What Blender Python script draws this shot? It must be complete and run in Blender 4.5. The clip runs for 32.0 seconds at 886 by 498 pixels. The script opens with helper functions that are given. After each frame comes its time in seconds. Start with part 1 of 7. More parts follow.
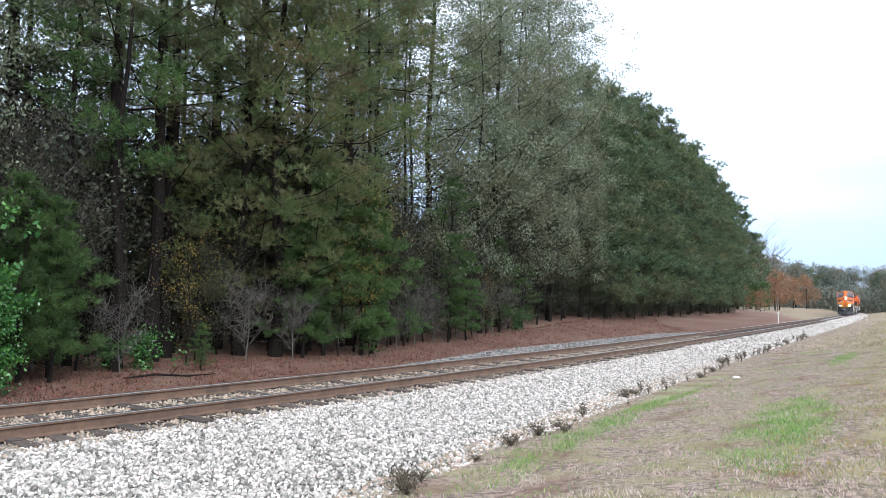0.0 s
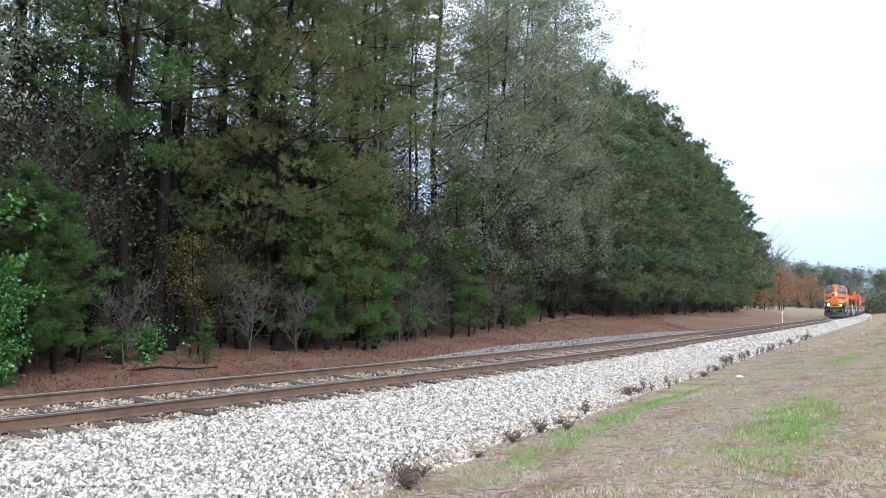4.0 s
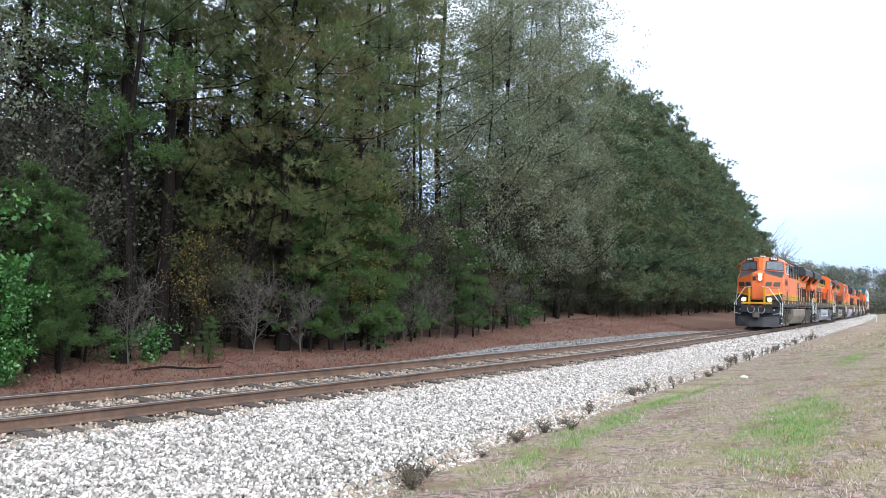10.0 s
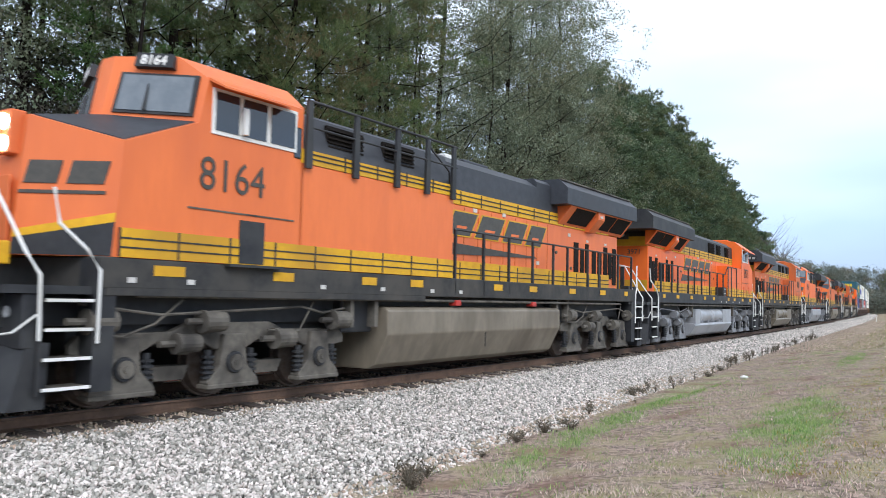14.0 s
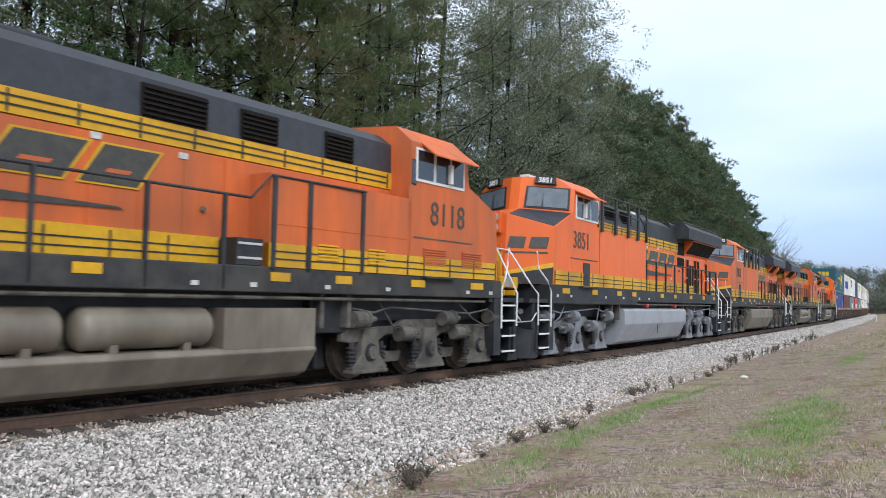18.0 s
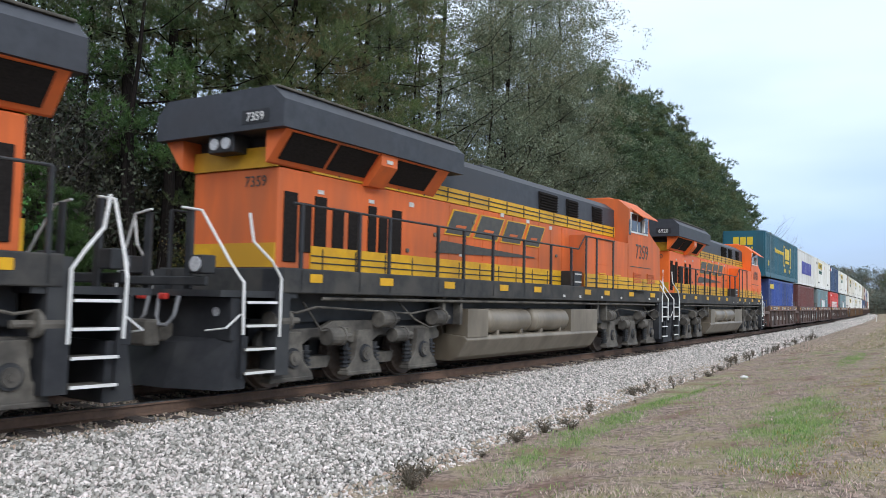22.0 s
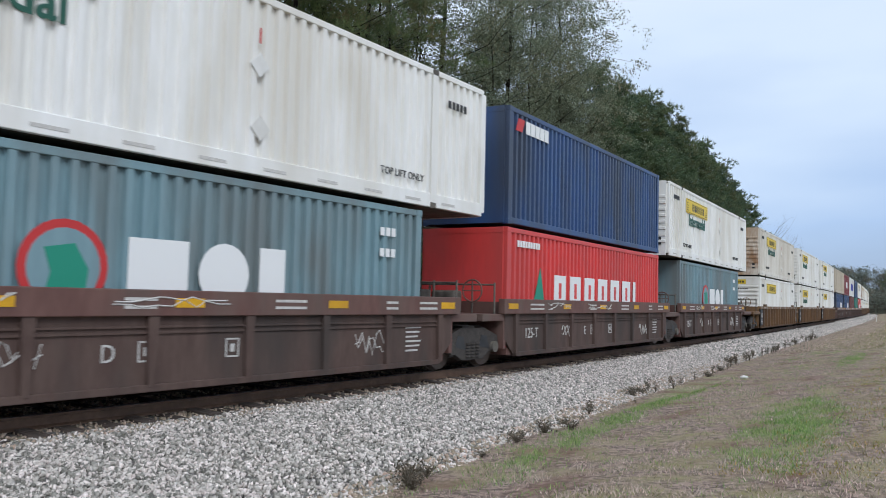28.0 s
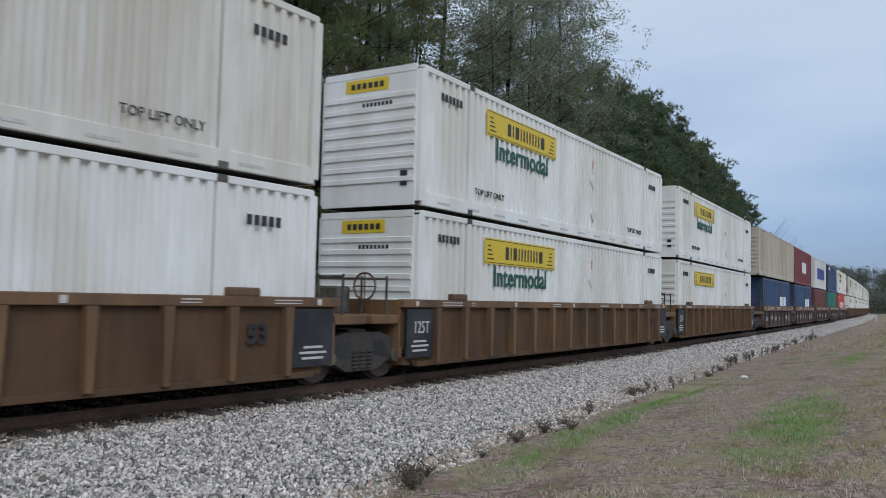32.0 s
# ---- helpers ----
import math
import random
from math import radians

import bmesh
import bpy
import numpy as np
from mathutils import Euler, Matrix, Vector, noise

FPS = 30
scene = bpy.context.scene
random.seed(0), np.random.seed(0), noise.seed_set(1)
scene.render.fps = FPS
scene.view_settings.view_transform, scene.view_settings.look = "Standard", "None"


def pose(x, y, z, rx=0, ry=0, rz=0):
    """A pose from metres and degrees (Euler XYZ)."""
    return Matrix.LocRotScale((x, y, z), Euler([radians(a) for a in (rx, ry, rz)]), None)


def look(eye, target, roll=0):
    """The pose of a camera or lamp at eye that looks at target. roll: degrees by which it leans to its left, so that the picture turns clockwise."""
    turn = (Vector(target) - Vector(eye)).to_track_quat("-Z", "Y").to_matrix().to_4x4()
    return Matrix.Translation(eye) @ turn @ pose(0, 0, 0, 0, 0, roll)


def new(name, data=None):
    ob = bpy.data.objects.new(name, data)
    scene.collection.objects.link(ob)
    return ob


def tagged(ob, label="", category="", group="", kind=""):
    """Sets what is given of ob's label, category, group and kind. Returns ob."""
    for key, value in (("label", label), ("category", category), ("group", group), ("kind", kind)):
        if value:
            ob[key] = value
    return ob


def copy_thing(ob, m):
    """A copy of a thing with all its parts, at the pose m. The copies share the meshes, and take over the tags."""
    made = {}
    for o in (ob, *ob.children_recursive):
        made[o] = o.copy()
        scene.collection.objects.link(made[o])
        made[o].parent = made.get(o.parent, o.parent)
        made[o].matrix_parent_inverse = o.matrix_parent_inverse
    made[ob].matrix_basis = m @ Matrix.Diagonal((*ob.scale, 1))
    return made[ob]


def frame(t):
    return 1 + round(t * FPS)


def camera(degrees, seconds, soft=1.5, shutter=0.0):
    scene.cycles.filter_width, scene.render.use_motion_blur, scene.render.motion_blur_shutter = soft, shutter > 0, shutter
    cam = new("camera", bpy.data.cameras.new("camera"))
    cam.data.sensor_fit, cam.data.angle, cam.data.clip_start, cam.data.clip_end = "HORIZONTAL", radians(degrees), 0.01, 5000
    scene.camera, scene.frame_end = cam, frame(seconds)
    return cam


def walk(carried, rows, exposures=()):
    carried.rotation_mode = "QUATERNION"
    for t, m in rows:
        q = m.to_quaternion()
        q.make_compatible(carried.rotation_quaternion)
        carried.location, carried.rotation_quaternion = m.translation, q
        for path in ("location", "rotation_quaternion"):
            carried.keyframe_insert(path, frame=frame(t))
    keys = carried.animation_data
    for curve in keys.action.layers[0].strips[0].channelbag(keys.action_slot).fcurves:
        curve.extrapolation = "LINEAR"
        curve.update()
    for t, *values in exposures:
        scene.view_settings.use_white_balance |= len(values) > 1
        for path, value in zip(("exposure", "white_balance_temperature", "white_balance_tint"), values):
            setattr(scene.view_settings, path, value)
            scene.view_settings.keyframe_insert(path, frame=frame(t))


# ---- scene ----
cam = camera(57.575, 32.0, soft=0.8, shutter=0.12)

# the line of the track: an arc near the camera, almost straight beyond
K1, S1, K2 = 0.002728, 30.0, 0.000171


def bend(s):
    """Plan position and heading of the track's centre at s metres along it."""
    a = min(s, S1)
    th = K1 * a
    x, y = (math.cos(th) - 1) / K1, math.sin(th) / K1
    if s > S1:
        t2 = th + K2 * (s - S1)
        x += (math.cos(t2) - math.cos(th)) / K2
        y += (math.sin(t2) - math.sin(th)) / K2
        th = t2
    return x, y, th


def T(s, u, z=0.0):
    x, y, th = bend(s)
    return Vector((x + u * math.cos(th), y + u * math.sin(th), z))


def aim(dyaw=0.0, dpitch=0.0, droll=0.0):
    yaw, pitch = radians(35.323 + dyaw), radians(3.513 + dpitch)
    eye = Vector((10.842, 0.0, 1.55))
    way = Vector((-math.sin(yaw) * math.cos(pitch), math.cos(yaw) * math.cos(pitch), math.sin(pitch)))
    return look(eye, eye + way, 1.321 + droll)


walk(cam, [
    (0.0, aim(-0.578, 0.300, -0.626)), (0.5, aim(-0.575, 0.163, 0.847)), (1.0, aim(-1.681, -0.258, -1.142)),
    (1.5, aim(-2.663, -0.174, -1.209)), (2.0, aim(-2.258, 0.099, 0.371)), (2.5, aim(-1.353, 0.045, 0.086)),
    (3.0, aim(-0.661, 0.016, 0.062)), (3.5, aim(-0.396, 0.011, 0.006)), (4.5, aim(-0.22, 0.006, 0.004)),
    (5.5, aim(-0.113, 0.003, 0.003)), (6.0, aim(-0.056, 0.002, 0.001)), (6.5, aim()), (32.0, aim())],
    exposures=[(0, 0.85, 5950, 10), (12.5, 0.88, 5950, 10), (14.5, 0.4, 5950, 10), (20, 0.28, 5950, 10), (26, 0.1, 5950, 10), (28, -0.06, 5900, 10), (29, -0.04, 5850, 10), (31, -0.12, 5800, 9), (32, -0.46, 5750, 9)])

# ---- sky and sun: bright overcast, thinner and bluer towards the horizon ----
world = bpy.data.worlds.new("world")
scene.world = world
world.use_nodes = True
wn, wl = world.node_tree.nodes, world.node_tree.links
wn.clear()
w_out, w_bg = wn.new("ShaderNodeOutputWorld"), wn.new("ShaderNodeBackground")
w_sky = wn.new("ShaderNodeTexSky")
w_sky.sky_type, w_sky.sun_disc = "NISHITA", False
w_sky.sun_elevation, w_sky.sun_rotation = radians(38), radians(125)
w_co, w_sep, w_map = wn.new("ShaderNodeTexCoord"), wn.new("ShaderNodeSeparateXYZ"), wn.new("ShaderNodeMapping")
w_map.inputs["Scale"].default_value = (1.2, 1.2, 4.0)
w_noise = wn.new("ShaderNodeTexNoise")
w_noise.inputs["Scale"].default_value, w_noise.inputs["Detail"].default_value = 1.6, 4
w_cloud = wn.new("ShaderNodeValToRGB")          # cloud colour by height above the horizon
els = w_cloud.color_ramp.elements
els[0].position, els[0].color = 0.0, (3.0, 3.8, 5.2, 1)
els[1].position, els[1].color = 0.42, (8.6, 8.9, 9.2, 1)
e = els.new(0.12); e.color = (4.2, 5.3, 7.2, 1)
e = els.new(0.28); e.color = (7.4, 8.1, 8.8, 1)
w_add = wn.new("ShaderNodeMath"); w_add.operation = "MULTIPLY_ADD"
w_add.inputs[1].default_value, w_add.inputs[2].default_value = 0.3, -0.15
w_sum = wn.new("ShaderNodeMath"); w_sum.operation = "ADD"
w_mix = wn.new("ShaderNodeMix"); w_mix.data_type = "RGBA"
w_mix.inputs[0].default_value = 0.82
wl.new(w_co.outputs["Generated"], w_sep.inputs[0])
wl.new(w_co.outputs["Generated"], w_map.inputs[0])
wl.new(w_map.outputs[0], w_noise.inputs[0])
wl.new(w_noise.outputs[0], w_add.inputs[0])
wl.new(w_sep.outputs[2], w_sum.inputs[0]); wl.new(w_add.outputs[0], w_sum.inputs[1])
wl.new(w_sum.outputs[0], w_cloud.inputs[0])
wl.new(w_sky.outputs[0], w_mix.inputs[6]); wl.new(w_cloud.outputs[0], w_mix.inputs[7])
wl.new(w_mix.outputs[2], w_bg.inputs[0]); wl.new(w_bg.outputs[0], w_out.inputs[0])
w_bg.inputs[1].default_value = 0.12
sun = new("sun", bpy.data.lights.new("sun", "SUN"))
sun.data.energy, sun.data.angle, sun.data.color = 1.5, radians(28), (1.0, 0.985, 0.965)
sun.matrix_world = look((34, -24, 33), (0, 0, 0))


# ---- materials ----
def material(name, c1, c2=None, scale=8.0, rough=0.7, metal=0.0, bump=0.0, bump_scale=None, c3=None, big=0.6, vary=0.0, island=0.0,
             spec=0.5, streak=None, lo=0.35, hi=0.65, translucent=0.0):
    """Procedural surface: two base colours mixed by fine noise, a third by broad noise, bump, and variation by piece."""
    m = bpy.data.materials.new(name)
    m.use_nodes = True
    nt = m.node_tree
    n, l = nt.nodes, nt.links
    b = n["Principled BSDF"]
    co = n.new("ShaderNodeTexCoord")
    mp = n.new("ShaderNodeMapping")
    if streak:
        mp.inputs["Scale"].default_value = streak
    l.new(co.outputs["Object"], mp.inputs[0])
    t1 = n.new("ShaderNodeTexNoise")
    t1.inputs["Scale"].default_value, t1.inputs["Detail"].default_value, t1.inputs["Roughness"].default_value = scale, 5, 0.65
    l.new(mp.outputs[0], t1.inputs[0])
    r1 = n.new("ShaderNodeMapRange")
    r1.inputs[1].default_value, r1.inputs[2].default_value = lo, hi
    l.new(t1.outputs[0], r1.inputs[0])
    mx = n.new("ShaderNodeMix"); mx.data_type = "RGBA"
    mx.inputs[6].default_value, mx.inputs[7].default_value = (*c1, 1), (*(c2 or c1), 1)
    l.new(r1.outputs[0], mx.inputs[0])
    out = mx.outputs[2]
    if c3:
        t2 = n.new("ShaderNodeTexNoise")
        t2.inputs["Scale"].default_value, t2.inputs["Detail"].default_value = big, 3
        l.new(mp.outputs[0], t2.inputs[0])
        r2 = n.new("ShaderNodeMapRange")
        r2.inputs[1].default_value, r2.inputs[2].default_value = 0.45, 0.68
        l.new(t2.outputs[0], r2.inputs[0])
        m2 = n.new("ShaderNodeMix"); m2.data_type = "RGBA"
        l.new(out, m2.inputs[6])
        m2.inputs[7].default_value = (*c3, 1)
        l.new(r2.outputs[0], m2.inputs[0])
        out = m2.outputs[2]
    for amount, src in ((vary, "obj"), (island, "isl")):
        if amount:
            hs = n.new("ShaderNodeHueSaturation")
            if src == "obj":
                rnd = n.new("ShaderNodeObjectInfo").outputs["Random"]
            else:
                rnd = n.new("ShaderNodeNewGeometry").outputs["Random Per Island"]
            rr = n.new("ShaderNodeMapRange")
            rr.inputs[3].default_value, rr.inputs[4].default_value = 1 - amount, 1 + amount
            l.new(rnd, rr.inputs[0])
            l.new(rr.outputs[0], hs.inputs["Value"])
            if src == "isl":
                r3 = n.new("ShaderNodeMapRange")
                r3.inputs[3].default_value, r3.inputs[4].default_value = 0.5 + amount * 0.06, 0.5 - amount * 0.06
                l.new(rnd, r3.inputs[0])
                l.new(r3.outputs[0], hs.inputs["Hue"])
            l.new(out, hs.inputs["Color"])
            out = hs.outputs[0]
    l.new(out, b.inputs["Base Color"])
    b.inputs["Roughness"].default_value, b.inputs["Metallic"].default_value = rough, metal
    b.inputs["Specular IOR Level"].default_value = spec
    if bump:
        bp = n.new("ShaderNodeBump")
        bp.inputs["Strength"].default_value, bp.inputs["Distance"].default_value = bump, 0.02
        tb = t1
        if bump_scale:
            tb = n.new("ShaderNodeTexNoise")
            tb.inputs["Scale"].default_value, tb.inputs["Detail"].default_value = bump_scale, 4
            l.new(co.outputs["Object"], tb.inputs[0])
        l.new(tb.outputs[0], bp.inputs["Height"])
        l.new(bp.outputs[0], b.inputs["Normal"])
    if translucent:
        tr = n.new("ShaderNodeBsdfTranslucent")
        l.new(out, tr.inputs[0])
        ms = n.new("ShaderNodeMixShader")
        ms.inputs[0].default_value = translucent
        l.new(b.outputs[0], ms.inputs[1]); l.new(tr.outputs[0], ms.inputs[2])
        l.new(ms.outputs[0], n["Material Output"].inputs[0])
    return m


def glow(name, colour, strength):
    m = bpy.data.materials.new(name)
    m.use_nodes = True
    b = m.node_tree.nodes["Principled BSDF"]
    b.inputs["Base Color"].default_value = b.inputs["Emission Color"].default_value = (*colour, 1)
    b.inputs["Emission Strength"].default_value = strength
    return m


M = {
    "orange": material("orange_paint", (0.82, 0.160, 0.024), (0.76, 0.140, 0.022), 5, 0.45, spec=0.3, c3=(0.66, 0.125, 0.026), big=0.9, bump=0.05, streak=(1, 1, 0.25)),
    "orange_worn": material("sun_worn_orange_paint", (0.76, 0.185, 0.050), (0.70, 0.165, 0.045), 5, 0.45, spec=0.35, c3=(0.62, 0.145, 0.045), big=0.9, bump=0.05, streak=(1, 1, 0.25)),
    "orange_dirty": material("faded_orange_paint", (0.68, 0.145, 0.032), (0.58, 0.125, 0.032), 6, 0.55, spec=0.3, c3=(0.42, 0.115, 0.042), big=1.1, bump=0.06, streak=(1, 1, 0.2)),
    "yellow": material("yellow_paint", (0.70, 0.39, 0.012), (0.60, 0.32, 0.015), 8, 0.5, spec=0.3, c3=(0.47, 0.25, 0.022)),
    "black": material("black_paint", (0.012, 0.013, 0.015), (0.022, 0.022, 0.025), 6, 0.6, c3=(0.038, 0.038, 0.038), big=1.4),
    "roofgrey": material("sooty_roof_paint", (0.026, 0.029, 0.036), (0.043, 0.046, 0.055), 5, 0.55, c3=(0.035, 0.035, 0.04)),
    "sill": material("dusty_black_sill_paint", (0.032, 0.032, 0.032), (0.050, 0.048, 0.045), 7, 0.7, spec=0.25, c3=(0.070, 0.064, 0.056), big=1.6),
    "truck": material("dusty_truck_steel", (0.100, 0.090, 0.076), (0.150, 0.134, 0.110), 9, 0.75, spec=0.3, c3=(0.045, 0.040, 0.035), big=2, bump=0.2),
    "truck_new": material("grey_painted_truck_steel", (0.24, 0.245, 0.26), (0.18, 0.185, 0.195), 9, 0.6, c3=(0.11, 0.105, 0.10), big=2, bump=0.15),
    "tank": material("dusty_grey_tank_paint", (0.23, 0.195, 0.145), (0.175, 0.147, 0.108), 4, 0.45, c3=(0.115, 0.092, 0.064), big=1.2, streak=(1, 1, 0.4)),
    "tank_new": material("clean_grey_tank_paint", (0.36, 0.37, 0.39), (0.32, 0.33, 0.345), 6, 0.45, c3=(0.28, 0.28, 0.29), big=1.2),
    "white": material("white_paint", (0.78, 0.77, 0.74), (0.70, 0.69, 0.65), 7, 0.5, c3=(0.60, 0.58, 0.53)),
    "steelwheel": material("worn_wheel_steel", (0.10, 0.075, 0.06), (0.16, 0.13, 0.11), 12, 0.55, metal=0.6),
    "glass": material("dark_window_glass", (0.02, 0.025, 0.03), None, 3, 0.06, spec=1.0),
    "grille": material("dark_grille", (0.014, 0.012, 0.011), (0.026, 0.022, 0.020), 30, 0.9, spec=0.08),
    "hose": material("grey_air_hose", (0.25, 0.25, 0.26), (0.18, 0.18, 0.18), 20, 0.6),
    "rail_side": material("rusty_rail_steel", (0.135, 0.080, 0.052), (0.18, 0.108, 0.07), 14, 0.75, c3=(0.10, 0.062, 0.042), big=3, bump=0.3),
    "rail_top": material("polished_rail_head", (0.42, 0.42, 0.43), (0.30, 0.30, 0.31), 20, 0.3, metal=0.9, streak=(1, 0.05, 1)),
    "tie": material("creosoted_tie_wood", (0.045, 0.034, 0.028), (0.10, 0.075, 0.06), 10, 0.85, streak=(0.4, 6, 6), bump=0.5, vary=0.3),
    "stone": material("pale_limestone_ballast", (0.58, 0.54, 0.485), (0.34, 0.305, 0.265), 9, 0.85, island=0.7, bump=0.2),
    "stone_grey": material("grey_shoulder_stone", (0.30, 0.28, 0.26), (0.18, 0.17, 0.16), 9, 0.85, island=0.5),
    "stone_tan": material("rust_stained_ballast", (0.44, 0.36, 0.27), (0.28, 0.21, 0.15), 9, 0.85, island=0.4, bump=0.2),
    # near-black noise in the bed colour stands for shaded gaps between stones
    "bed": material("ballast_bed", (0.30, 0.28, 0.255), (0.055, 0.05, 0.046), 42, 0.9, lo=0.4, hi=0.58, bump=1.0, bump_scale=40),
    "well": material("brown_railcar_paint", (0.110, 0.050, 0.040), (0.150, 0.076, 0.060), 4, 0.7, c3=(0.115, 0.080, 0.064), big=1.2, bump=0.1, streak=(1, 1, 0.3)),
    # side plates: darker copies of the car paints, shade under the chord painted in
    "well_low": material("dusty_brown_railcar_side", (0.084, 0.053, 0.044), (0.112, 0.076, 0.062), 5, 0.8, spec=0.25, c3=(0.060, 0.048, 0.042), big=1.0, bump=0.12, streak=(1, 1, 0.3)),
    "tan_low": material("rusty_brown_railcar_side", (0.120, 0.068, 0.034), (0.090, 0.052, 0.028), 5, 0.8, spec=0.25, c3=(0.066, 0.042, 0.026), big=1.0, bump=0.12, streak=(1, 1, 0.3)),
    "well_tan": material("rusty_tan_railcar_paint", (0.190, 0.105, 0.044), (0.145, 0.078, 0.036), 4, 0.7, c3=(0.095, 0.054, 0.030), big=1.3, bump=0.1, streak=(1, 1, 0.3)),
    # bark kept near black: shade among the trees is put into its colour
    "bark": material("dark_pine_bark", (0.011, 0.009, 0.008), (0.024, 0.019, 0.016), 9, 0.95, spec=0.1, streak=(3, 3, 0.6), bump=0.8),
    "bark_grey": material("grey_bare_twigs", (0.085, 0.075, 0.065), (0.14, 0.125, 0.11), 9, 0.95, streak=(3, 3, 0.6), bump=0.5),
}


# ---- building helpers ----
def mesh_ob(name, bm, mat, parent=None, label="", smooth=False):
    me = bpy.data.meshes.new(name)
    bm.to_mesh(me)
    bm.free()
    for m in (mat if isinstance(mat, (list, tuple)) else [mat]):
        me.materials.append(m)
    if smooth:
        me.polygons.foreach_set("use_smooth", [True] * len(me.polygons))
    ob = new(name, me)
    if parent:
        ob.parent = parent
    if label:
        ob["label"] = label
    return ob


def islands(bm):
    """The loose pieces of a mesh, each as a mesh of its own."""
    left, out = set(bm.verts), []
    while left:
        todo = [min(left, key=lambda v: v.co.x)]
        seen = set(todo)
        while todo:
            for e in todo.pop().link_edges:
                for v in e.verts:
                    if v not in seen:
                        seen.add(v)
                        todo.append(v)
        left -= seen
        b2 = bmesh.new()
        m = {v: b2.verts.new(v.co) for v in seen}
        for f in {f for v in seen for f in v.link_faces}:
            b2.faces.new([m[v] for v in f.verts])
        out.append(b2)
    bm.free()
    return out


def part(name, bm, mat, parent, label="", smooth=False):
    if name == "name_mark":
        pieces = islands(bm)
        if len(pieces) > 1:
            return [mesh_ob(name, b, mat, parent, label, smooth) for b in pieces][0]
        bm = pieces[0]
    ob = mesh_ob(name, bm, mat, parent, label, smooth)
    if name in ("stencil_mark", "code_mark", "end_mark"):
        ob["kind"] = "stuff"
    return ob


def thing(name, label, category, group="", kind=""):
    ob = new(name)
    ob.empty_display_size = 0.3
    return tagged(ob, label, category, group, kind)


def box(bm, x0, x1, y0, y1, z0, z1, bevel=0.0):
    """A block between two corners, with rounded edges if asked."""
    m = Matrix.Translation(((x0 + x1) / 2, (y0 + y1) / 2, (z0 + z1) / 2)) @ Matrix.Diagonal((abs(x1 - x0), abs(y1 - y0), abs(z1 - z0), 1))
    vs = bmesh.ops.create_cube(bm, size=1, matrix=m)["verts"]
    if bevel:
        es = {e for v in vs for e in v.link_edges}
        bmesh.ops.bevel(bm, geom=list(es), offset=bevel, segments=2, profile=0.5, affect="EDGES")
    return bm


def hull(bm, pts):
    vs = [bm.verts.new(p) for p in pts]
    bmesh.ops.convex_hull(bm, input=vs)
    return bm


def tube(bm, pts, r, n=8):
    """A round bar along a run of points."""
    pts = [Vector(p) for p in pts]
    rings = []
    for i, p in enumerate(pts):
        a, b = pts[max(i - 1, 0)], pts[min(i + 1, len(pts) - 1)]
        d = (b - a).normalized()
        side = d.cross(Vector((0, 0, 1)) if abs(d.z) < 0.9 else Vector((1, 0, 0))).normalized()
        up = side.cross(d)
        rr = r[i] if isinstance(r, (list, tuple)) else r
        rings.append([bm.verts.new(p + rr * (math.cos(2 * math.pi * k / n) * side + math.sin(2 * math.pi * k / n) * up)) for k in range(n)])
    for a, b in zip(rings, rings[1:]):
        for k in range(n):
            bm.faces.new((a[k], a[(k + 1) % n], b[(k + 1) % n], b[k]))
    bm.faces.new(rings[0][::-1])
    bm.faces.new(rings[-1])
    return bm


def cyl(bm, a, b, r, n=16, r2=None):
    return tube(bm, [a, b], [r, r if r2 is None else r2], n)


def prism(bm, outline, a, b, axis="y"):
    """A plate: an outline in (x, z) (axis y), (y, z) (axis x) or (x, y) (axis z), drawn out from a to b."""
    def at(p, w):
        return {"y": (p[0], w, p[1]), "x": (w, p[0], p[1]), "z": (p[0], p[1], w)}[axis]
    f, g = [bm.verts.new(at(p, a)) for p in outline], [bm.verts.new(at(p, b)) for p in outline]
    n = len(outline)
    bm.faces.new(f)
    bm.faces.new(g[::-1])
    for i in range(n):
        bm.faces.new((f[i], g[i], g[(i + 1) % n], f[(i + 1) % n]))
    bmesh.ops.recalc_face_normals(bm, faces=bm.faces)
    return bm


def B(*args, **kw):
    return box(bmesh.new(), *args, **kw)


def lettering(words, size, mat, parent, m, name="lettering", thick=0.004, squeeze=1.0, shear=0.0, bold=0.0):
    """Raised lettering in the built-in font, turned into a mesh."""
    cu = bpy.data.curves.new(name, "FONT")
    cu.body, cu.size, cu.extrude, cu.align_x, cu.shear, cu.resolution_u, cu.offset = words, size, thick, "CENTER", shear, 3, bold * size
    tmp = bpy.data.objects.new(name, cu)
    me = bpy.data.meshes.new_from_object(tmp)
    bpy.data.objects.remove(tmp)
    me.transform(m @ Matrix.Diagonal((squeeze, 1, 1, 1)))
    me.materials.clear()
    me.materials.append(mat)
    ob = new(name, me)
    ob.parent = parent
    return ob


def on_side(x, y, z, side):
    """Pose for flat writing on a vehicle's side (side +1: the +y face, -1: the -y face)."""
    return Matrix.Translation((x, y, z)) @ Euler((radians(90), 0, radians(180 if side > 0 else 0))).to_matrix().to_4x4()


def bars(bm, x, y, z, side, widths, h, gap=0.08, slant=0.0, t=0.006):
    """A row of plain upright shapes on a side, centred on x; they read in the same order from either side."""
    total = sum(widths) + gap * (len(widths) - 1)
    dx = -side
    cx = x - dx * total / 2
    for w in widths:
        o = [(cx, z), (cx + dx * w, z), (cx + dx * (w + slant), z + h), (cx + dx * slant, z + h)]
        prism(bm, o, y, y + side * t)
        cx += dx * (w + gap)
    return bm


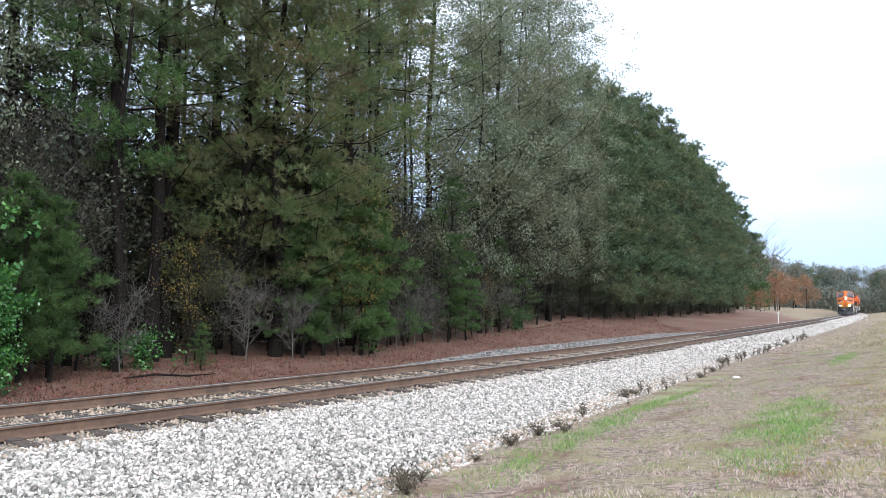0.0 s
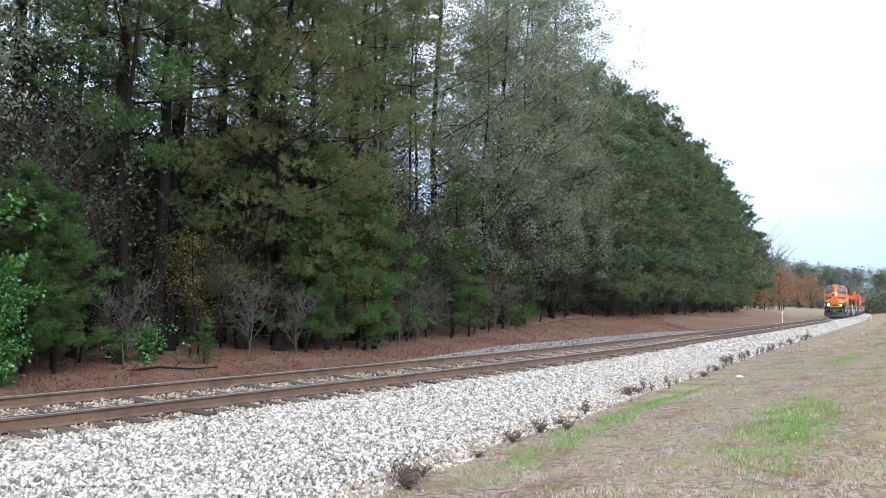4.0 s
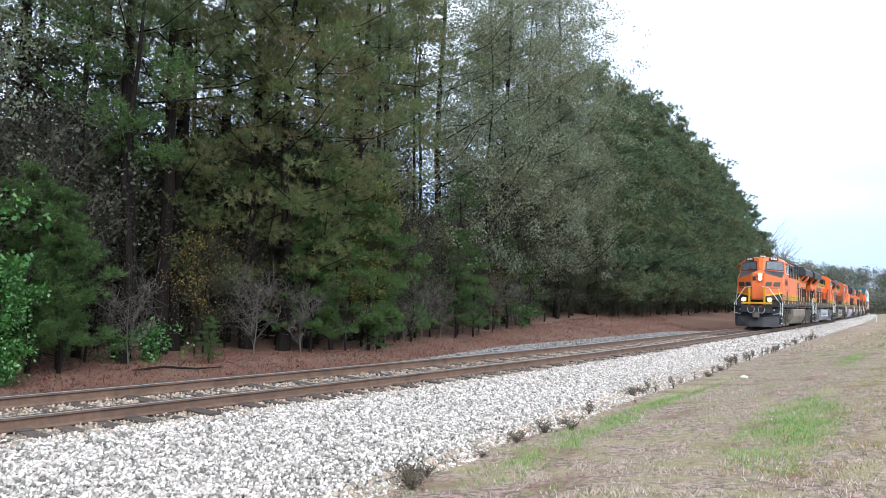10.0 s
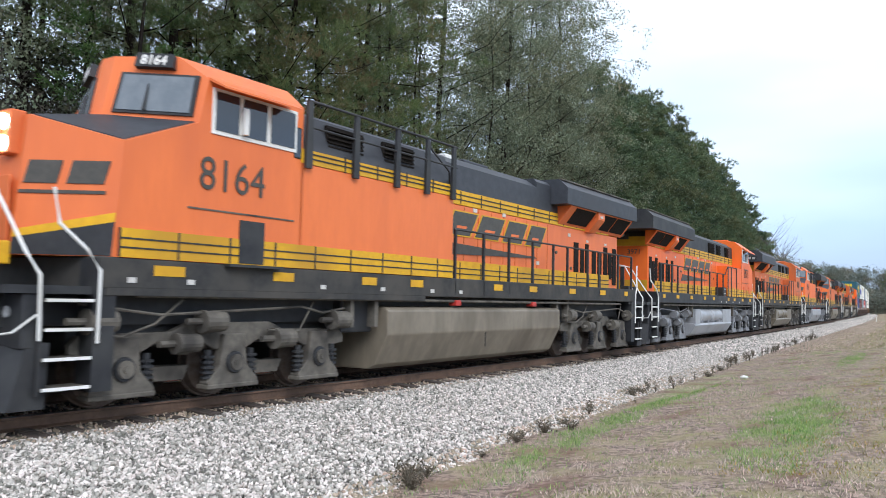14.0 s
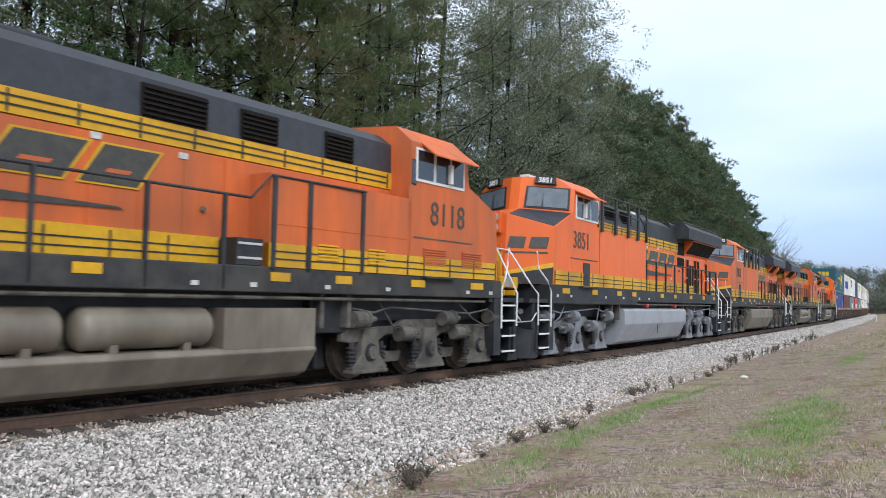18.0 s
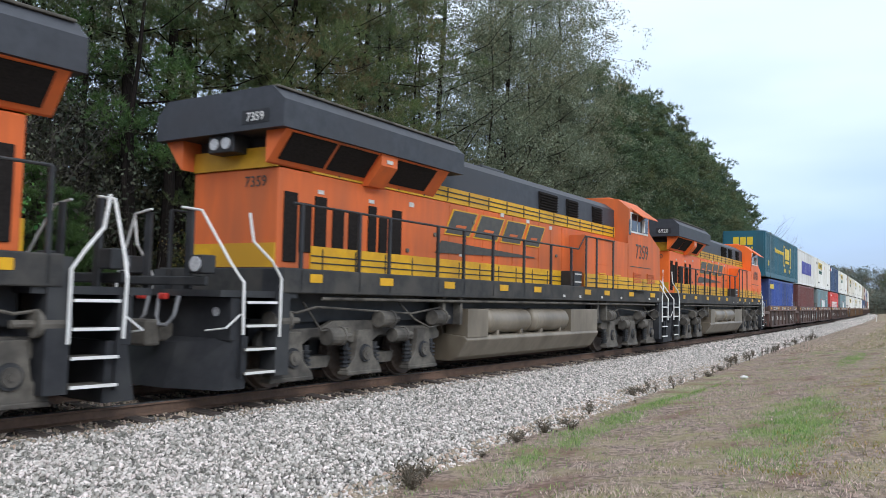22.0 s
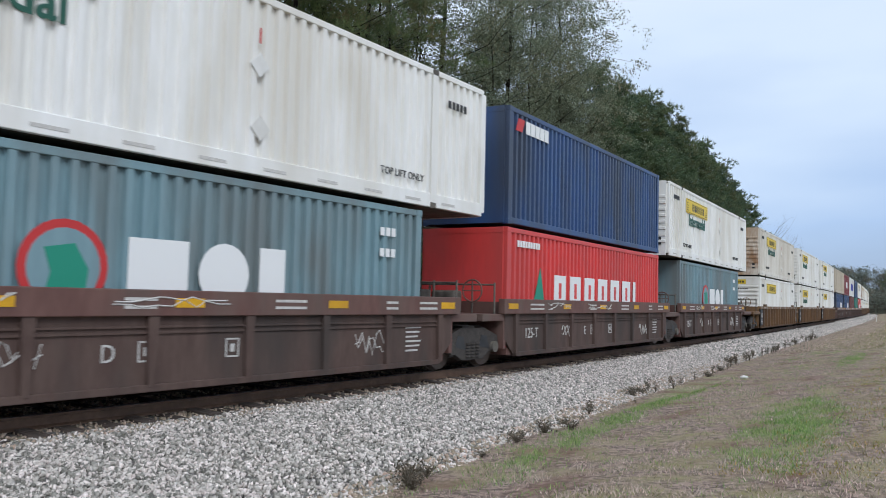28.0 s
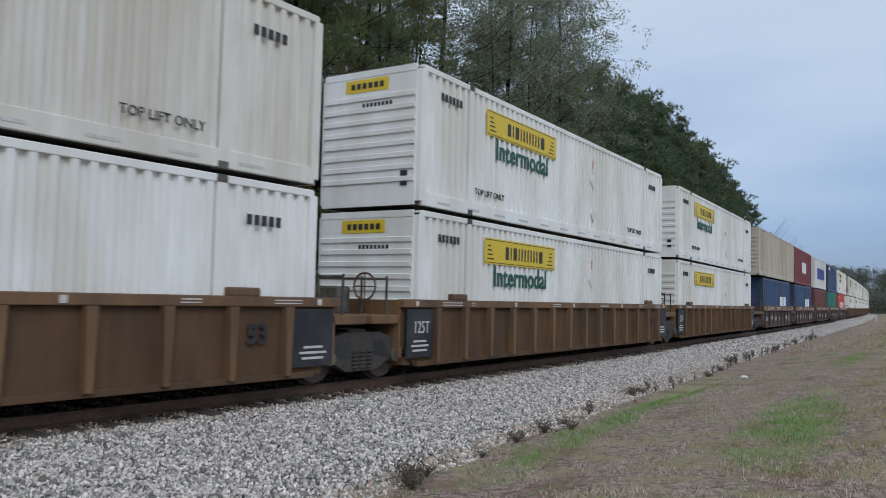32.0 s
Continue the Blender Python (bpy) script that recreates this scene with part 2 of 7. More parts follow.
# ---- ground, ballast and track ----
def ground_height(s, u):
    if u < 0:
        k = [(-700, 3.0), (-60, 0.9), (-22, 0.35), (-13, 0.0), (-9, -0.32), (-6, -0.5), (-4.2, -0.55), (-2.6, -0.5), (0, -0.6)]
    else:
        k = [(0, -0.6), (4.2, -0.62), (5.4, -0.5), (7.5, -0.25), (9.5, -0.02), (11.5, 0.08), (16, 0.55), (24, 1.0), (60, 1.3), (700, 4.0)]
    z = float(np.interp(u, [p[0] for p in k], [p[1] for p in k]))
    if abs(u) > 4.5 and abs(u) < 300:
        z += 0.10 * (noise.noise(Vector((s * 0.25, u * 0.25, 0.0)))) + 0.035 * noise.noise(Vector((s * 1.1, u * 1.1, 5.0)))
    if u < -4:
        rise = min(max((s - 26) / 32, 0), 1)
        z += 0.95 * rise * rise * (3 - 2 * rise) * min((-4 - u) / 5.0, 1.0)
    if u > 9 and s > 60:
        z = min(z, 0.9 + (u - 9) * 0.004)
    return z


def sheet(name, s_list, u_list, height, mat):
    bm = bmesh.new()
    rows = [[bm.verts.new(T(s, u, height(s, u))) for u in u_list] for s in s_list]
    for a, b in zip(rows, rows[1:]):
        for i in range(len(u_list) - 1):
            bm.faces.new((a[i], a[i + 1], b[i + 1], b[i]))
    return mesh_ob(name, bm, mat, smooth=True)


def ground_material():
    """Grass, thatch and red clay laid out by distance from the track and noise."""
    m = material("grass_and_clay", (0.36, 0.265, 0.212), (0.105, 0.074, 0.058), 11, 0.95, c3=(0.26, 0.225, 0.115), big=1.5, bump=1.0, bump_scale=34, lo=0.42, hi=0.58)
    n, l = m.node_tree.nodes, m.node_tree.links
    b = n["Principled BSDF"]
    old = b.inputs["Base Color"].links[0].from_socket
    at = n.new("ShaderNodeAttribute"); at.attribute_name = "zone"
    sep = n.new("ShaderNodeSeparateColor")
    l.new(at.outputs["Color"], sep.inputs[0])
    out = old
    for i, (c1, c2, sc) in enumerate((((0.17, 0.28, 0.07), (0.28, 0.28, 0.13), 6.0), ((0.205, 0.090, 0.055), (0.092, 0.052, 0.038), 5.0), ((0.38, 0.31, 0.12), (0.26, 0.26, 0.10), 3.0))):
        t = n.new("ShaderNodeTexNoise"); t.inputs["Scale"].default_value, t.inputs["Detail"].default_value = sc, 5
        tc = n.new("ShaderNodeTexCoord"); l.new(tc.outputs["Object"], t.inputs[0])
        cm = n.new("ShaderNodeMix"); cm.data_type = "RGBA"
        cm.inputs[6].default_value, cm.inputs[7].default_value = (*c1, 1), (*c2, 1)
        l.new(t.outputs[0], cm.inputs[0])
        t2 = n.new("ShaderNodeTexNoise"); t2.inputs["Scale"].default_value, t2.inputs["Detail"].default_value = 9, 4
        l.new(tc.outputs["Object"], t2.inputs[0])
        ad = n.new("ShaderNodeMath"); ad.operation = "MULTIPLY_ADD"
        ad.inputs[1].default_value, ad.inputs[2].default_value = 1.2, -0.6
        l.new(t2.outputs[0], ad.inputs[0])
        sm = n.new("ShaderNodeMath"); sm.operation = "ADD"; sm.use_clamp = True
        l.new(sep.outputs[i], sm.inputs[0]); l.new(ad.outputs[0], sm.inputs[1])
        mul = n.new("ShaderNodeMath"); mul.operation = "MULTIPLY"
        l.new(sm.outputs[0], mul.inputs[0]); l.new(sep.outputs[i], mul.inputs[1])
        mm = n.new("ShaderNodeMix"); mm.data_type = "RGBA"
        l.new(mul.outputs[0], mm.inputs[0]); l.new(out, mm.inputs[6]); l.new(cm.outputs[2], mm.inputs[7])
        out = mm.outputs[2]
    l.new(out, b.inputs["Base Color"])
    return m


TOE = [(0, 5.9), (6.7, 5.5), (9, 5.2), (11.2, 4.95), (17.4, 4.2), (30, 3.65), (49, 3.35), (120, 3.2)]
TOE = list(zip(TOE, TOE[1:]))


def toe_at(s):
    """How far from the track's centre the ballast ends on the camera's side."""
    for (a, p), (b, q) in TOE:
        if s < b:
            return p + (q - p) * max(0.0, (s - a) / (b - a))
    return 3.2


def zone(s, u):
    """Shares of green grass, red clay and yellow grass at a place."""
    green = red = yellow = 0.0
    if u > 4:
        mid = toe_at(s) + 0.62
        green = 0.7 * max(0, 1 - abs(u - mid) / 0.5) * max(0, min(1, (s - 6.5) / 3)) * max(0, min(1, (30 - s) / 5))
        green *= 1 + 1.1 * max(0, 1 - abs(s - 19) / 6)
        patch = 1.0 - ((s - 12.4) / 5.2) ** 2 - ((u - 9.6 + 0.10 * s) / 0.80) ** 2
        upper = 0.6 - ((s - 31) / 7.0) ** 2 - ((u - 7.45) / 0.55) ** 2
        green = max(green, patch, upper)
        green = green * 0.8 + 0.75 * noise.noise(Vector((s * 1.3, u * 2.6, 6.0))) * (0.25 + green) + 0.25 * noise.noise(Vector((s * 3.1, u * 5.0, 2.0))) * green
        n1 = noise.noise(Vector((s * 0.9, u * 1.2, 3.0)))
        red = max(0, min(1, n1 * 2.6 - 0.05)) * 0.85
        red = max(red, 1.3 - (((s - 7.9) / 0.8) ** 2 + ((u - 9.25) / 0.28) ** 2), 1.2 - (((s - 13.4) / 1.2) ** 2 + ((u - 8.95) / 0.2) ** 2))
        yellow = min(0.9, max(0, (u - 8.8) * 0.35 + 0.25 * n1)) if s > 10 else 0.1
        if s > 40:
            yellow = max(yellow, 0.45)
    elif u < -2:
        red = 0.95 if u > -14 else 0.75
        red += 0.3 * noise.noise(Vector((s * 0.4, u * 0.8, 9.0)))
        if s > 138:
            red, yellow = red * 0.4, 0.35
    return max(0, min(1, green)), max(0, min(1, red)), max(0, min(1, yellow))


s_steps = [-120, -60, -30, -15] + [-8 + 0.8 * i for i in range(80)] + [58, 62, 67, 73, 80, 90, 100, 115, 130, 150, 175, 200, 240, 280, 340, 420, 600, 900, 1500, 2600]
u_steps = [-700, -300, -140, -80, -50, -35, -26, -20, -16, -13, -11, -9.5, -8, -7, -6, -5.2, -4.4, -3.6, -2.8, -2, 0, 2, 3, 3.8] + [4.4 + 0.3 * i for i in range(26)] + [12.6, 13.5, 15, 17, 20, 24, 30, 40, 60, 100, 200, 400, 700]
ground = sheet("ground", s_steps, u_steps, ground_height, ground_material())
tagged(ground, "thatchy brown and green grass bank and red clay verge", "ground", kind="structure")
za = ground.data.color_attributes.new("zone", "FLOAT_COLOR", "POINT")
zv = []
for s in s_steps:
    for u in u_steps:
        zv += [*zone(s, u), 1.0]
za.data.foreach_set("color", zv)


def bed_height(s, u):
    """Cross-section of the ballast: flat between and just past the ties, then a long shoulder."""
    toe = toe_at(s)
    if u >= 0:
        return float(np.interp(u, [0, 0.66, 0.85, 1.1, 1.45, 1.9, toe - 0.9, toe, toe + 0.4], [-0.190, -0.222, -0.238, -0.25, -0.275, -0.295, -0.42, -0.57, -0.9]))
    up = 0.30 * min(max((s - 15) / 10, 0), 1) * min(max((60 - s) / 14, 0), 1) * min(max((-u - 1.6) / 1.2, 0), 1)
    return float(np.interp(-u, [0, 0.6, 1.45, 1.9, 3.4, 4.6], [-0.190, -0.168, -0.19, -0.26, -0.5, -0.8])) + up


bed_s = [-40, -20] + [-10 + 1.0 * i for i in range(75)] + [66, 70, 75, 80, 90, 100, 120, 140, 170, 200, 250, 300, 400, 600, 900]
ballast_bed = sheet("ballast_bed", bed_s, [-4.6, -4.2, -3.4, -2.6, -1.9, -1.45, -0.6, 0, 0.6, 1.1, 1.45, 1.9, 2.4, 3, 3.6, 4.2, 4.6, 5, 5.4, 5.75],
                    lambda s, u: bed_height(s, u) + 0.02 * noise.noise(Vector((s * 1.7, u * 1.7, 0))), M["bed"])
tagged(ballast_bed, "bed of pale crushed limestone ballast", "ballast", kind="structure")


def scatter_stones(name, count, spots, size, mat, seed, label):
    """Many small crushed stones, joined."""
    rng = np.random.default_rng(seed)
    base = np.array([(1, 0, 0), (-1, 0, 0), (0, 1, 0), (0, -1, 0), (0, 0, 1), (0, 0, -1)], float)
    tri = np.array([(0, 2, 4), (2, 1, 4), (1, 3, 4), (3, 0, 4), (2, 0, 5), (1, 2, 5), (3, 1, 5), (0, 3, 5)])
    V, F = np.zeros((count, 6, 3)), np.zeros((count, 8, 3), int)
    for i in range(count):
        s, u = spots(rng)
        c = T(s, u, bed_height(s, u) + size * (0.15 + 0.25 * rng.random()))
        sc = size * (0.55 + 0.75 * rng.random()) * np.array([1.0, 0.8, 0.62])
        q = rng.normal(size=4)
        q /= np.linalg.norm(q)
        w, x, y, z = q
        R = np.array([[1 - 2 * (y * y + z * z), 2 * (x * y - z * w), 2 * (x * z + y * w)], [2 * (x * y + z * w), 1 - 2 * (x * x + z * z), 2 * (y * z - x * w)], [2 * (x * z - y * w), 2 * (y * z + x * w), 1 - 2 * (x * x + y * y)]])
        V[i] = ((base * sc + rng.normal(size=(6, 3)) * size * 0.2) @ R.T) + np.array(c)
        F[i] = tri + 6 * i
    me = bpy.data.meshes.new(name)
    me.vertices.add(count * 6)
    me.vertices.foreach_set("co", V.ravel())
    me.loops.add(count * 24)
    me.loops.foreach_set("vertex_index", F.ravel())
    me.polygons.add(count * 8)
    me.polygons.foreach_set("loop_start", np.arange(count * 8) * 3)
    me.materials.append(mat)
    me.update(calc_edges=True)
    me.validate()
    return tagged(new(name, me), label, "ballast", kind="stuff")


def near_spot(rng):
    s = 1.5 + 38 * rng.random() ** 1.7
    return s, 1.22 + (toe_at(s) - 1.15) * rng.random()


def far_spot(rng):
    s = 34 + 80 * rng.random() ** 1.4
    return s, 1.22 + (toe_at(s) - 1.15) * rng.random()


def toe_spot(rng):
    s = 3 + 34 * rng.random() ** 1.4
    return s, toe_at(s) - 0.45 + 0.6 * rng.random()


def between_spot(rng):
    s = 1.0 + 45 * rng.random() ** 1.5
    return s, -1.7 + 3.25 * rng.random()


scatter_stones("ballast_stones", 72000, near_spot, 0.038, M["stone"], 3, "loose pale grey crushed limestone ballast")
scatter_stones("ballast_stones", 12000, far_spot, 0.075, M["stone"], 4, "pale crushed limestone ballast along the track")
scatter_stones("ballast_stones", 7000, lambda r: (108 + 190 * r.random() ** 1.5, 1.2 + 2.1 * r.random()), 0.15, M["stone"], 8, "pale ballast along the distant track")
scatter_stones("ballast_stones", 26000, between_spot, 0.036, M["stone_tan"], 5, "rust-stained ballast between the ties")
scatter_stones("ballast_stones", 9000, lambda r: (14 + 50 * r.random() ** 1.2, -4.4 + 2.3 * r.random()), 0.06, M["stone_grey"], 6, "grey crushed stone on the far shoulder")
scatter_stones("ballast_stones", 3500, toe_spot, 0.045, M["stone_tan"], 7, "tan stones strewn along the toe of the ballast")

track = thing("railway_track", "single railway track with rusty rails on dark wooden ties", "railway track", kind="structure")
RAIL = [(-0.075, -0.172), (0.075, -0.172), (0.075, -0.16), (0.012, -0.14), (0.009, -0.045), (0.037, -0.034), (0.037, -0.006), (0.030, 0), (-0.030, 0), (-0.037, -0.006), (-0.037, -0.034), (-0.009, -0.045), (-0.012, -0.14), (-0.075, -0.16)]
rail_s = [-60 + 2.0 * i for i in range(80)] + [100 + 6.0 * i for i in range(60)]
def cant(u):
    """The track lies slightly tilted across: the rail away from the camera is a little higher."""
    return 0.002 - 0.043 * u


for u0 in (0.7525, -0.7525):
    bm = bmesh.new()
    rings = [[bm.verts.new(T(s, u0 + a, z + cant(u0 + a))) for a, z in RAIL] for s in rail_s]
    for a, b in zip(rings, rings[1:]):
        for k in range(len(RAIL)):
            f = bm.faces.new((a[k], a[(k + 1) % len(RAIL)], b[(k + 1) % len(RAIL)], b[k]))
            f.material_index = 1 if k in (6, 7, 8) else 0
    bmesh.ops.recalc_face_normals(bm, faces=bm.faces)
    mesh_ob("rail", bm, [M["rail_side"], M["rail_top"]], track)
tie_me = []
for k in range(4):
    bm = B(-1.3, 1.3, -0.115, 0.115, -0.34, -0.165, bevel=0.012)
    for v in bm.verts:
        v.co += Vector((0.02 * math.sin(7 * k + v.co.y * 30), 0.008 * math.sin(k + v.co.x * 9), 0.006 * math.sin(k * 3 + v.co.x * 14)))
    box(bm, 0.60, 0.92, -0.10, 0.10, -0.170, -0.158)
    box(bm, -0.92, -0.60, -0.10, 0.10, -0.170, -0.158)
    me = bpy.data.meshes.new("tie"); bm.to_mesh(me); bm.free()
    me.materials.append(M["tie"])
    tie_me.append(me)
for i in range(260):
    s = -8 + i * 0.51
    x, y, th = bend(s)
    o = new("tie", tie_me[i % 4])
    o.parent = track
    o.matrix_basis = Matrix.Translation((x, y, 0)) @ Euler((0, math.atan(0.043), th + 0.02 * math.sin(i * 2.3))).to_matrix().to_4x4() @ Matrix.Translation((0.05 * math.sin(i * 5.1), 0, 0.012 * math.sin(i * 3.7)))


M["stencil"] = material("white_stencil_paint", (0.62, 0.60, 0.56), (0.45, 0.43, 0.40), 20, 0.7)


# ---- locomotives: x forward, couplers at +-11.15, rail head at z = 0 ----
def X(d):
    return 11.89 - d


def loco_truck(root, d0, steel):
    """One three-axle truck: side frames with flared pedestals, journal bearings, coil springs and cylinders, motors and wheelsets."""
    axles = [X(d0), X(d0 + 1.9), X(d0 + 3.8)]
    for sy in (1, -1):
        fb = bmesh.new()
        xa, xb = axles[2] - 0.72, axles[0] + 0.72
        top = [(xb - 0.12, 0.98), (xb, 0.86), (xb, 0.74), (xb - 0.3, 0.70)]
        low = []
        for i, ax in enumerate(axles):
            low += [(ax + 0.30, 0.72), (ax - 0.30, 0.72)]
            if i < 2:
                low += [(ax - 0.55, 0.84), (ax - 1.35, 0.84)]
        prism(fb, top + low + [(xa + 0.3, 0.70), (xa, 0.74), (xa, 0.86), (xa + 0.12, 0.98), (axles[1] - 1.1, 1.0), (axles[1] - 0.8, 1.12), (axles[1] + 0.8, 1.12), (axles[1] + 1.1, 1.0)], sy * 1.08, sy * 1.20)
        for ax in axles:
            prism(fb, [(ax - 0.20, 0.95), (ax + 0.20, 0.95), (ax + 0.27, 0.48), (ax + 0.50, 0.26), (ax + 0.46, 0.15), (ax - 0.46, 0.15), (ax - 0.50, 0.26), (ax - 0.27, 0.48)], sy * 1.10, sy * 1.29)
            prism(fb, [(ax - 0.50, 0.15), (ax + 0.50, 0.15), (ax + 0.50, 0.22), (ax - 0.50, 0.22)], sy * 1.06, sy * 1.31)
        bmesh.ops.bevel(fb, geom=fb.edges[:], offset=0.014, segments=1, affect="EDGES")
        tr = part("truck_frame", fb, steel, root, "dusty cast steel truck side frame")
        for ax in axles:
            jr = tube(bmesh.new(), [(ax, sy * 1.285, 0.53), (ax, sy * 1.33, 0.53)], [0.17, 0.155], 18)
            part("journal_ring", jr, M["black"], tr)
            jb = cyl(bmesh.new(), (ax, sy * 1.32, 0.53), (ax, sy * 1.36, 0.53), 0.12, 16)
            cyl(jb, (ax, sy * 1.36, 0.53), (ax, sy * 1.375, 0.53), 0.05, 8)
            part("journal_cap", jb, steel, tr)
            for k in (-0.42, 0.42):
                sb = bmesh.new()
                for i in range(5):
                    cyl(sb, (ax + k, sy * 1.18, 0.30 + i * 0.075), (ax + k, sy * 1.18, 0.335 + i * 0.075), 0.10, 10)
                cyl(sb, (ax + k, sy * 1.18, 0.24), (ax + k, sy * 1.18, 0.72), 0.055, 8)
                part("spring", sb, M["black"], tr, "coil spring")
        for ax, z, r in ((axles[0] + 0.42, 1.16, .15), (axles[1] + 0.50, 1.14, .15), (axles[2] - 0.42, 1.14, .15), (axles[1] - 0.95, 0.86, .15), (axles[1] + 0.95, 0.84, .13)):
            cb = cyl(bmesh.new(), (ax - 0.2, sy * 1.34, z), (ax + 0.14, sy * 1.34, z), r, 16)
            cyl(cb, (ax + 0.14, sy * 1.34, z), (ax + 0.2, sy * 1.34, z), r * 1.12, 16)
            cyl(cb, (ax + 0.2, sy * 1.34, z), (ax + 0.46, sy * 1.34, z), 0.05, 8)
            box(cb, ax - 0.1, ax + 0.1, sy * 1.15, sy * 1.3, z - 0.16, z + 0.05)
            part("brake_cylinder", cb, steel, tr)
        pb = tube(bmesh.new(), [(axles[2] - 0.6, sy * 1.3, 1.34), (axles[2], sy * 1.33, 1.26), (axles[2] + 0.5, sy * 1.33, 1.36), (axles[1], sy * 1.33, 1.30), (axles[0] - 0.5, sy * 1.33, 1.24), (axles[0] + 0.7, sy * 1.3, 1.38)], 0.022, 6)
        tube(pb, [(axles[0] + 0.5, sy * 1.34, 1.0), (axles[0] + 0.1, sy * 1.36, 0.96), (axles[0] - 0.4, sy * 1.36, 1.12), (axles[0] - 0.9, sy * 1.3, 1.45)], 0.018, 6)
        tube(pb, [(axles[1] - 0.6, sy * 1.36, 1.0), (axles[2] + 0.6, sy * 1.36, 0.96), (axles[2] + 0.2, sy * 1.3, 1.44)], 0.016, 6)
        part("air_pipe", pb, steel, tr)
        for k in (axles[0] - 0.95, axles[1] - 0.95):
            part("brake_shoe", hull(bmesh.new(), [(k + a, y, z) for a, z in ((-.34, .5), (.34, .5), (-.25, .3), (.25, .3)) for y in (sy * .72, sy * 1.0)]), M["truck"], tr)
    for ax in axles:
        wb = bmesh.new()
        for sy in (1, -1):
            cyl(wb, (ax, sy * 0.70, 0.53), (ax, sy * 0.83, 0.53), 0.53, 28, 0.51)
            cyl(wb, (ax, sy * 0.66, 0.53), (ax, sy * 0.70, 0.53), 0.555, 28)
        cyl(wb, (ax, -0.95, 0.53), (ax, 0.95, 0.53), 0.1, 12)
        part("wheelset", wb, M["steelwheel"], root, "worn steel wheels on an axle")
        part("traction_motor", B(ax - 0.75, ax + 0.25, -0.6, 0.6, 0.2, 0.85, bevel=0.06), M["black"], root)
    part("truck_bolster", B(axles[2] - 0.6, axles[0] + 0.6, -0.9, 0.9, 0.78, 1.15), M["black"], root)


def quad_on(bm, a, b, c, d, t=0.02):
    """A thin pane on four corners, raised along its normal."""
    a, b, c, d = (Vector(p) for p in (a, b, c, d))
    n = (b - a).cross(d - a).normalized() * t
    lo, hi = [bm.verts.new(p - n * 0.3) for p in (a, b, c, d)], [bm.verts.new(p + n) for p in (a, b, c, d)]
    bm.faces.new(hi)
    bm.faces.new(lo[::-1])
    for i in range(4):
        bm.faces.new((lo[i], lo[(i + 1) % 4], hi[(i + 1) % 4], hi[i]))
    return bm


def inset(a, b, c, d, u0, u1, v0, v1):
    a, b, c, d = (Vector(p) for p in (a, b, c, d))
    f = lambda u, v: (a * (1 - u) + b * u) * (1 - v) + (d * (1 - u) + c * u) * v
    return f(u0, v0), f(u1, v0), f(u1, v1), f(u0, v1)


def handrail(root, pts, r=0.022, mat=None):
    part("handrail", tube(bmesh.new(), pts, r, 8), mat or M["white"], root, "white tubular handrail" if mat is None else "")


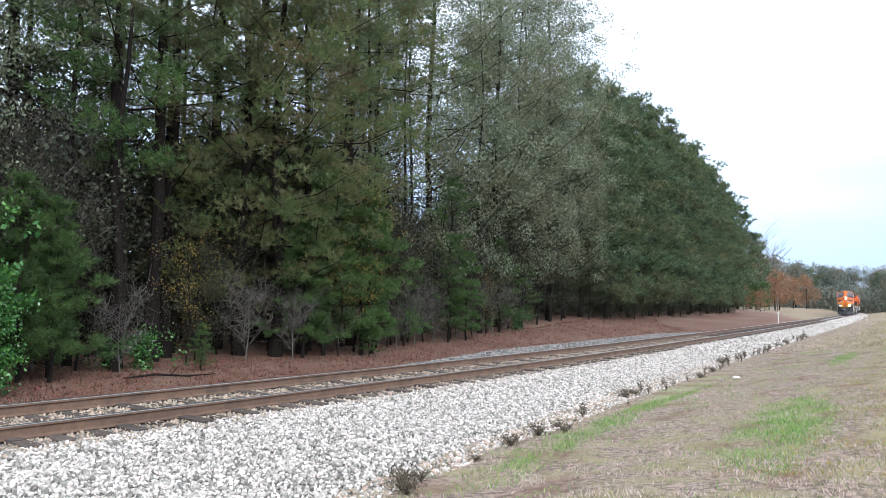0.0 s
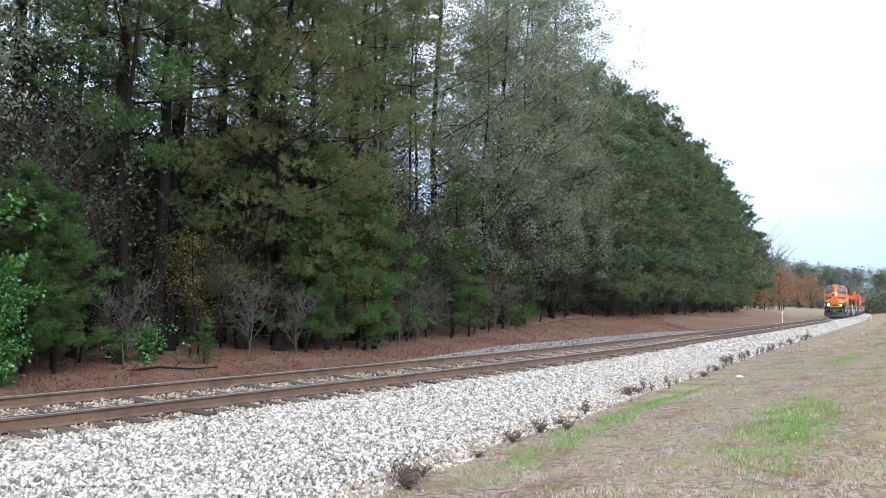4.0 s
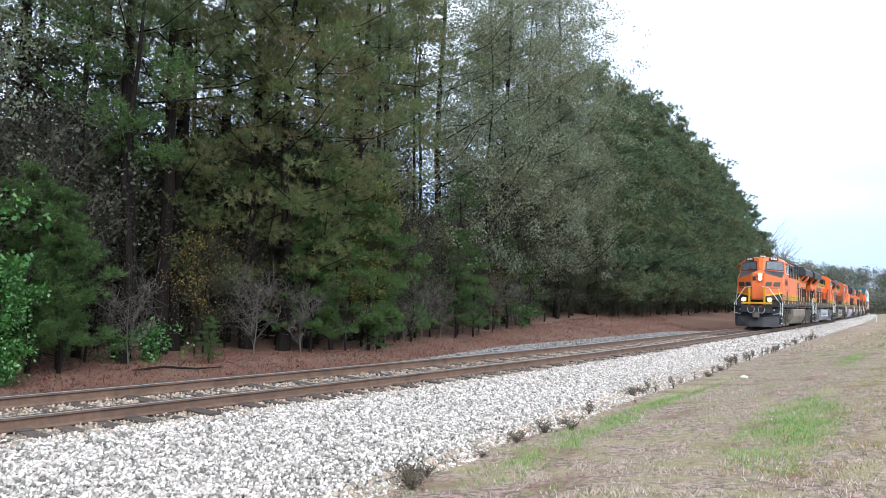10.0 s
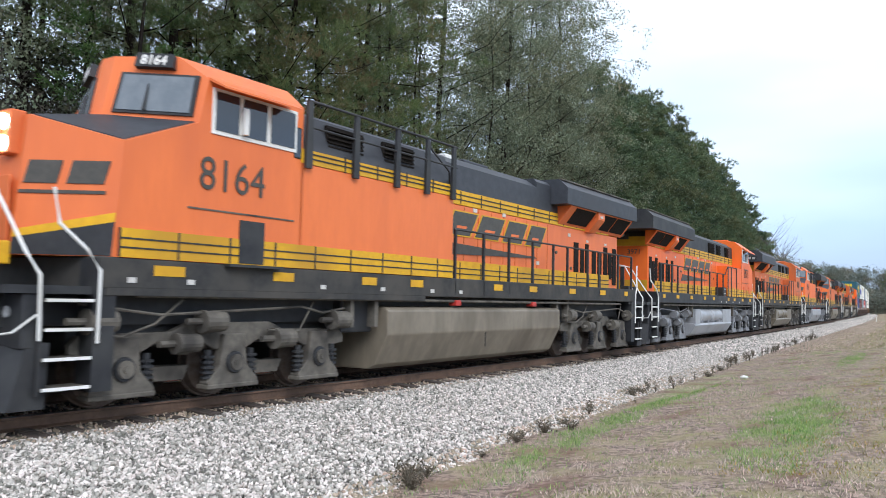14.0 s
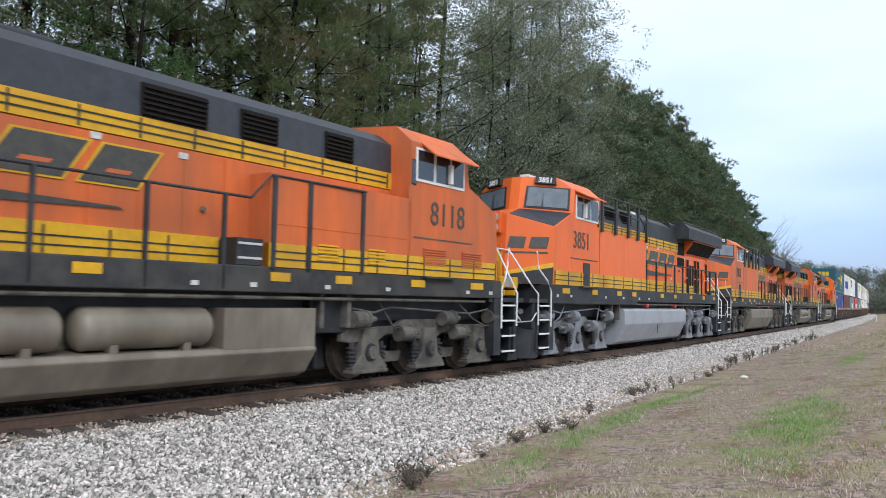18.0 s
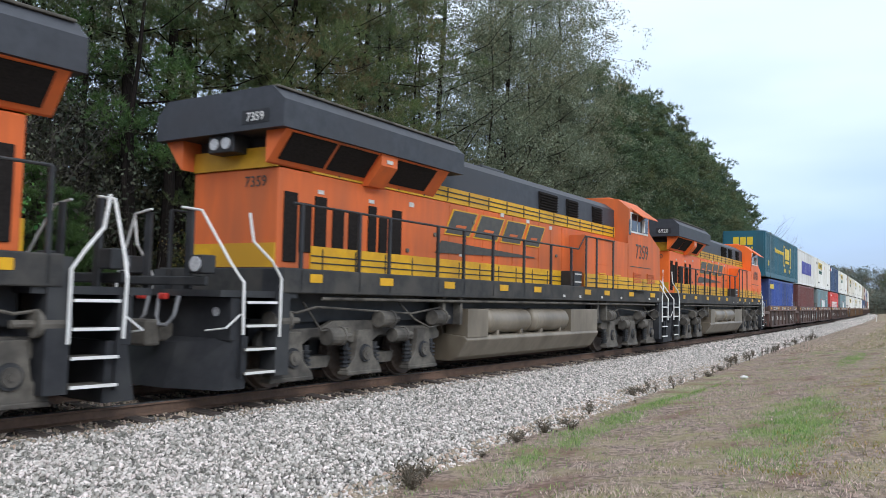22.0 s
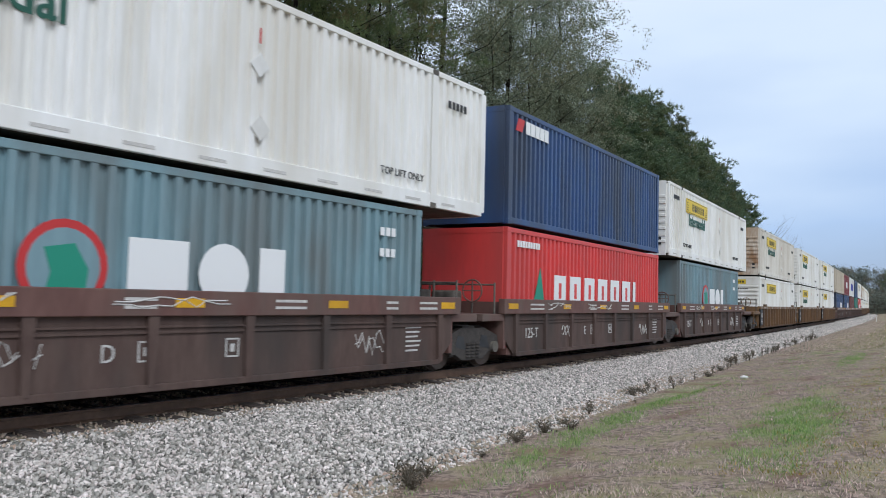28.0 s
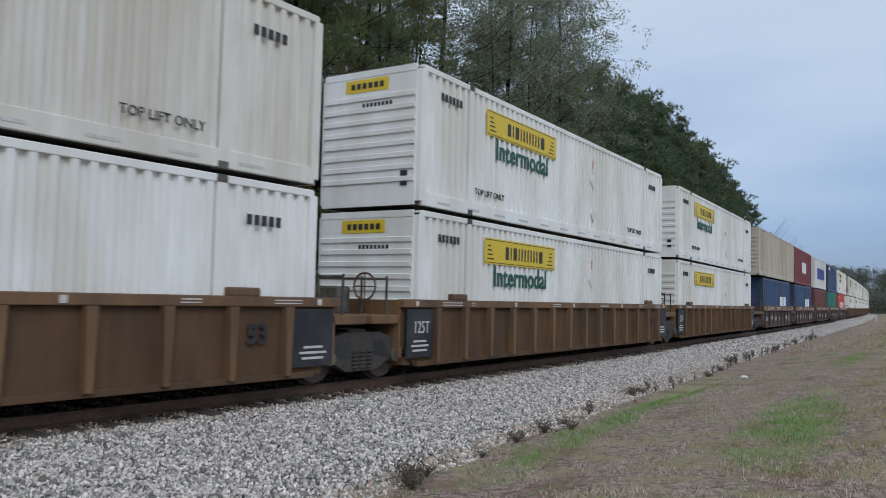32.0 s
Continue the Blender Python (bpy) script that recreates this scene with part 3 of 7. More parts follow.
def locomotive(label, body, sill, steel, tank_mat, lights=False, clean=False):
    root = thing("locomotive", label, "locomotive", "locomotives of the train")
    # underframe and walkways
    part("sill", B(X(21.5), X(2.2), -1.5, 1.5, 1.58, 1.98, bevel=0.02), sill, root, "dark walkway sill")
    part("deep_sill", B(X(9.44), X(2.3), 1.3, 1.497, 1.49, 1.6, bevel=0.01), sill, root)
    part("underframe", B(X(21.2), X(1.0), -1.02, 1.02, 1.1, 1.6), M["black"], root)
    for sy in (1, -1):
        part("sill_pipe", tube(bmesh.new(), [(X(20.5), sy * 1.42, 1.50), (X(2.8), sy * 1.42, 1.50)], 0.03, 8), M["truck"], root)
        for d in (7.3, 8.0, 15.9, 16.6):
            part("hanger", B(X(d) - .05, X(d) + .05, sy * 1.15, sy * 1.38, 1.0, 1.58), M["truck"], root)
    for sy in (1, -1):
        for d, w in ((3.0, .5), (5.2, .45), (7.4, .42), (8.9, .42), (12.2, .4), (14.0, .4), (16.4, .4), (18.6, .4), (20.6, .3)):
            part("reflector", B(X(d + w), X(d), sy * 1.5, sy * 1.508, 1.76, 1.9), M["yellow"], root, "yellow reflective patch")
        for d in (2.6, 3.55, 6.3, 7.95, 9.6, 10.7):
            part("placard", B(X(d + .13), X(d), sy * 1.5, sy * 1.507, 1.66, 1.73), M["stencil"], root)
    # hood
    part("hood", B(X(21.2), X(5.7), -1.02, 1.02, 1.98, 3.66, bevel=0.03), body, root)
    part("hood_stripe", B(X(20.4), X(5.7), -1.035, 1.035, 3.66, 3.98), M["yellow"], root, "yellow stripe with thin black lines")
    hb = hull(bmesh.new(), [(X(d), y, z) for d in (5.72, 21.1) for y, z in ((-1.02, 3.98), (1.02, 3.98), (-1.0, 4.55), (1.0, 4.55), (-0.7, 4.76), (0.7, 4.76))])
    roof = M["black"] if clean else M["roofgrey"]
    part("hood_roof", hb, roof, root, "sooty dark roof")
    part("engine_cab", B(X(10.4), X(5.72), 0.9, 1.5, 1.98, 3.70, bevel=0.02), body, root)
    part("engine_cab_stripe", B(X(10.4), X(5.72), 0.9, 1.512, 3.70, 3.93), M["yellow"], root)
    part("engine_cab_roof", hull(bmesh.new(), [(X(d), y, z) for d in (5.75, 10.4) for y, z in ((0.8, 3.93), (1.45, 3.93), (1.25, 4.55), (0.8, 4.6))]), M["roofgrey"], root)
    lines = bmesh.new()
    for sy, y, d0, d1, zs in ((1, 1.515, 2.45, 10.4, (2.10, 2.22)), (1, 1.06, 10.5, 20.4, (2.1, 2.22)), (-1, -1.06, 9.98, 20.4, (2.1, 2.22)), (-1, -1.517, 5.8, 9.36, (2.1, 2.22)), (1, 1.045, 10.5, 20.4, (3.76, 3.87)), (-1, -1.045, 5.9, 20.4, (3.76, 3.87)), (1, 1.52, 5.9, 10.4, (3.78, 3.86)), (-1, -1.516, 2.5, 5.76, (2.10, 2.22))):
        for z in zs:
            box(lines, X(d1), X(d0), y - 0.004, y + 0.004, z, z + 0.022)
        z0, z1 = (1.99, 2.36) if zs[0] < 3 else (3.68, 3.96)
        for i in range(int((d1 - d0) / 0.92) + 1):
            box(lines, X(d0 + i * 0.92) - 0.014, X(d0 + i * 0.92) + 0.014, y - 0.006, y + 0.006, z0, z1)
    part("stripe_line", lines, M["black"], root)
    sb = box(bmesh.new(), X(10.4), X(2.45), 1.40, 1.511, 1.985, 2.36)
    box(sb, X(5.76), X(2.45), -1.511, -1.40, 1.985, 2.36)
    box(sb, X(20.4), X(10.4), 1.0, 1.055, 1.985, 2.4)
    box(sb, X(20.4), X(5.7), -1.055, -1.0, 1.985, 2.4)
    part("equipment_box", hull(bmesh.new(), [(X(d), y, z) for d, z in ((5.72, 1.98), (5.72, 3.46), (9.38, 1.98), (9.38, 3.46)) for y in (-1.5, -0.95)]), body, root, "orange equipment box beside the hood")
    part("box_seam", B(X(9.3), X(5.8), -1.507, -1.49, 2.66, 2.68), M["orange_dirty"], root)
    for d in (6.5, 7.8):
        lv = bmesh.new()
        for i in range(5):
            box(lv, X(d + .5), X(d), -1.5, -1.53, 2.14 + i * .06, 2.17 + i * .06)
        part("louvre", lv, M["yellow"], root)
    box(sb, X(9.38), X(5.78), -1.511, -1.40, 1.985, 2.36)
    part("lower_stripe", sb, M["yellow"], root, "yellow lower stripe")
    # cab and nose
    cabpts = []
    for sy in (1, -1):
        cabpts += [(X(3.62), sy * 1.5, 1.98), (X(3.64), sy * 1.5, 3.95), (X(5.76), sy * 1.5, 1.98), (X(5.76), sy * 1.5, 4.60), (X(5.76), sy * 1.12, 4.92), (X(3.79), sy * 1.5, 4.60), (X(3.62), sy * 1.02, 4.95), (X(3.02), sy * 0.14, 4.05), (X(3.02), sy * 0.14, 1.98), (X(3.20), sy * 0.14, 4.97), (X(5.76), 0, 5.0)]
    part("cab", hull(bmesh.new(), cabpts), body, root, "orange crew cab")
    nb, tops = bmesh.new(), []
    for sy in (1, -1):
        n = {k: (X(d), sy * y, z) for k, d, y, z in (("a", 1.66, .42, 1.98), ("b", 2.36, 1.49, 1.98), ("c", 2.475, 1.49, 3.48), ("d", 1.80, .42, 3.80), ("e", 3.66, 1.498, 3.95), ("g", 3.66, 1.498, 1.98), ("f", 3.06, .14, 4.08))}
        tops.append(n)
        for face in ("abcd", "bgec", "dcf", "cef"):
            nb.faces.new([nb.verts.new(n[k]) for k in (face if sy > 0 else face[::-1])])
    for face in ("aadd", "ddff"):
        nb.faces.new([nb.verts.new(tops[i][k]) for i, k in zip((1, 0, 0, 1), face)])
    bmesh.ops.remove_doubles(nb, verts=nb.verts[:], dist=0.001)
    bmesh.ops.recalc_face_normals(nb, faces=nb.faces[:])
    part("nose", nb, body, root, "orange nose")
    for sy, n in zip((1, -1), tops):
        mid = sum((Vector(n[k]) for k in "dcef"), Vector()) / 4
        q = [mid + (Vector(n[k]) - mid) * 0.93 + Vector((0, 0, 0.012)) for k in "dcef"]
        tb = bmesh.new()
        hi, lo = [tb.verts.new(v) for v in q], [tb.verts.new(v - Vector((0, 0, .04))) for v in q]
        for t3 in ((0, 1, 3), (1, 2, 3)):
            tb.faces.new([hi[k] for k in t3])
            tb.faces.new([lo[k] for k in t3[::-1]])
        for k in range(4):
            tb.faces.new((hi[k], lo[k], lo[(k + 1) % 4], hi[(k + 1) % 4]))
        bmesh.ops.recalc_face_normals(tb, faces=tb.faces[:])
        part("nose_top", tb, M["roofgrey"], root, "dark grey anti-glare nose top")
        q = [(X(1.661), sy * 0.42, 1.99), (X(2.357), sy * 1.485, 1.99), (X(2.393), sy * 1.485, 2.45), (X(1.677), sy * 0.42, 2.2)]
        part("nose_stripe", quad_on(bmesh.new(), *(q if sy > 0 else [q[1], q[0], q[3], q[2]]), t=0.012), M["black"], root, "black lower nose band")
        q = [(X(1.677), sy * 0.42, 2.2), (X(2.391), sy * 1.485, 2.42), (X(2.400), sy * 1.485, 2.54), (X(1.685), sy * 0.42, 2.30)]
        part("nose_trim", quad_on(bmesh.new(), *(q if sy > 0 else [q[1], q[0], q[3], q[2]]), t=0.016), M["yellow"], root)
    # nose emblem: slanted dark shapes and a swoosh, over the whole nose
    for sy in (1, -1):
        a, b, c, d = (X(1.7115), sy * 0.42, 2.65), (X(2.405), sy * 1.48, 2.65), (X(2.447), sy * 1.48, 3.2), (X(1.754), sy * 0.42, 3.2)
        order = (lambda q: q) if sy > 0 else (lambda q: (q[1], q[0], q[3], q[2]))
        for u0, u1 in ((0.08, 0.42), (0.52, 0.90)):
            p, q, r, w = inset(a, b, c, d, u0, u1, 0.46, 1.0)
            p, q = p + (p - q) * 0.12, q + (p - q) * 0.12
            part("nose_emblem", quad_on(bmesh.new(), *order((p, q, r, w)), t=0.016), M["emblem"], root, "dark slanted emblem shape")
        part("nose_emblem", quad_on(bmesh.new(), *order(inset(a, b, c, d, 0.0, 0.88, 0.22, 0.30)), t=0.016), M["emblem"], root, "dark emblem wedge")
    part("nose_door", B(X(1.66), X(1.63), -0.36, 0.36, 2.05, 3.0, bevel=0.01), body, root)
    part("nose_window", B(X(1.80), X(1.74), -0.36, -0.14, 3.3, 3.58, bevel=0.01), M["glass"], root)
    # windscreens with dark surrounds
    for sy in (1, -1):
        A, Bb, D = Vector((X(3.02), sy * 0.14, 4.05)), Vector((X(3.64), sy * 1.5, 3.95)), Vector((X(3.615), sy * 1.02, 4.95))
        up = D - (A + (Bb - A) * 0.62)
        def scr(u0, u1, v0, v1):
            q = [A + (Bb - A) * u0 + up * v0, A + (Bb - A) * u1 + up * v0, A + (Bb - A) * (u1 - 0.03) + up * v1, A + (Bb - A) * u0 + up * v1]
            return q if sy > 0 else [q[1], q[0], q[3], q[2]]
        part("windscreen_frame", quad_on(bmesh.new(), *scr(0.10, 0.93, 0.07, 0.70), t=0.03), M["black"], root)
        part("windscreen", quad_on(bmesh.new(), *scr(0.14, 0.89, 0.11, 0.66), t=0.045), M["screen"], root, "pale reflecting windscreen")
        part("wiper", quad_on(bmesh.new(), *scr(0.42, 0.45, 0.11, 0.52), t=0.08), M["black"], root)
        part("number_board", quad_on(bmesh.new(), *scr(0.24, 0.64, 0.77, 0.98), t=0.11), M["black"], root, "black number board")
        mid = A + (Bb - A) * 0.43 + up * 0.805
        ax = (Bb - A).normalized() * sy
        nrm = ax.cross(up.normalized()).normalized()
        root["board_%s" % ("a" if sy > 0 else "b")] = [*(mid + nrm * 0.115), *ax, *up.normalized(), *nrm]
        # side windows
        part("window_frame", B(X(5.6), X(3.86), sy * 1.49, sy * 1.52, 3.83, 4.50, bevel=0.005), M["white"], root, "pale window frame")
        for d0, d1 in ((3.92, 4.36), (4.44, 4.92), (5.02, 5.54)):
            part("window", B(X(d1), X(d0), sy * 1.51, sy * 1.53, 3.89, 4.45), M["glass"], root)
        part("window_mirror", B(X(4.5), X(4.4), sy * 1.52, sy * 1.60, 3.9, 4.3, bevel=0.01), M["white"], root)
        drop = 4.46 if sy > 0 else 4.36
        part("sun_shade", hull(bmesh.new(), [(X(d), y, z) for d in (3.8, 5.4) for y, z in ((sy * 1.46, 4.64), (sy * 1.46, 4.60), (sy * 1.84, drop), (sy * 1.84, drop - .03))]), body, root, "orange sun shade over the cab window")
        part("rear_window", B(X(5.72), X(5.56), sy * 1.49, sy * 1.512, 3.75, 4.25, bevel=0.02), M["glass"], root)
        if sy > 0:
            part("side_grille", B(X(4.96), X(4.46), sy * 1.5, sy * 1.52, 2.0, 2.64), M["black"], root, "black vent panel")
        part("body_seam", B(X(5.6), X(3.5), sy * 1.5, sy * 1.512, 2.72, 2.745), M["truck"], root)
        part("body_seam", B(X(5.80), X(5.76), sy * 1.48, sy * 1.508, 2.0, 3.7), M["orange_dirty"], root)
        part("step_plate", B(X(5.3), X(4.2), sy * 1.5, sy * 1.62, 1.94, 1.98), M["black"], root)
    part("roof_air_unit", B(X(5.3), X(3.9), -0.7, 0.7, 4.93, 5.05, bevel=0.04), body, root)
    part("horn", cyl(bmesh.new(), (X(6.6), 0.2, 4.82), (X(6.2), 0.2, 4.88), 0.05, 10, 0.11), M["truck"], root)
    part("antenna", B(X(4.2), X(3.7), -0.15, 0.15, 5.04, 5.12, bevel=0.02), M["white"], root)
    # roof grilles and guard rails beside them
    for sy, y in ((1, 1.36), (-1, -1.03)):
        for d, w in (((6.5, .95), (8.1, .95)) if sy > 0 else ((6.95, .7), (8.85, .75), (10.3, 1.1))):
            g = bmesh.new()
            for i in range(6):
                box(g, X(d + w), X(d), y - 0.03 * sy, y + 0.05 * sy, 4.02 + i * 0.075, 4.05 + i * 0.075)
            box(g, X(d + w + .02), X(d - .02), y - 0.05 * sy, y + 0.01 * sy, 4.0, 4.47)
            part("roof_grille", g, M["grille"], root)
    for d in (5.85, 7.07, 8.3, 9.32, 10.29):
        gp = prism(bmesh.new(), [(X(d) - .075, 3.62), (X(d) + .075, 3.62), (X(d) + .075, 4.0), (X(d) + .05, 4.72), (X(d) - .05, 4.72), (X(d) - .075, 4.0)], 1.52, 1.58)
        part("guard_post", gp, M["black"], root)
    part("guard_rail", tube(tube(bmesh.new(), [(X(5.8), 1.56, 4.73), (X(10.4), 1.56, 4.73)], 0.025), [(X(5.8), 1.56, 4.30), (X(10.4), 1.56, 4.30)], 0.02), M["black"], root)
    tube_b = tube(bmesh.new(), [(X(9.6), 1.4, 4.62), (X(10.2), 1.5, 4.2), (X(10.6), 1.3, 3.5)], 0.02)
    part("drain_pipe", tube_b, M["black"], root)
    part("exhaust_stack", B(X(13.6), X(12.4), -0.5, 0.5, 4.74, 4.9, bevel=0.04), M["roofgrey"], root)
    part("silencer", B(X(11.6), X(11.2), 0.3, 0.75, 4.7, 4.82, bevel=0.03), M["white"], root)
    # radiator wings
    rear = 22.3 if clean else 21.65
    wb = bmesh.new()
    hull(wb, [(X(d), y, z) for d in (16.15, rear) for y, z in ((-1.52, 4.20), (1.52, 4.20), (-1.52, 4.64), (1.52, 4.64), (-1.25, 4.88), (1.25, 4.88))])
    hull(wb, [(X(d), y, z) for d in (15.3, 16.17) for y, z in ((-1.0, 4.4), (1.0, 4.4), (-1.0, 4.7), (1.0, 4.7), (-.9, 4.80), (.9, 4.80))])
    part("radiator_wing", wb, roof, root, "dark overhanging radiator housing")
    for y in (-1.27, 1.27):
        part("wing_ledge", B(X(rear - .05), X(16.2), y - .05, y + .05, 4.86, 4.905, bevel=.015), M["truck"], root)
    for sy in (1, -1):
        split = clean and sy > 0
        part("wing_soffit", hull(bmesh.new(), [(X(d), y, z) for d in (17.3 if split else 16.6, 21.5) for y, z in ((sy * 1.0, 3.6 if split else 3.68), (sy * 1.04, 3.62 if split else 3.70), (sy * 1.45, 4.22), (sy * 1.0, 4.22))]), body, root)
        zl = 3.68 if split else 3.76
        for d, w in (((17.38, .95), (18.42, .98), (19.46, .95), (20.46, .95)) if split else ((17.05, 1.35), (19.05, 1.08), (20.22, 1.1))):
            q = [(X(d), sy * 1.10, zl), (X(d + w), sy * 1.10, zl), (X(d + w), sy * 1.42, 4.16), (X(d), sy * 1.42, 4.16)]
            part("radiator_intake", quad_on(bmesh.new(), *(q if sy < 0 else (q[1], q[0], q[3], q[2])), t=0.02), M["grille"], root, "dark intake screen")
        if not split:
            part("sensor_box", hull(bmesh.new(), [(X(d), sy * y, z) for d in (18.5, 19.0) for y, z in ((1.0, 3.62), (1.16, 3.62), (1.46, 3.98), (1.46, 4.2), (1.0, 4.2))]), body, root, "orange box under the radiator housing")
            part("notice", B(X(18.84), X(18.66), sy * 1.40, sy * 1.472, 4.03, 4.10), M["stencil"], root)
            doors = ((17.72, .32, 2.10, 3.27), (18.20, .26, 2.28, 3.12), (18.55, .25, 2.10, 3.27), (19.08, .30, 2.28, 3.10), (19.52, .31, 2.28, 3.10), (20.0, .31, 2.10, 3.27), (20.39, .30, 2.28, 3.12), (20.75, .32, 2.10, 3.27))
            for k, (d, w, z0, z1) in enumerate(doors):
                part("hood_door", B(X(d + w), X(d), sy * 1.02, sy * 1.045, z0, z1, bevel=0.008), M["grille"], root, "dark louvred hood door")
                if k % 3 == 2:
                    part("notice", B(X(d + .24), X(d + .08), sy * 1.02, sy * 1.032, z1 + .05, z1 + .12), M["stencil"], root)
        else:
            for z0, z1 in ((3.57, 4.05), (3.06, 3.46)):
                part("radiator_intake", B(X(17.28), X(16.28), 1.02, 1.05, z0, z1, bevel=.01), M["grille"], root, "dark intake screen")
            for d, w, z1, bar in ((17.62, .38, 3.43, 1), (18.07, .36, 3.21, 0), (18.51, .36, 3.21, 0), (18.97, .37, 3.45, 1), (19.47, .38, 3.45, 1), (20.94, .40, 3.40, 1)):
                fr = part("hood_door", B(X(d + w + .03), X(d - .03), 1.02, 1.05, 1.99, z1 + .04, bevel=.008), body, root, "orange framed hood door with dark louvres")
                for a, b in (((2.03, 2.62), (2.68, z1)) if bar else ((2.34, z1),)):
                    part("louvre_panel", B(X(d + w), X(d), 1.04, 1.058, a, b, bevel=.006), M["grille"], fr)
            rim = [(X(20.3) + .26 * math.cos(k * math.pi / 8), 1.13, 2.85 + .30 * math.sin(k * math.pi / 8)) for k in range(17)]
            part("valve_wheel", cyl(tube(bmesh.new(), rim, .035, 6), (X(20.3), 1.0, 2.85), (X(20.3), 1.13, 2.85), .12, 12), body, root, "round orange guard on the hood side")
        for i in range(9):
            d = 11.0 + i * 0.62 if sy > 0 else 9.9 + i * 0.75
            part("door_seam", B(X(d) - .01, X(d) + .01, sy * 1.02, sy * 1.03, 2.42, 3.62), M["orange_dirty"], root)
        for d, z in ((10.6, 3.5), (12.0, 3.55), (13.4, 3.58), (15.3, 2.5), (17.3, 3.4)):
            part("notice", B(X(d + .16), X(d), sy * 1.02, sy * 1.036, z, z + .09), M["stencil"], root, "small white notice")
        for d, z in ((10.3, 2.8), (14.9, 3.3), (16.5, 2.9), (17.5, 2.5)):
            part("door_latch", cyl(bmesh.new(), (X(d), sy * 1.02, z), (X(d), sy * 1.06, z), .045, 10), M["truck"], root)
    for d, z in ((3.1, 1.85), (4.5, 1.85)):
        lv = bmesh.new()
        for i in range(7):
            box(lv, X(d + .8), X(d), -1.49, -1.53, z + 0.36 + i * 0.05, z + 0.385 + i * 0.05)
        part("louvre", lv, body, root)
    # side emblem: slanted shapes with a long wedge under them
    for sy, dm in ((1, 13.3), (-1, 13.62)):
        y = sy * 1.03
        ddx = -sy
        x0 = X(dm) - ddx * 2.45
        for w in (1.0, 1.08, 0.98, 0.86):
            plate = prism(bmesh.new(), [(x0 - ddx * .05, 2.95), (x0 + ddx * (w + .03), 2.95), (x0 + ddx * (w + .42), 3.53), (x0 + ddx * .30, 3.53)], y, y + sy * .008)
            em = part("side_emblem", plate, M["yellow"], root, "dark slanted emblem shape edged in yellow")
            part("emblem_face", prism(bmesh.new(), [(x0, 2.98), (x0 + ddx * w, 2.98), (x0 + ddx * (w + .34), 3.50), (x0 + ddx * .34, 3.50)], y, y + sy * .014), M["emblem"], em)
            part("emblem_gap", prism(bmesh.new(), [(x0 + ddx * (.30 * w + .1), 3.13), (x0 + ddx * (.72 * w + .1), 3.13), (x0 + ddx * (.72 * w + .15), 3.19), (x0 + ddx * (.30 * w + .15), 3.19)], y, y + sy * .018), body, em)
            x0 += ddx * (w + .24)
        wedge = prism(bmesh.new(), [(X(dm) - ddx * 2.85, 2.52), (X(dm) + ddx * 2.0, 2.66), (X(dm) + ddx * 1.9, 2.69), (X(dm) - ddx * 2.6, 2.80)], y, y + sy * 0.012)
        part("emblem_wedge", wedge, M["emblem"], root, "long dark wedge under the emblem")
    # walkway railings
    for sy, posts, d0 in ((1, (10.55, 11.75, 12.95, 14.2, 15.4, 16.3, 17.7, 18.55, 20.1, 21.3), 10.5), (-1, (21.1, 19.6, 18.7, 17.03, 16.0, 14.7, 13.13, 11.57, 10.25), 9.75)):
        for d in posts:
            part("railing_post", B(X(d) - .03, X(d) + .03, sy * 1.44, sy * 1.5, 1.62, 3.02, bevel=0.008), M["black"], root)
        rb = tube(bmesh.new(), [(X(d0), sy * 1.47, 3.02), (X(21.3), sy * 1.47, 3.02)], 0.022)
        part("railing", rb, M["black"], root)
    part("railing", tube(bmesh.new(), [(X(9.75), -1.47, 3.02), (X(9.35), -1.5, 3.42), (X(7.1), -1.53, 3.42)], 0.02), M["black"], root)
    for d in (7.15, 8.5, 9.3):
        part("grab_post", B(X(d) - .045, X(d) + .045, -1.535, -1.48, 1.95, 3.42, bevel=0.01), M["black"], root)
    part("step_well", B(X(9.98), X(9.45), -1.45, -1.0, 1.985, 2.40, bevel=.01), M["black"], root, "dark step well beside the walkway")
    for z in (2.08, 2.3):
        part("step_edge", B(X(9.95), X(9.48), -1.462, -1.45, z, z + .035), M["stencil"], root)
    # tank and reservoirs
    tb = bmesh.new()
    prism(tb, [(-1.05, 0.19), (1.05, 0.19), (1.22, 0.28), (1.5, 0.85), (1.5, 1.30), (1.42, 1.36), (0.8, 1.4), (-0.7, 1.4), (-0.85, 0.78), (-1.42, 0.74), (-1.48, 0.66), (-1.24, 0.28)], X(15.8), X(8.2), axis="x")
    bmesh.ops.bevel(tb, geom=tb.edges[:], offset=0.025, segments=2, profile=0.5, affect="EDGES")
    tank = part("fuel_tank", tb, tank_mat, root, "grey fuel tank slung under the frame")
    part("tank_box", prism(bmesh.new(), [(X(15.75), .72), (X(14.85), .72), (X(14.85), 1.34), (X(15.75), 1.34)], -1.46, -0.9), tank_mat, tank)
    part("tank_box", prism(bmesh.new(), [(X(10.15), .72), (X(8.22), .72), (X(8.22), 1.34), (X(10.15), 1.34)], -1.44, -0.9), tank_mat, tank)
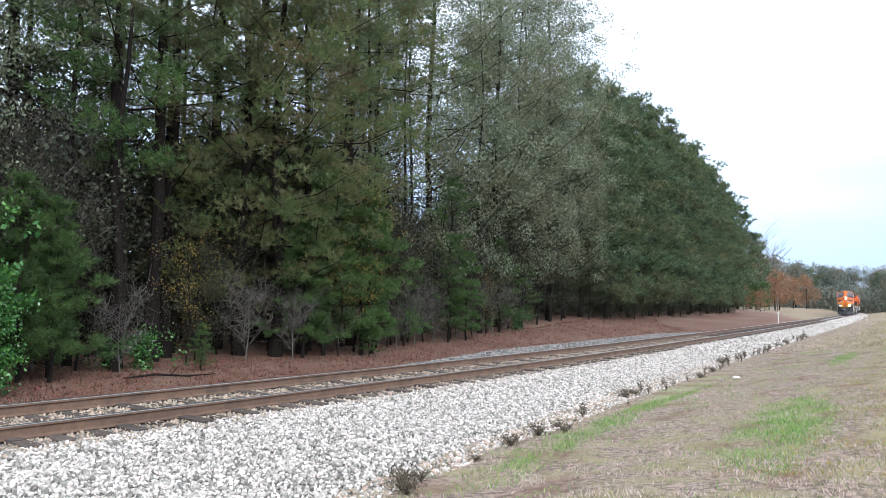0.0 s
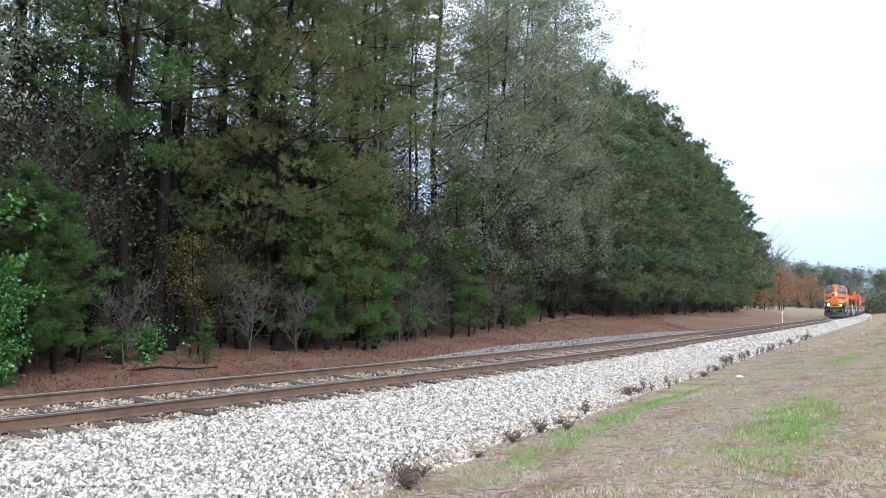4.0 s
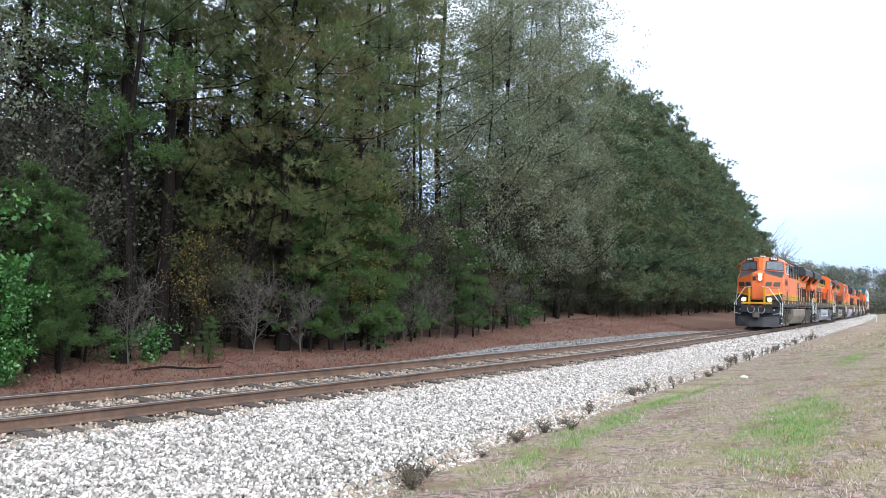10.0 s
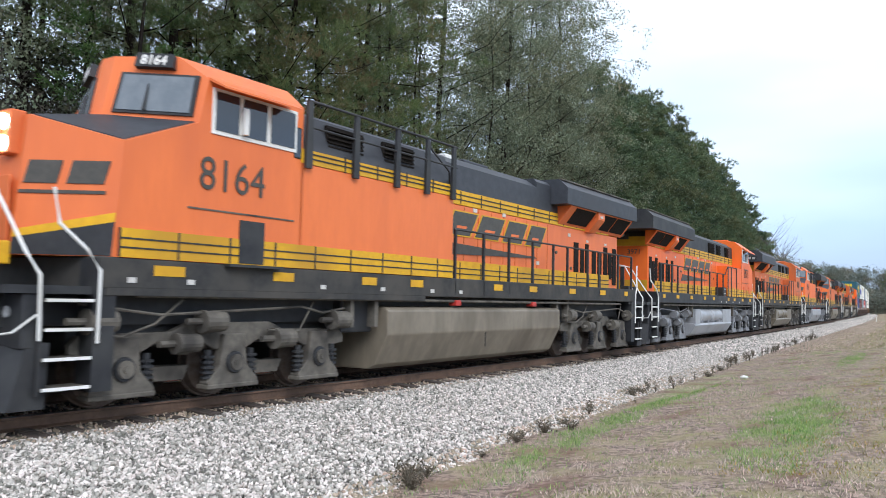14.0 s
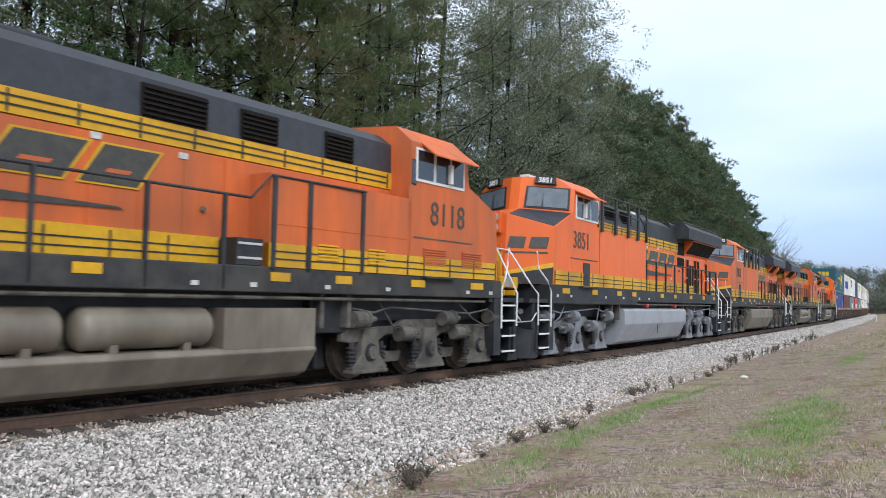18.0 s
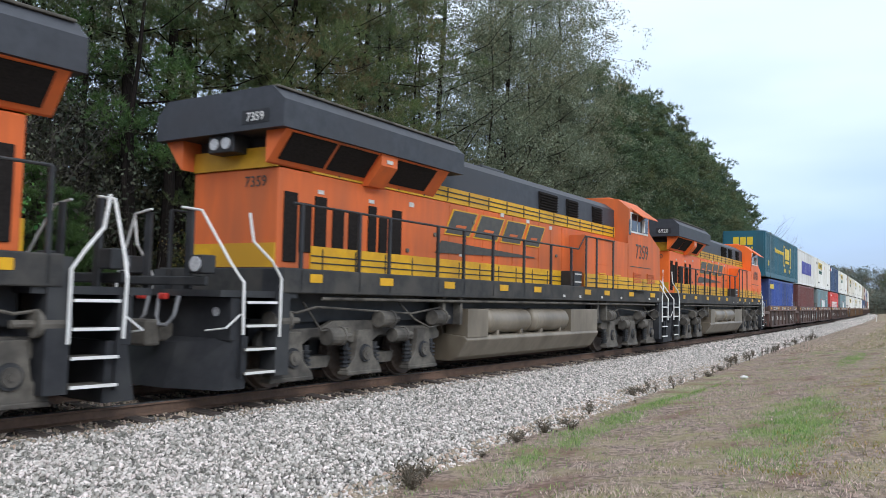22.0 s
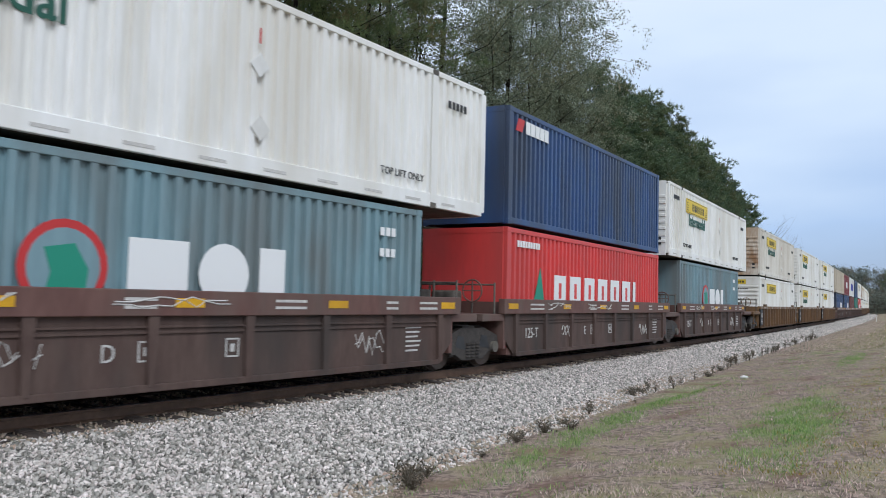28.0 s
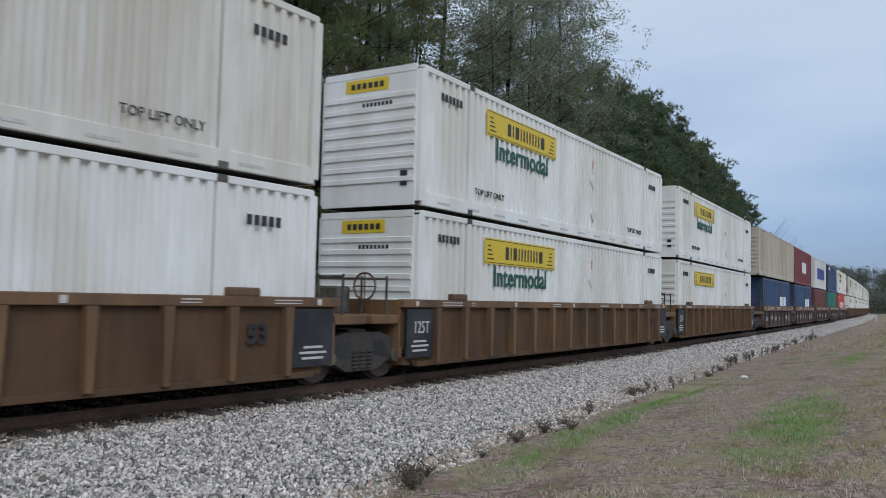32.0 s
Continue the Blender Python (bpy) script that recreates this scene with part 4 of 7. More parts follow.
    for a, b in ((10.3, 12.4), (12.6, 14.75)):
        rb = tube(bmesh.new(), [(X(a), -1.2, 1.06), (X(a + .005), -1.2, 1.06), (X(a + .05), -1.2, 1.06), (X(a + .12), -1.2, 1.06), (X(a + .14), -1.2, 1.06), (X(b - .14), -1.2, 1.06), (X(b - .12), -1.2, 1.06), (X(b - .05), -1.2, 1.06), (X(b - .005), -1.2, 1.06), (X(b), -1.2, 1.06)], [0.02, 0.16, 0.25, 0.29, 0.29, 0.29, 0.29, 0.25, 0.16, 0.02], 28)
        part("air_reservoir", rb, tank_mat, root, "cylindrical grey air reservoir", smooth=True)
        for k in (a + .45, b - .5):
            part("reservoir_foot", B(X(k) - .06, X(k) + .06, -1.4, -1.2, .72, .86, bevel=.02), tank_mat, root)
    part("tank_seam", B(X(11.9), X(11.87), 1.475, 1.49, 0.5, 1.32), M["truck"], tank)
    for d in (10.6, 14.2):
        part("fuel_filler", B(X(d + .2), X(d), 1.3, 1.5, 1.4, 1.52, bevel=0.02), glow_red, tank, "red fuel filler cap")
    loco_truck(root, 2.76, steel)
    loco_truck(root, 23.78 - 2.76 - 3.8, steel)
    part("side_sill_gear", B(X(8.1), X(7.2), -1.2, 1.2, 0.9, 1.5, bevel=0.03), M["black"], root)
    part("side_sill_gear", B(X(16.6), X(15.8), -1.2, 1.2, 1.0, 1.55, bevel=0.03), M["black"], root)
    # both ends: platform, steps, plow, coupler, hoses, handrails
    for end in (1, -1):
        ex = lambda d: end * (11.15 - d)
        part("end_platform", B(ex(1.9), ex(0.30), -1.45, 1.45, 1.5, 1.6), M["black"], root)
        part("buffer_plate", B(ex(0.75), ex(0.55), -1.42, 1.42, 0.85, 1.5, bevel=0.02), M["black"], root)
        plow = hull(bmesh.new(), [(ex(d), sy * y, z) for sy in (1, -1) for d, y, z in ((0.62, 1.42, 0.92), (0.45, 1.38, 0.14), (0.15, 0.45, 0.14), (0.40, 0.45, 0.80), (0.9, 1.42, 0.92), (0.9, 1.38, 0.14))])
        part("plow", plow, M["black"], root, "black snow plow")
        part("coupler", box(B(ex(0.75), ex(0.12), -0.14, 0.14, 0.80, 1.08, bevel=0.03), ex(0.27), ex(0.0), -0.22, 0.22, 0.74, 1.14, bevel=0.04), M["truck"], root, "knuckle coupler")
        for sy in (1, -1):
            for i in range(4):
                part("step", box(bmesh.new(), ex(1.40), ex(0.78), sy * 1.12, sy * 1.5, 0.36 + i * 0.35, 0.39 + i * 0.35), M["truck"], root)
                part("step_edge", B(ex(1.40), ex(0.78), sy * 1.5, sy * 1.512, 0.355 + i * 0.35, 0.395 + i * 0.35), M["white"], root, "white step edge")
            part("step_side", prism(bmesh.new(), [(ex(1.72), .30), (ex(1.42), .30), (ex(1.42), 1.95), (ex(1.72), 1.95)], sy * 1.15, sy * 1.48), M["black"], root)
            part("step_side", B(ex(0.78), ex(0.74), sy * 1.1, sy * 1.46, 0.3, 1.5), M["black"], root)
            handrail(root, [(ex(0.72), sy * 1.5, 0.95), (ex(0.70), sy * 1.5, 1.72), (ex(0.62), sy * 1.3, 2.0), (ex(0.48), sy * 0.78, 2.80), (ex(0.46), sy * 0.36, 2.86)])
            handrail(root, [(ex(1.46), sy * 1.52, 0.9), (ex(1.46), sy * 1.52, 1.80), (ex(1.28), sy * 1.5, 2.05), (ex(0.98), sy * 1.38, 2.35), (ex(0.9), sy * 1.36, 2.78)])
            handrail(root, [(ex(0.7), sy * 1.46, 1.25), (ex(0.42), sy * 1.46, 1.05), (ex(0.40), sy * 1.05, 1.0)], 0.014)
            hz = bmesh.new()
            tube(hz, [(ex(.30), sy * .12, 1.52), (ex(.24), sy * .14, 1.2), (ex(.20), sy * .26, 1.06), (ex(.20), sy * .42, 1.06), (ex(.24), sy * .54, 1.2), (ex(.30), sy * .56, 1.5)], 0.03)
            part("air_hose", hz, M["hose"], root, "pale grey looped air hose")
            part("hose_head", B(ex(.30), ex(.22), sy * .18, sy * .34, 1.44, 1.54, bevel=.02), glow_red, root)
            part("marker_disc", cyl(bmesh.new(), (ex(.55), sy * 1.1, 1.28), (ex(.535), sy * 1.1, 1.28), .07, 14), M["lamp_off"], root)
            part("end_post", B(ex(0.52) - .03, ex(0.52) + .03, sy * 0.56, sy * 0.42, 1.6, 2.82, bevel=0.01), M["yellow"] if end > 0 else M["black"], root, "yellow end gate post" if end > 0 else "")
            part("ditch_light_box", B(ex(0.62), ex(0.36), sy * 0.68, sy * 0.98, 1.84, 2.12, bevel=0.02), M["yellow"] if end > 0 else M["black"], root)
            lens = cyl(bmesh.new(), (ex(0.36), sy * .83, 1.98), (ex(0.335), sy * .83, 1.98), 0.115, 20)
            part("ditch_light", lens, M["lamp_on"] if (lights and end > 0) else M["lamp_off"], root, "lit round ditch light" if (lights and end > 0) else "")
        part("end_gate", B(ex(0.46), ex(0.40), -1.0, 1.0, 1.66, 1.80, bevel=0.02), M["yellow"] if end > 0 else M["black"], root, "yellow gate across the end platform" if end > 0 else "")
    # nose headlights and rear headlights
    part("headlight_box", B(X(1.85), X(1.64), 0.0, 0.30, 3.28, 3.86, bevel=0.02), body, root)
    for z in (3.42, 3.70):
        part("headlight", cyl(bmesh.new(), (X(1.64), 0.15, z), (X(1.61), 0.15, z), 0.105, 20), M["lamp_on"] if lights else M["lamp_off"], root, "lit round headlight" if lights else "")
    part("rear_stripe", B(X(21.24), X(21.2), -1.0, 1.0, 3.66, 4.0), M["yellow"], root)
    part("rear_light_box", B(X(21.55), X(21.15), -0.3, 0.3, 3.9, 4.2, bevel=0.02), M["black"], root)
    for y in (-0.14, 0.14):
        part("rear_headlight", cyl(bmesh.new(), (X(21.55), y, 4.05), (X(21.58), y, 4.05), 0.1, 16), M["lamp_off"], root)
    part("rear_board", B(X(21.66), X(21.62), -1.2, -0.6, 4.3, 4.52), M["black"], root)
    part("rear_stripe_low", B(X(21.24), X(21.2), -1.0, 1.0, 2.0, 2.4), M["yellow"], root)
    return root


def road_number(root, number, board_mat):
    """Road number on the cab sides, the hood's rear end and the number boards."""
    dark = M["emblem"]
    for sy in (1, -1):
        lettering(number, 0.68, dark, root, on_side(X(4.31 if sy > 0 else 4.44), sy * 1.512, 3.02, sy), "road_number", squeeze=0.95, bold=0.0)
        v = root["board_%s" % ("a" if sy > 0 else "b")]
        m = Matrix(((v[3], v[6], v[9], v[0]), (v[4], v[7], v[10], v[1]), (v[5], v[8], v[11], v[2]), (0, 0, 0, 1)))
        lettering(number, 0.20, board_mat, root, m, "board_number", bold=0.03)
    rot2 = Matrix(((0, 0, -1, 0), (-1, 0, 0, 0), (0, 1, 0, 0), (0, 0, 0, 1)))
    lettering(number, 0.2, M["white"], root, Matrix.Translation((X(21.668), -0.9, 4.34)) @ rot2, "board_number")
    lettering(number, 0.26, dark, root, Matrix.Translation((X(21.21), -0.5, 3.35)) @ rot2, "road_number")


M["emblem"] = material("dark_emblem_paint", (0.045, 0.042, 0.035), (0.07, 0.062, 0.05), 8, 0.5)
M["screen"] = material("sky_reflecting_windscreen", (0.10, 0.12, 0.14), (0.14, 0.16, 0.18), 3, 0.08, spec=1.0)
glow_red = material("red_enamel", (0.5, 0.04, 0.03), (0.4, 0.03, 0.02), 9, 0.4)
M["lamp_on"] = glow("lit_lamp", (1.0, 0.93, 0.82), 14.0)
M["lamp_off"] = material("clear_lamp_glass", (0.55, 0.55, 0.55), (0.35, 0.35, 0.36), 30, 0.15)
TRAIN = []      # (thing, distance of its middle behind the train's front, turned round)

base_dirty = locomotive("dirty orange, yellow and black diesel freight locomotive", M["orange_dirty"], M["sill"], M["truck"], M["tank"])
base_clean = locomotive("clean orange, yellow and black diesel freight locomotive", M["orange"], M["black"], M["truck_new"], M["tank_new"], clean=True)
lead = locomotive("orange, yellow and black lead diesel locomotive with lit headlights", M["orange_worn"], M["sill"], M["truck"], M["tank"], lights=True)
fleet = [(lead, "8164", 0), (base_clean, "3971", 1), (base_dirty, "8118", 1), (None, "3851", 0), (None, "7052", 0), (None, "7359", 1), (None, "6920", 1)]
for i, (ob, number, turned) in enumerate(fleet):
    if ob is None:
        ob = copy_thing({"3851": base_clean, "6920": lead}.get(number, base_dirty), Matrix())
        if number == "6920":
            ob["label"] = "orange, yellow and black diesel freight locomotive, coupled facing backwards"
            for c in ob.children:
                if c.name.startswith(("headlight", "ditch_light")) and c.data.materials[0] is M["lamp_on"]:
                    c.data = c.data.copy()
                    c.data.materials[0] = M["lamp_off"]
                    c["label"] = "unlit round lamp"
                elif c.data.materials and c.data.materials[0] is M["orange_worn"]:
                    c.data = c.data.copy()
                    c.data.materials[0] = M["orange"]
    fleet[i] = (ob, number, turned)
for i, (ob, number, turned) in enumerate(fleet):
    road_number(ob, number, M["white"])
    TRAIN.append((ob, 11.89 + 22.3 * i + {"3851": -0.2, "8118": 0.17, "7359": 0.45, "6920": 0.3}.get(number, 0.0), turned))


# ---- well cars and containers: x away from the train's front, origin at the middle ----
def freight_truck(root, x, mat):
    for sy in (1, -1):
        fb = bmesh.new()
        prism(fb, [(x - 1.15, .5), (x - 1.1, .72), (x - 0.5, .9), (x + 0.5, .9), (x + 1.1, .72), (x + 1.15, .5), (x + .95, .36), (x + 0.75, .36), (x + 0.42, .2), (x - 0.42, .2), (x - .75, .36), (x - .95, .36)], sy * 0.98, sy * 1.12)
        tr = part("truck_frame", fb, mat, root, "cast steel truck side frame")
        # flat black patches on the solid frame stand for the dark of its openings
        for k in (-0.5, 0.5):
            part("frame_opening", prism(bmesh.new(), [(x + k - .22, .5), (x + k + .22, .42), (x + k + .12, .72), (x + k - .12, .74)], sy * 1.121, sy * 1.126), M["black"], tr)
        for ax in (x - .9, x + .9):
            part("journal_cap", cyl(bmesh.new(), (ax, sy * 1.1, .46), (ax, sy * 1.2, .46), .13, 14), M["truck"], tr)
        sp = bmesh.new()
        for k in (-.2, 0, .2):
            for i in range(5):
                cyl(sp, (x + k, sy * 1.1, .26 + i * .07), (x + k, sy * 1.1, .30 + i * .07), .085, 8)
        part("spring", sp, M["truck_dark"], tr)
    for ax in (x - .9, x + .9):
        wb = bmesh.new()
        for sy in (1, -1):
            cyl(wb, (ax, sy * .70, .46), (ax, sy * .83, .46), .46, 26, .44)
            cyl(wb, (ax, sy * .66, .46), (ax, sy * .70, .46), .485, 26)
        cyl(wb, (ax, -.95, .46), (ax, .95, .46), .08, 10)
        part("wheelset", wb, M["steelwheel"], root)
    part("truck_bolster", B(x - .25, x + .25, -1.0, 1.0, .5, .95), mat, root)


def well_car(L, pitch, mat, label, first=False, last=False, ribs=8, top=1.58, lip=1.22, tan=False, letter="A"):
    low = M["tan_low"] if tan else M["well_low"]
    root = thing("well_car", label, "rail car", "well cars of the train")
    h = L / 2 + 0.45
    for sy in (1, -1):
        y = sy * 1.36
        part("side_plate", prism(bmesh.new(), [(-h, .62), (-h + .5, .22), (h - .5, .22), (h, .62), (h, lip), (-h, lip)], y - sy * .12, y - sy * .05), low, root)
        e = pitch / 2 - 0.95
        part("top_chord", box(bmesh.new(), -e, e, y - sy * .12, y + sy * .05, lip, top, bevel=0.015), mat, root)
        part("bottom_chord", B(-h + .5, h - .5, y - sy * .1, y + sy * .02, .2, .30, bevel=0.01), low, root)
        for i in range(ribs):
            x = -h + (1.15 if tan else .5) + (2 * h - (2.3 if tan else 1.0)) * i / (ribs - 1)
            part("rib", prism(bmesh.new(), [(x - .05, .27), (x + .05, .27), (x + .085, lip), (x - .085, lip)], y - sy * .06, y + sy * (.10 if tan else .03)), mat if tan else low, root)
        for i, x in enumerate((-e + .45, -e * .45, -.3, e * .42, e - .5)):
            if not tan:
                part("reflector", B(x - .25, x + .25, y + sy * .05, y + sy * .058, lip + .12, lip + .25), M["yellow"], root, "yellow reflective patch")
            else:
                part("reflector", B(x - .05, x + .05, y + sy * .05, y + sy * .058, lip + .03, lip + .13), M["stencil"], root)
        marks = bmesh.new()
        for x, w in ((-e + 1.4, .8), (-e + 2.6, .12), (-e * .2, .5), (e * .2, .7), (e - 1.5, .6), (e * .62, .35)):
            for k in range(2):
                box(marks, x, x + w, y + sy * .05, y + sy * .056, lip + (top - lip) * (.58 - .3 * k), lip + (top - lip) * (.70 - .3 * k))
        for x, w in (() if tan else ((h - 1.6, .5),)):
            for k in range(6):
                box(marks, x, x + w * (1 - .1 * (k % 3)), y - sy * .05, y - sy * .044, .95 - .09 * k, .985 - .09 * k)
        part("stencil_mark", marks, M["stencil"], root, "small white stencilled bars")
        if tan:
            for x in (-h + .55, h - .55):
                pan = part("stencil_panel", B(x - .46, x + .46, y + sy * .002, y + sy * .03, .38, lip - .03), M["black"], root, "black panel with white stencilled bars")
                sm = bmesh.new()
                for k, w in enumerate((.5, .62, .44)):
                    box(sm, x - w / 2, x + w / 2, y + sy * .03, y + sy * .035, .5 + .09 * k, .54 + .09 * k)
                part("stencil_mark", sm, M["stencil"], pan)
            for x in (-e + 2.1, e - 2.1):
                part("lift_guide", B(x - .3, x + .3, y - sy * .12, y + sy * .06, top - .01, top + .13, bevel=.03), mat, root)
            if sy < 0:
                lettering("125T", .34, M["stencil"], root, on_side(-h + .6, y + sy * .034, .86, sy), "lettering", squeeze=.8)
                lettering("53", .42, M["black"], root, on_side(h - 1.75, y + sy * .006, .8, sy), "lettering", bold=.03)
        elif sy < 0:
            lettering("125-T", .36, M["stencil"], root, on_side(-h + 1.45, y - sy * .044, .62, sy), "lettering", squeeze=.9)
            lettering(letter, .34, M["stencil"], root, on_side(-1.5, y - sy * .044, .62, sy), "lettering", squeeze=.9)
            rg = random.Random(letter)
            for x, w, z, hh, yy in ((-e + 2.4, 1.5, lip + .1, .2, y - .055), (-e + 5.2, 1.9, lip + .1, .17, y - .055), (-3.2, .8, .55, .4, y + .044), (3.4, .9, .45, .5, y + .044)):
                for k in range(2):
                    run = [(x + w * (i + .5 * rg.random()) / 9, yy, z + hh * rg.random()) for i in range(10)]
                    part("graffiti", tube(bmesh.new(), run, .011, 4), M["stencil"], root, "thin white scrawled graffiti line")
            for x in (-1.05, .45):
                sq = bmesh.new()
                for a0, a1, z0, z1 in ((0, .26, .6, .625), (0, .26, .86, .885), (0, .025, .6, .885), (.235, .26, .6, .885), (.09, .17, .68, .8)):
                    box(sq, x + a0, x + a1, y - sy * .05, y - sy * .044, z0, z1)
                part("stencil_mark", sq, M["stencil"], root, "white stencilled square")
            for z in (1.06, .98):
                part("side_seam", B(-h + .5, h - .5, y - sy * .05, y - sy * .02, z, z + .03), low, root)
    part("floor_frame", B(-h + .2, h - .2, -1.25, 1.25, .24, .40), mat, root)
    for end in (1, -1):
        e0, e1 = sorted((end * (h - .1), end * (pitch / 2 - .1)))
        part("end_platform", B(e0, e1, -1.3, 1.3, 1.05, 1.22, bevel=0.02), mat, root)
        part("end_bulkhead", B(end * h - .06, end * h + .06, -1.3, 1.3, .4, 1.5), mat, root)
        for y in (-1.2, -.6, .6, 1.2):
            part("grab_post", cyl(bmesh.new(), (end * (h + .35), y, 1.2), (end * (h + .35), y, 1.95), .025, 8), M["truck"], root)
        part("grab_rail", tube(bmesh.new(), [(end * (h + .35), -1.2, 1.9), (end * (h + .35), 1.2, 1.9)], .022), M["truck"], root)
        part("brake_gear", B(end * (h + .5) - .2, end * (h + .5) + .2, -.3, .35, 1.2, 1.75, bevel=.05), M["truck"], root)
        part("end_sill", B(end * (pitch / 2 - .6) - .5, end * (pitch / 2 - .6) + .5, -.35, .35, .7, 1.08), M["truck"], root)
    wheel_pts = [(-pitch / 2 + .55 - (.0 if not first else .5), -.75 + .26 * math.cos(k * math.pi / 8), 1.75 + .26 * math.sin(k * math.pi / 8)) for k in range(17)]
    bw = tube(bmesh.new(), wheel_pts, .022, 6)
    for k in (0, 4, 8, 12):
        tube(bw, [wheel_pts[k], (wheel_pts[0][0], -.75, 1.75)], .014, 5)
    part("brake_wheel", bw, mat, root, "rusty hand brake wheel")
    freight_truck(root, pitch / 2, M["truck_dark"])
    if first:
        freight_truck(root, -pitch / 2, M["truck_dark"])
        part("coupler", B(-pitch / 2 - 2.0, -pitch / 2 - .3, -.15, .15, .75, 1.05, bevel=.03), M["truck"], root)
        part("end_deck", B(-pitch / 2 - 1.4, -pitch / 2 + .9, -1.4, 1.4, 1.05, 1.2, bevel=.02), mat, root)
        part("end_step", box(B(-pitch / 2 - 1.4, -pitch / 2 - .9, -1.45, -1.3, .5, .56), -pitch / 2 - 1.4, -pitch / 2 - 1.34, -1.42, -1.38, .5, 1.1), mat, root)
    if last:
        part("coupler", B(pitch / 2 + .3, pitch / 2 + 2.0, -.15, .15, .75, 1.05, bevel=.03), M["truck"], root)
        part("end_deck", B(pitch / 2 - .9, pitch / 2 + 1.2, -1.4, 1.4, 1.05, 1.2, bevel=.02), mat, root)
    return root


def container(L, mat, label, ends="ribs", h=2.9, w=None, pitch=0.26):
    """A shipping container with corrugated sides, rails, posts, corner castings and ribbed or corrugated ends."""
    long = L > 14
    w = w or (2.59 if long else 2.44)
    root = thing("shipping_container", label, "container", "containers on the train")
    y1, hl = w / 2, L / 2
    for sy in (1, -1):
        bm = bmesh.new()
        n = int((L - 0.3) / pitch)
        p = (L - 0.3) / n
        prof = []
        for i in range(n):
            x = -hl + .15 + i * p
            prof += [(x, 0), (x + p * .38, 0), (x + p * .46, -.075), (x + p * .92, -.075)]
        prof.append((hl - .15, 0))
        lo = [bm.verts.new((x, sy * (y1 - .012 + d), .16)) for x, d in prof]
        hi = [bm.verts.new((x, sy * (y1 - .012 + d), h - .1)) for x, d in prof]
        for i in range(len(prof) - 1):
            f = (lo[i], lo[i + 1], hi[i + 1], hi[i])
            bm.faces.new(f if sy < 0 else f[::-1])
        part("side_panel", bm, mat, root)
        part("bottom_rail", B(-hl + .1, hl - .1, sy * (y1 - .1), sy * y1, 0.02, .17 if not long else .30, bevel=.012), mat, root)
        part("top_rail", B(-hl + .1, hl - .1, sy * (y1 - .08), sy * y1, h - .12, h, bevel=.012), mat, root)
        for x in (-hl + .09, hl - .09):
            part("corner_post", B(x - .09, x + .09, sy * (y1 - .16), sy * (y1 + .004), .1, h - .1, bevel=.012), mat, root)
        if long:
            for x in (-6.05, 6.05):
                part("lifting_post", B(x - .09, x + .09, sy * (y1 - .1), sy * (y1 + .006), 0.02, h, bevel=.01), mat, root)
                for z in (0.0, h - .12):
                    part("corner_casting", B(x - .1, x + .1, sy * (y1 - .14), sy * (y1 + .012), z, z + .12, bevel=.01), M["truck"], root)
        else:
            for x in (-hl + .09, hl - .09):
                for z in (-.005, h - .12):
                    part("corner_casting", B(x - .095, x + .095, sy * (y1 - .17), sy * (y1 + .01), z, z + .125, bevel=.01), mat, root)
    part("roof", B(-hl + .05, hl - .05, -y1 + .03, y1 - .03, h - .05, h - .015), mat, root)
    part("base", B(-hl + .05, hl - .05, -y1 + .05, y1 - .05, 0.03, .16), M["truck"], root)
    for end in (-1, 1):
        part("end_wall", B(end * hl - .05, end * hl + .0, -y1 + .1, y1 - .1, .1, h - .1), mat, root)
        eb = bmesh.new()
        if ends == "ribs":
            for i in range(8):
                z = .55 + i * (h - 1.15) / 7
                prism(eb, [(end * (hl - .01), z - .10), (end * (hl + .085), z - .04), (end * (hl + .085), z + .05), (end * (hl - .01), z + .10)], -y1 + .12, y1 - .12)
            part("end_rib", eb, mat, root)
        else:
            for i in range(8):
                y = -y1 + .3 + i * (w - .6) / 7
                prism(eb, [(end * (hl - .01), y - .09), (end * (hl + .04), y - .045), (end * (hl + .04), y + .045), (end * (hl - .01), y + .09)], .15, h - .12, axis="z")
            part("end_rib", eb, mat, root)
        for z0, z1 in ((h - .14, h), (0.02, .18)):
            part("end_rail", B(end * hl - .06, end * (hl + .02), -y1 + .1, y1 - .1, z0, z1), mat, root)
    return root


